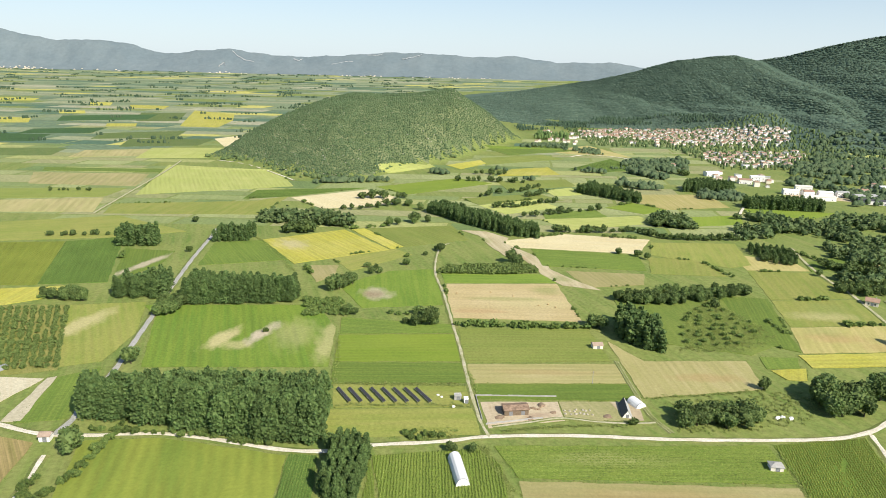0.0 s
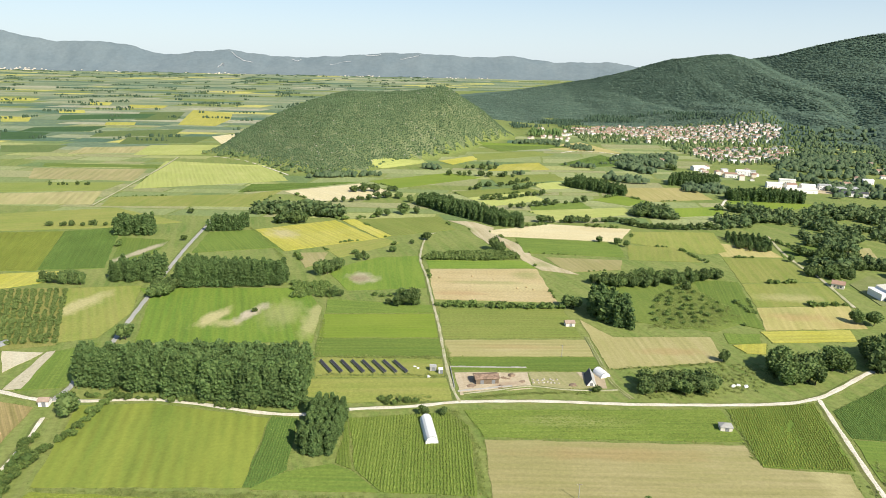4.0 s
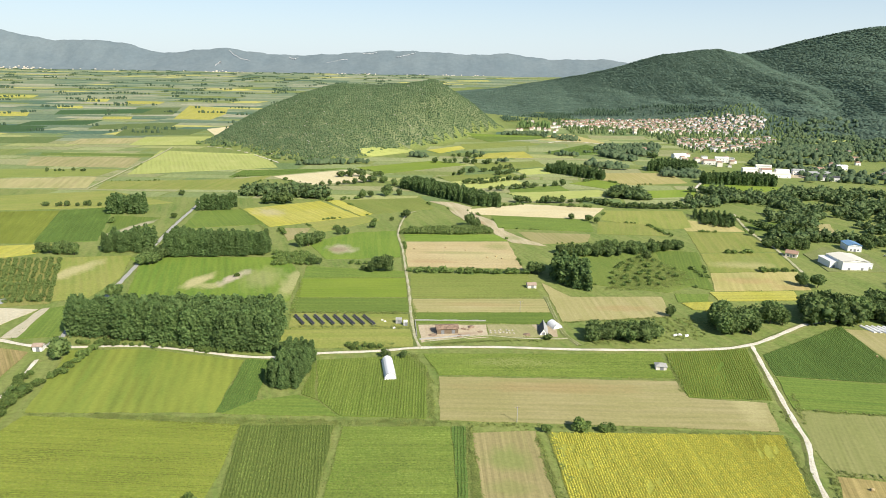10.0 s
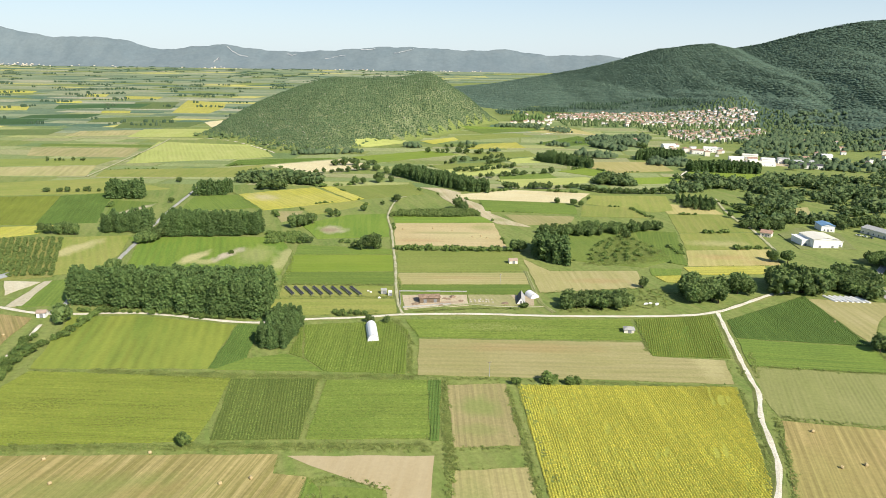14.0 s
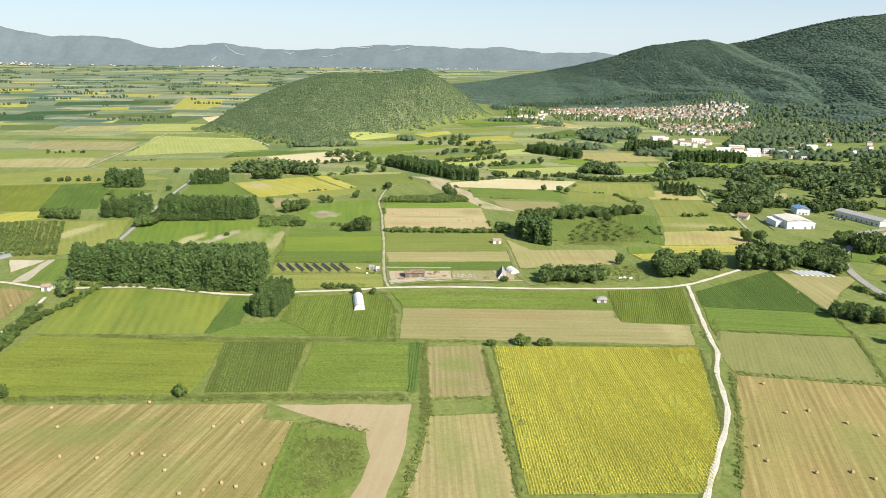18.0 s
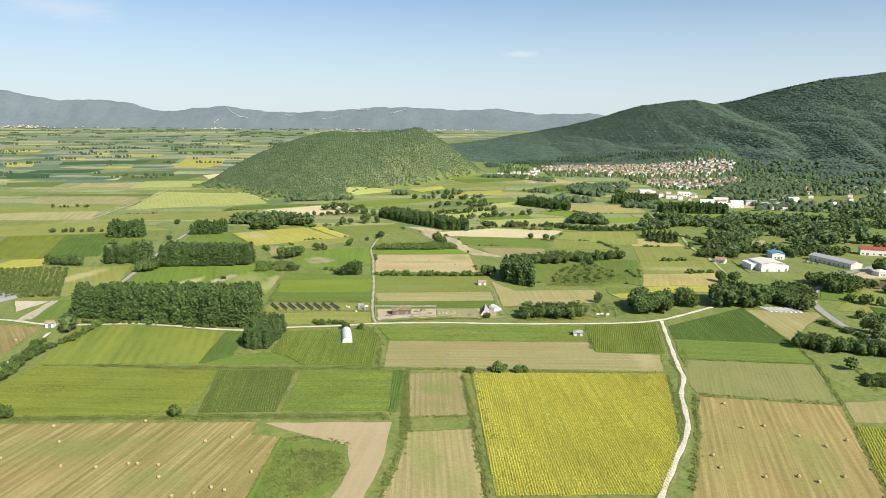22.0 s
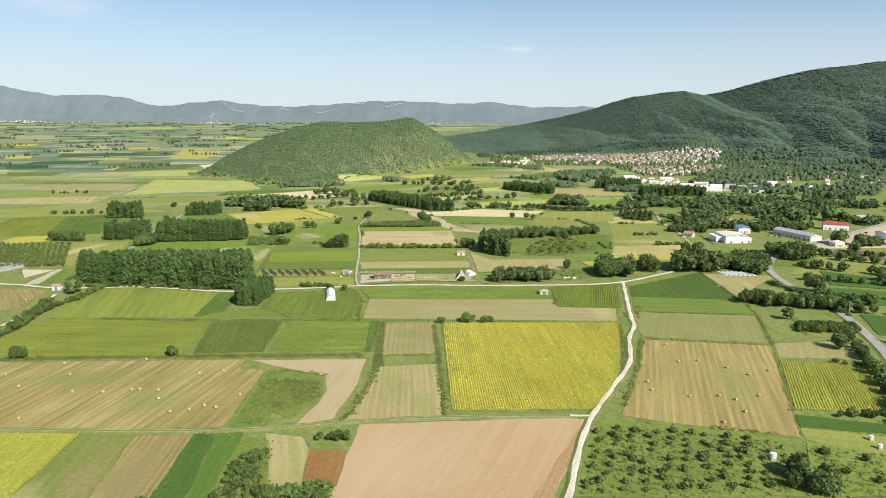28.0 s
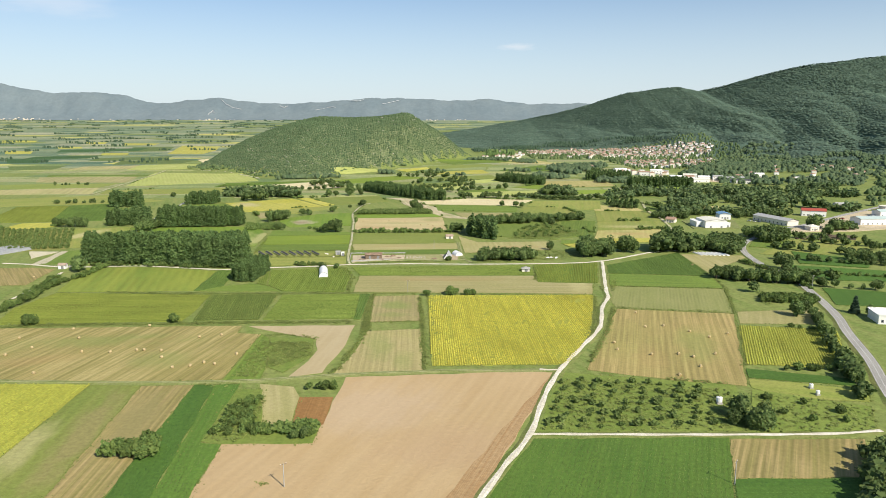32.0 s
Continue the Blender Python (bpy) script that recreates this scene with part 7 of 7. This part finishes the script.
for x, y, w, d, h, rf, lab in ((431, 1100, 22, 12, 6, white_roof, "white hall with white roof"), (484, 1055, 20, 12, 7, white_roof, "white hall at the edge of the town"), (455, 1030, 18, 12, 6, tile_roof, "hall with tile roof"),
                               (482, 945, 20, 12, 6, white_roof, "white shop building"), (503, 940, 14, 11, 6, tile_roof, "white shop with tile roof"), (524, 934, 18, 12, 6, white_roof, "white showroom"),
                               (545, 930, 15, 12, 7, grey_roof, "grey-roofed workshop"), (566, 915, 30, 16, 6, grey_roof, "grey-roofed depot"), (500, 905, 40, 13, 5, cream_roof, "long cream depot"), (560, 885, 34, 12, 5, dark_roof, "dark-roofed open store"),
                               (400, 1180, 16, 10, 6, tile_roof, "farmhouse with tile roof"), (520, 985, 22, 10, 5, cream_roof, "cream shed"), (590, 960, 14, 10, 6, tile_roof, "white house with tile roof"), (640, 990, 16, 10, 6, white_roof, "white house with flat roof")):
    building("warehouse", lab + " along the valley road", "hall", (x, y), (w, d, h), rnd.uniform(-20, 10), "gable", 1.6, white_wall, rf, 4, 1, 0.3)
def car(at, turn, paint, label):
    e = new("parked_car")
    e.matrix_basis = pose(at[0], at[1], 0.52, 0, 0, turn)
    bm = bmesh.new()
    box(bm, -0.88, 0.88, -2.1, 2.1, 0.35, 0.85)
    bmesh.ops.bevel(bm, geom=bm.edges[:], offset=0.12, segments=2, affect="EDGES")
    part("body", bm, paint, e)
    bm = bmesh.new()
    v = [bm.verts.new(p) for p in ((-0.8, -1.7, 0.84), (0.8, -1.7, 0.84), (0.8, 1.0, 0.84), (-0.8, 1.0, 0.84), (-0.65, -1.2, 1.42), (0.65, -1.2, 1.42), (0.65, 0.3, 1.42), (-0.65, 0.3, 1.42))]
    for f in ((4, 5, 6, 7), (0, 1, 5, 4), (1, 2, 6, 5), (2, 3, 7, 6), (3, 0, 4, 7)):
        bm.faces.new([v[i] for i in f])
    part("cabin", bm, glass_mat, e, "dark glazed cabin")
    for x in (-0.85, 0.85):
        for y in (-1.3, 1.3):
            bm = bmesh.new()
            tube(bm, (x - 0.1, y, 0.32), (x + 0.1, y, 0.32), 0.32, 0.32, 10)
            part("wheel", bm, dark_roof, e, "black wheel")
    return tagged(e, label, "car", "parked cars")


car_white = plain_mat("white_car_paint", (0.78, 0.78, 0.77), 0.25, 0, 0.03, 1.0)
car_red = plain_mat("red_car_paint", (0.45, 0.05, 0.04), 0.25, 0, 0.05, 1.0)
car_grey = plain_mat("grey_car_paint", (0.25, 0.26, 0.28), 0.25, 0, 0.05, 1.0)
for x, y, t, pm, lab in ((398, 486, 20, car_white, "white car parked beside the storage hall"), (401, 482, 25, car_white, "white car parked beside the storage hall"), (404, 478, 20, car_grey, "grey car parked beside the storage hall"),
                         (470, 490, 80, car_white, "white car on the works yard"), (500, 500, 10, car_red, "red car on the works yard"), (520, 498, 70, car_white, "white car on the works yard"),
                         (539, 519, 20, car_white, "white van parked on the works yard"), (546, 521, 57, car_white, "white van parked on the works yard"), (554, 524, 94, car_white, "white van parked on the works yard"), (559, 524, 41, car_white, "white van parked on the works yard"), (496, 476, 78, car_grey, "grey car parked beside the sheds"), (488, 461, 25, car_red, "dark red car parked beside the sheds"), (304, 340, 62, car_red, "red car parked beside the nursery tunnels"), 
                         (540, 505, 15, car_grey, "grey car on the works yard"), (447, 446, 40, car_white, "white car on the works yard")):
    car((x, y), t, pm, lab)
# paved yards
for name, lab, top_mat, pts in (("yard", "pale gravel yard of the works", pale_mat, ((395, 420), (470, 425), (600, 470), (640, 560), (560, 560), (480, 500), (430, 450))),
                       ("yard", "grassy yard around the white factory hall", grass_track, ((326, 440), (370, 440), (386, 492), (362, 515), (332, 490))),
                       ("yard", "pale dirt yard along the valley road", pale_mat, ((470, 925), (560, 890), (620, 900), (600, 945), (480, 965)))):
    bm = bmesh.new()
    tv = [bm.verts.new((x, y, 0.5)) for x, y in pts]
    bv = [bm.verts.new((x, y, -0.2)) for x, y in pts]
    bm.faces.new(tv)
    for i in range(len(pts)):
        bm.faces.new((bv[i], bv[(i + 1) % len(pts)], tv[(i + 1) % len(pts)], tv[i]))
    bmesh.ops.recalc_face_normals(bm, faces=bm.faces)
    tagged(part(name, bm, top_mat), lab, "yard", kind="structure")

# farm buildings in the fields
building("hut", "small pale field hut with a hipped grey roof", "hut", (146, 263), (5.2, 4.4, 2.3), -8, "hip", 1.0, cream_wall, concrete, 1, 1, 0.4)
building("hut", "small white hut with a weathered tile roof at the lane", "hut", (-171.5, 275), (4.6, 4.2, 2.8), 5, "gable", 1.0, white_wall, old_roof, 1, 1, 0.4)
building("barn", "open barn with a rusty sheet roof on the building site", "barn", (39, 308.5), (12, 6.5, 3.2), 8, "gable", 0.9, wood_mat, rust_roof, 0, 2, 0.5)
building("hut", "ruined field hut with a broken tile roof", "hut", (97, 391.5), (6, 4.5, 2.4), 6, "gable", 1.2, cream_wall, old_roof, 1, 1, 0.3)
building("container", "small blue-grey site container", "container", (11.2, 321), (3.6, 2.5, 2.5), 4, "flat", 0.2, concrete, grey_roof, 1, 1, 0.05)
building("booth", "small white booth beside the track", "booth", (15.3, 317.5), (2.2, 2.2, 2.4), 4, "flat", 0.2, white_wall, white_roof, 0, 1, 0.05)
# A-frame hall with one dark slope
e = new("a_frame_hall")
e.matrix_basis = pose(94, 312, 0, 0, 0, -6) @ Matrix.Diagonal((0.8, 0.8, 0.84, 1))
for s, mt, lab in ((-1, dark_roof, "dark slate roof slope"), (1, grey_roof, "pale grey roof slope")):
    bm = bmesh.new()
    v = [bm.verts.new(p) for p in ((s * 3.4, -9, 0.1), (s * 3.4, 9, 0.1), (0, 9, 5.0), (0, -9, 5.0), (s * 3.2, -9, 0.0), (s * 3.2, 9, 0.0), (0, 9, 4.7), (0, -9, 4.7))]
    for f in ((0, 1, 2, 3), (4, 7, 6, 5), (0, 3, 7, 4), (1, 5, 6, 2), (0, 4, 5, 1), (3, 2, 6, 7)):
        bm.faces.new([v[i] for i in f])
    bmesh.ops.recalc_face_normals(bm, faces=bm.faces)
    part("roof_slope", bm, mt, e, lab)
for y in (-8.7, 8.7):
    bm = bmesh.new()
    v = [bm.verts.new(p) for p in ((-3.1, y - 0.1, 0), (3.1, y - 0.1, 0), (0, y - 0.1, 4.6), (-3.1, y + 0.1, 0), (3.1, y + 0.1, 0), (0, y + 0.1, 4.6))]
    for f in ((0, 1, 2), (5, 4, 3), (0, 3, 4, 1), (1, 4, 5, 2), (2, 5, 3, 0)):
        bm.faces.new([v[i] for i in f])
    gable = part("gable_wall", bm, white_wall, e, "white gable wall")
    bm = bmesh.new()
    box(bm, -0.9, 0.9, y - 0.16, y + 0.16, 0, 2.3)
    part("door", bm, door_mat, gable)
tagged(e, "A-frame hall with dark slate and white gables", "hall")


dull_film = plain_mat("grey_greenhouse_film", (0.32, 0.33, 0.33), 0.4, 0, 0.15, 0.6)


def tunnel(at, w, length, h, turn, label, name="polytunnel"):
    bm = bmesh.new()
    rings = []
    n = max(3, int(length / 2))
    for j in range(n + 1):
        y = -length / 2 + length * j / n
        dip = 0.03 * (j % 2)
        rings.append([bm.verts.new((w / 2 * math.cos(a), y, (h - dip) * math.sin(a))) for a in [math.pi * k / 8 for k in range(9)]])
    for j in range(n):
        for k in range(8):
            bm.faces.new((rings[j][k], rings[j][k + 1], rings[j + 1][k + 1], rings[j + 1][k]))
    bm.faces.new(rings[0])
    bm.faces.new(rings[-1][::-1])
    bmesh.ops.recalc_face_normals(bm, faces=bm.faces)
    e = new(name)
    e.matrix_basis = pose(at[0], at[1], hz(*at) + 0.05, 0, 0, turn)
    part("film_cover", bm, dull_film if name == "greenhouse" else plastic_mat, e)
    for y in (-length / 2, length / 2):
        b2 = bmesh.new()
        ring = []
        for k in range(9):
            a = math.pi * k / 8
            ring.append([b2.verts.new(((w / 2 + o) * math.cos(a), y + e2, (h + o) * math.sin(a))) for o, e2 in ((-0.07, -0.07), (0.07, -0.07), (0.07, 0.07), (-0.07, 0.07))])
        for A, B in zip(ring, ring[1:]):
            for k in range(4):
                b2.faces.new((A[k], A[(k + 1) % 4], B[(k + 1) % 4], B[k]))
        b2.faces.new(ring[0][::-1])
        b2.faces.new(ring[-1])
        part("end_hoop", b2, door_mat, e, "grey steel end hoop")
    return tagged(e, label, "tunnel")


tunnel((10.2, 256), 5.9, 20.5, 3.7, 9, "long white plastic covered farm tunnel in the maize")
tunnel((101.5, 319), 6, 8, 3.0, 20, "white plastic covered tunnel beside the hall")
for k in range(7):
    o = tunnel((285.5 + 3.2 * k, 322 - 0.3 * k), 2.2, 11, 0.9, 12, "low white fleece tunnel in a nursery row", "crop_tunnel")
    o["group"] = "nursery tunnels"
for k in range(4):
    o = tunnel((-240 - 6.5 * k, 334 + 1.5 * k), 5.5, 30, 2.0, -28, "grey-white plastic greenhouse beside the beds", "greenhouse")
    o["group"] = "greenhouses"

# solar rows
panel_mat = plain_mat("solar_cells", (0.06, 0.06, 0.065), 0.65, 0, 0.12, 0.8)
steel = plain_mat("galvanised_steel", (0.42, 0.43, 0.44), 0.45, 0.6, 0.1, 1.5)


def solar_row(at, group):
    e = new("solar_array")
    L, n = 17.0, 8
    e.matrix_basis = pose(at[0], at[1], 0.4, 0, 0, 29)
    bm = bmesh.new()
    for x in (-0.7, 0.7):
        box(bm, x - 0.05, x + 0.05, -L / 2, L / 2, 1.15 + x * 0.42 - 0.16, 1.15 + x * 0.42 - 0.08)
    part("rail", bm, steel, e)
    me = None
    for k in range(n):
        y = -L / 2 + (k + 0.5) * L / n
        if me is None:
            bm = bmesh.new()
            box(bm, -0.66, 0.66, -L / n / 2 + 0.03, L / n / 2 - 0.03, -0.03, 0.03)
            p = part("panel", bm, panel_mat, e)
            me = p.data
        else:
            p = new("panel", me)
            p.parent = e
        p.matrix_basis = pose(0, y, 1.15, 0, -23, 0)
        if k % 2 == 0:
            bm = bmesh.new()
            tube(bm, (-0.8, y, -0.4), (-0.8, y, 0.85), 0.06, 0.06, 4)
            tube(bm, (0.8, y, -0.4), (0.8, y, 1.45), 0.06, 0.06, 4)
            part("post", bm, steel, e)
    return tagged(e, "long tilted row of dark solar panels on steel posts", "solar panels", group)


for k in range(8):
    solar_row((-46.6 + 5.75 * k, 321.4 + 0.2 * k), "solar rows")

# building site walls, piles and stones
for a, b in (((20.5, 325), (62, 325.5)), ((20.5, 325), (22.5, 300)), ((24, 296), (52, 303))):
    bm = bmesh.new()
    L = math.hypot(b[0] - a[0], b[1] - a[1])
    n = int(L / 4)
    e = new("site_wall")
    e.matrix_basis = pose(a[0], a[1], 0, 0, 0, math.degrees(math.atan2(b[1] - a[1], b[0] - a[0])))
    for k in range(n):
        bm = bmesh.new()
        box(bm, k * L / n + 0.02, (k + 1) * L / n - 0.02, -0.15, 0.15, 0, 0.95 + 0.12 * math.sin(k * 1.7))
        part("block", bm, concrete, e)
    tagged(e, "low pale concrete wall around the building site", "wall")
stone_mat = plain_mat("pale_rubble", (0.52, 0.47, 0.38), 0.95, 0, 0.2, 1.5)
scrap_mat = plain_mat("dark_lumber_scrap", (0.085, 0.06, 0.042), 0.95, 0, 0.25, 0.8)
earth_mat = plain_mat("earth_mound", (0.30, 0.22, 0.15), 0.95, 0, 0.2, 1.0)


def heap(at, r0, h, mat, label, cat, group=""):
    bm = bmesh.new()
    bmesh.ops.create_icosphere(bm, subdivisions=2, radius=1.0)
    bmesh.ops.delete(bm, geom=[v for v in bm.verts if v.co.z < -0.3], context="VERTS")
    s = rnd.random() * 50
    for v in bm.verts:
        k = 0.8 + 0.45 * noise.noise(v.co * 1.7 + Vector((s, 0, 0)))
        v.co = Vector((v.co.x * r0 * k, v.co.y * r0 * k * 0.8, max(v.co.z, -0.1) * h * k))
    ob = part({"rubble": "rubble_pile", "earth": "earth_mound"}[cat], bm, mat)
    ob.matrix_basis = pose(at[0], at[1], hz(*at) + 0.05, 0, 0, rnd.uniform(0, 360))
    return tagged(ob, label, cat, group)


for k in range(14):
    heap((64 + 2.1 * (k % 7) + rnd.uniform(-.8, .8), 308 + 3.2 * (k // 7) + rnd.uniform(-1, 1)), rnd.uniform(0.7, 1.2), 0.9, stone_mat, "pile of pale building stones on the site", "rubble", "stone piles")
for x, y, q, h in ((31, 303, 3.2, 0.9), (46, 302.5, 2.6, 1.1), (53, 316, 3.4, 1.3), (84, 306, 2.8, 0.9), (58, 309, 2.2, 0.8)):
    heap((x, y), q, h, earth_mat, "broad mound of dug brown earth on the site", "earth", "earth mounds")
for k in range(4):
    heap((50 + rnd.uniform(-3, 3), 313 + rnd.uniform(-4, 4)), rnd.uniform(0.9, 1.6), 1.0, earth_mat, "small heap of brown earth on the site", "earth", "earth heaps")
for x, y in ((168, 308), (171, 309), (174.5, 307.6)):
    heap((x, y), 1.9, 1.0, white_wall, "white rubble pile in rough grass", "rubble", "white rubble")
for x, y in ((1.2, 325), (3.0, 323), (9, 313)):
    heap((x, y), 1.2, 0.8, white_wall, "white bags and stones in the garden plot", "rubble", "white bags")

# dark lumber and scrap piles by the works, built as rounded heaps
for x, y in ((395, 387), (400, 385), (408, 387), (413, 385), (422, 388), (429, 390), (405, 396), (417, 398), (430, 400)):
    heap((x, y), rnd.uniform(2.2, 3.4), rnd.uniform(1.0, 1.8), scrap_mat, "dark heap of lumber scrap beside the works", "earth", "compost heaps")

# straw bales
straw = soil_mat("straw", (0.50, 0.40, 0.22), (0.56, 0.47, 0.29), (0.42, 0.32, 0.16), 0, 0, 0, 1.5, 6.0)
BALE = []


def bales(where, *pts):
    for x, y in pts:
        m = pose(x, y, hz(x, y) + 0.60, 0, 90, rnd.uniform(0, 360))
        if not BALE:
            bm = bmesh.new()
            rings = []
            for z, q in ((-0.55, 0.0), (-0.55, 0.5), (-0.48, 0.58), (0, 0.6), (0.48, 0.58), (0.55, 0.5), (0.55, 0.0)):
                rings.append([bm.verts.new((q * math.cos(a), q * math.sin(a), z)) for a in [k * math.pi / 8 for k in range(16)]])
            for A, B in zip(rings, rings[1:]):
                for k in range(16):
                    bm.faces.new((A[k], A[(k + 1) % 16], B[(k + 1) % 16], B[k]))
            bmesh.ops.remove_doubles(bm, verts=bm.verts, dist=0.001)
            ob = part("straw_bale", bm, straw, smooth=True)
            ob.matrix_basis = m
            BALE.append(ob)
        else:
            ob = copy_thing(BALE[0], m)
        tagged(ob, "round golden straw bale lying on mown stubble", "straw bale", "bales on the " + where)


# poles
def pole(at, h=8.0, turn=0.0):
    e = new("utility_pole")
    e.matrix_basis = pose(at[0], at[1], hz(*at), 0, 0, turn)
    bm = bmesh.new()
    tube(bm, (0, 0, -0.3), (0, 0, h), 0.16, 0.11, 8)
    part("mast", bm, concrete, e, "grey concrete mast")
    bm = bmesh.new()
    box(bm, -1.0, 1.0, -0.06, 0.06, h - 0.5, h - 0.36)
    arm = part("crossarm", bm, wood_mat, e)
    for x in (-0.9, 0.0, 0.9):
        bm = bmesh.new()
        tube(bm, (x, 0, h - 0.36), (x, 0, h - 0.12), 0.06, 0.04, 6)
        part("insulator", bm, white_wall, arm)
    return tagged(e, "grey utility pole with a crossarm standing in a field", "utility pole", "utility poles")


for x, y, t in ((40.9, -14.1, 40), (68.1, 207.1, 10), (169.8, -14.3, 50), (317.4, 218.3, 20), (83.9, 341.7, 0)):
    pole((x, y), 7.4, t)

# water tanks
for x, y, s in ((188.2, 42.3, 1.0), (229.8, 56.4, 0.7), (228.8, 49.8, 0.7)):
    e = new("water_tank")
    e.matrix_basis = Matrix.Translation((x, y, 0.3)) @ Matrix.Scale(s, 4)
    bm = bmesh.new()
    for z0, z1, q0, q1 in ((0.5, 0.7, 0.9, 1.1), (0.7, 2.3, 1.1, 1.1), (2.3, 2.6, 1.1, 0.5)):
        tube(bm, (0, 0, z0), (0, 0, z1), q0, q1, 12)
    part("tank_body", bm, plastic_mat, e)
    bm = bmesh.new()
    tube(bm, (0, 0, 2.6), (0, 0, 2.75), 0.35, 0.3, 10)
    part("lid", bm, door_mat, e)
    bm = bmesh.new()
    box(bm, -1.0, 1.0, -1.0, 1.0, -0.4, 0.5)
    part("plinth", bm, concrete, e)
    tagged(e, "white plastic water tank on a concrete plinth", "water tank", "water tanks")

bales("left field", (-112.1, 121.0), (-98.4, 107.1), (-84.1, 120.7), (-73.3, 101.5), (-60.3, 100.6), (-49.8, 103.5), (-46.5, 103.5), (-38.4, 102.6), (-35.0, 93.7), (-25.7, 81.2), (-18.9, 83.1), (-14.5, 87.2), (-9.3, 85.1), (-3.5, 97.7), (-27.8, 121.8), (-18.4, 125.2), (-104.5, 97.3), (-79.9, 75.3), (-93.9, 134.9), (-58.6, 140.1))
bales("right field", (189.1, 135.8), (198.8, 137.6), (208.5, 128.2), (214.7, 119.3), (225.8, 124.4), (167.3, 111.5), (166.4, 102.0), (179.7, 95.1), (191.9, 95.7), (197.1, 92.0), (208.2, 95.5), (195.8, 80.2), (183.6, 70.6), (191.5, 160.9))
bales("brown field", (13.8, 488.0), (39.2, 492.3), (55.3, 484.3), (71.3, 464.5), (78.5, 467.4), (82.9, 461.7))
bales("tan field", (266.1, 281.3), (-176.0, 247.1))

# grass and weeds along the edges of the fields
tuft_leaf = leaf_mat("margin_grass", (0.10, 0.15, 0.03), (0.24, 0.245, 0.075), 0.0)
tv = np.array([(0.5, 0, 0), (0.1, 0.55, 0), (-0.5, 0.1, 0), (-0.1, -0.5, 0), (0.06, -0.05, 1.0)])
tf = np.array([(0, 1, 4), (1, 2, 4), (2, 3, 4), (3, 0, 4)])
M = np.array(margin)
RP = np.array(road_points)
RP = RP[RP[:, 1] < 520]
free = np.array([np.min(np.hypot(RP[:, 0] - x, RP[:, 1] - y) - RP[:, 2]) > 0.5 for x, y, s in M])
M = M[free]
pos = np.column_stack([M[:, :2], np.full(len(M), 0.25)])
tagged(joined("field_margins", [(tv, tf)], pos, M[:, 2], M[:, 2] * 1.5, tuft_leaf), "rough grass and weeds along the field edges", "grass margin", kind="stuff")

def far_slope(x, u):
    top = float(np.interp(x, fx, crest))
    gully = 9 * math.sin(x * 0.024 + 3 * u) + 5 * math.sin(x * 0.055 - 2 * u) + 3 * math.sin(x * 0.13 + 5 * u)
    return Vector((x, 4330 + 290 * u + gully * 1.2 * math.sin(math.pi * u) - 6, 48 + (top - 48) * u ** 1.25 + gully * 0.35 * math.sin(math.pi * u) + 3))


# distant towns on the lowest slopes of the far mountains
r = np.random.RandomState(31)
vs, fs = [], []
for cx, spread_x, n in ((-2560, 190, 130), (-2000, 260, 40), (-1330, 160, 80), (-480, 240, 140), (120, 220, 140)):
    for k in range(n):
        x = r.normal(cx, spread_x * 0.55)
        q = far_slope(x, 0.03 + 0.2 * r.rand() ** 2)
        y, z = q.y - 2, q.z - 3
        w, d, h = r.uniform(1.5, 5.0), r.uniform(2, 4), r.uniform(2.0, 5.0)
        i = len(vs)
        vs += [(x - w, y - d, z), (x + w, y - d, z), (x + w, y + d, z), (x - w, y + d, z), (x - w, y - d, z + h), (x + w, y - d, z + h), (x + w, y, z + h + 1.2), (x - w, y, z + h + 1.2), (x + w, y + d, z + h), (x - w, y + d, z + h)]
        fs += [(i, i + 1, i + 5, i + 4), (i + 4, i + 5, i + 6, i + 7), (i + 7, i + 6, i + 8, i + 9), (i + 1, i + 2, i + 8, i + 6, i + 5), (i + 3, i, i + 4, i + 7, i + 9), (i + 2, i + 3, i + 9, i + 8)]
tagged(link_mesh("distant_town", vs, fs, WALLS[2]), "tiny pale houses of distant towns below the mountains", "distant town", kind="stuff")


# pale tracks and a quarry on the far slopes
scar_mat = plain_mat("pale_quarry_rock", (0.48, 0.49, 0.50), 0.9, 0, 0.1, 0.1)
for path, wide in ((((-1340, 0.93), (-1300, 0.80), (-1230, 0.72), (-1180, 0.68)), 4), (((-1385, 0.45), (-1365, 0.55), (-1350, 0.44)), 12), (((-950, 0.9), (-915, 0.84), (-890, 0.9)), 6),
                   (((-700, 0.7), (-620, 0.76), (-560, 0.74)), 3), (((-480, 0.96), (-420, 0.93), (-380, 0.95)), 4), (((-260, 0.8), (-200, 0.86), (-150, 0.9), (-125, 0.98)), 4)):
    line = []
    for (x0, u0), (x1, u1) in zip(path, path[1:]):
        for s in range(6):
            line.append(far_slope(x0 + (x1 - x0) * s / 6, u0 + (u1 - u0) * s / 6))
    vs, fs = [], []
    for i, q in enumerate(line):
        k = wide * (0.7 + 0.3 * math.sin(i * 1.9))
        vs += [(q.x, q.y, q.z - k / 2), (q.x + 2, q.y + 1, q.z + k / 2)]
        if i:
            fs.append((2 * i - 2, 2 * i, 2 * i + 1, 2 * i - 1))
    tagged(link_mesh("mountain_scar", vs, fs, scar_mat), "pale quarry track on the distant mountain slope", "track", kind="structure")
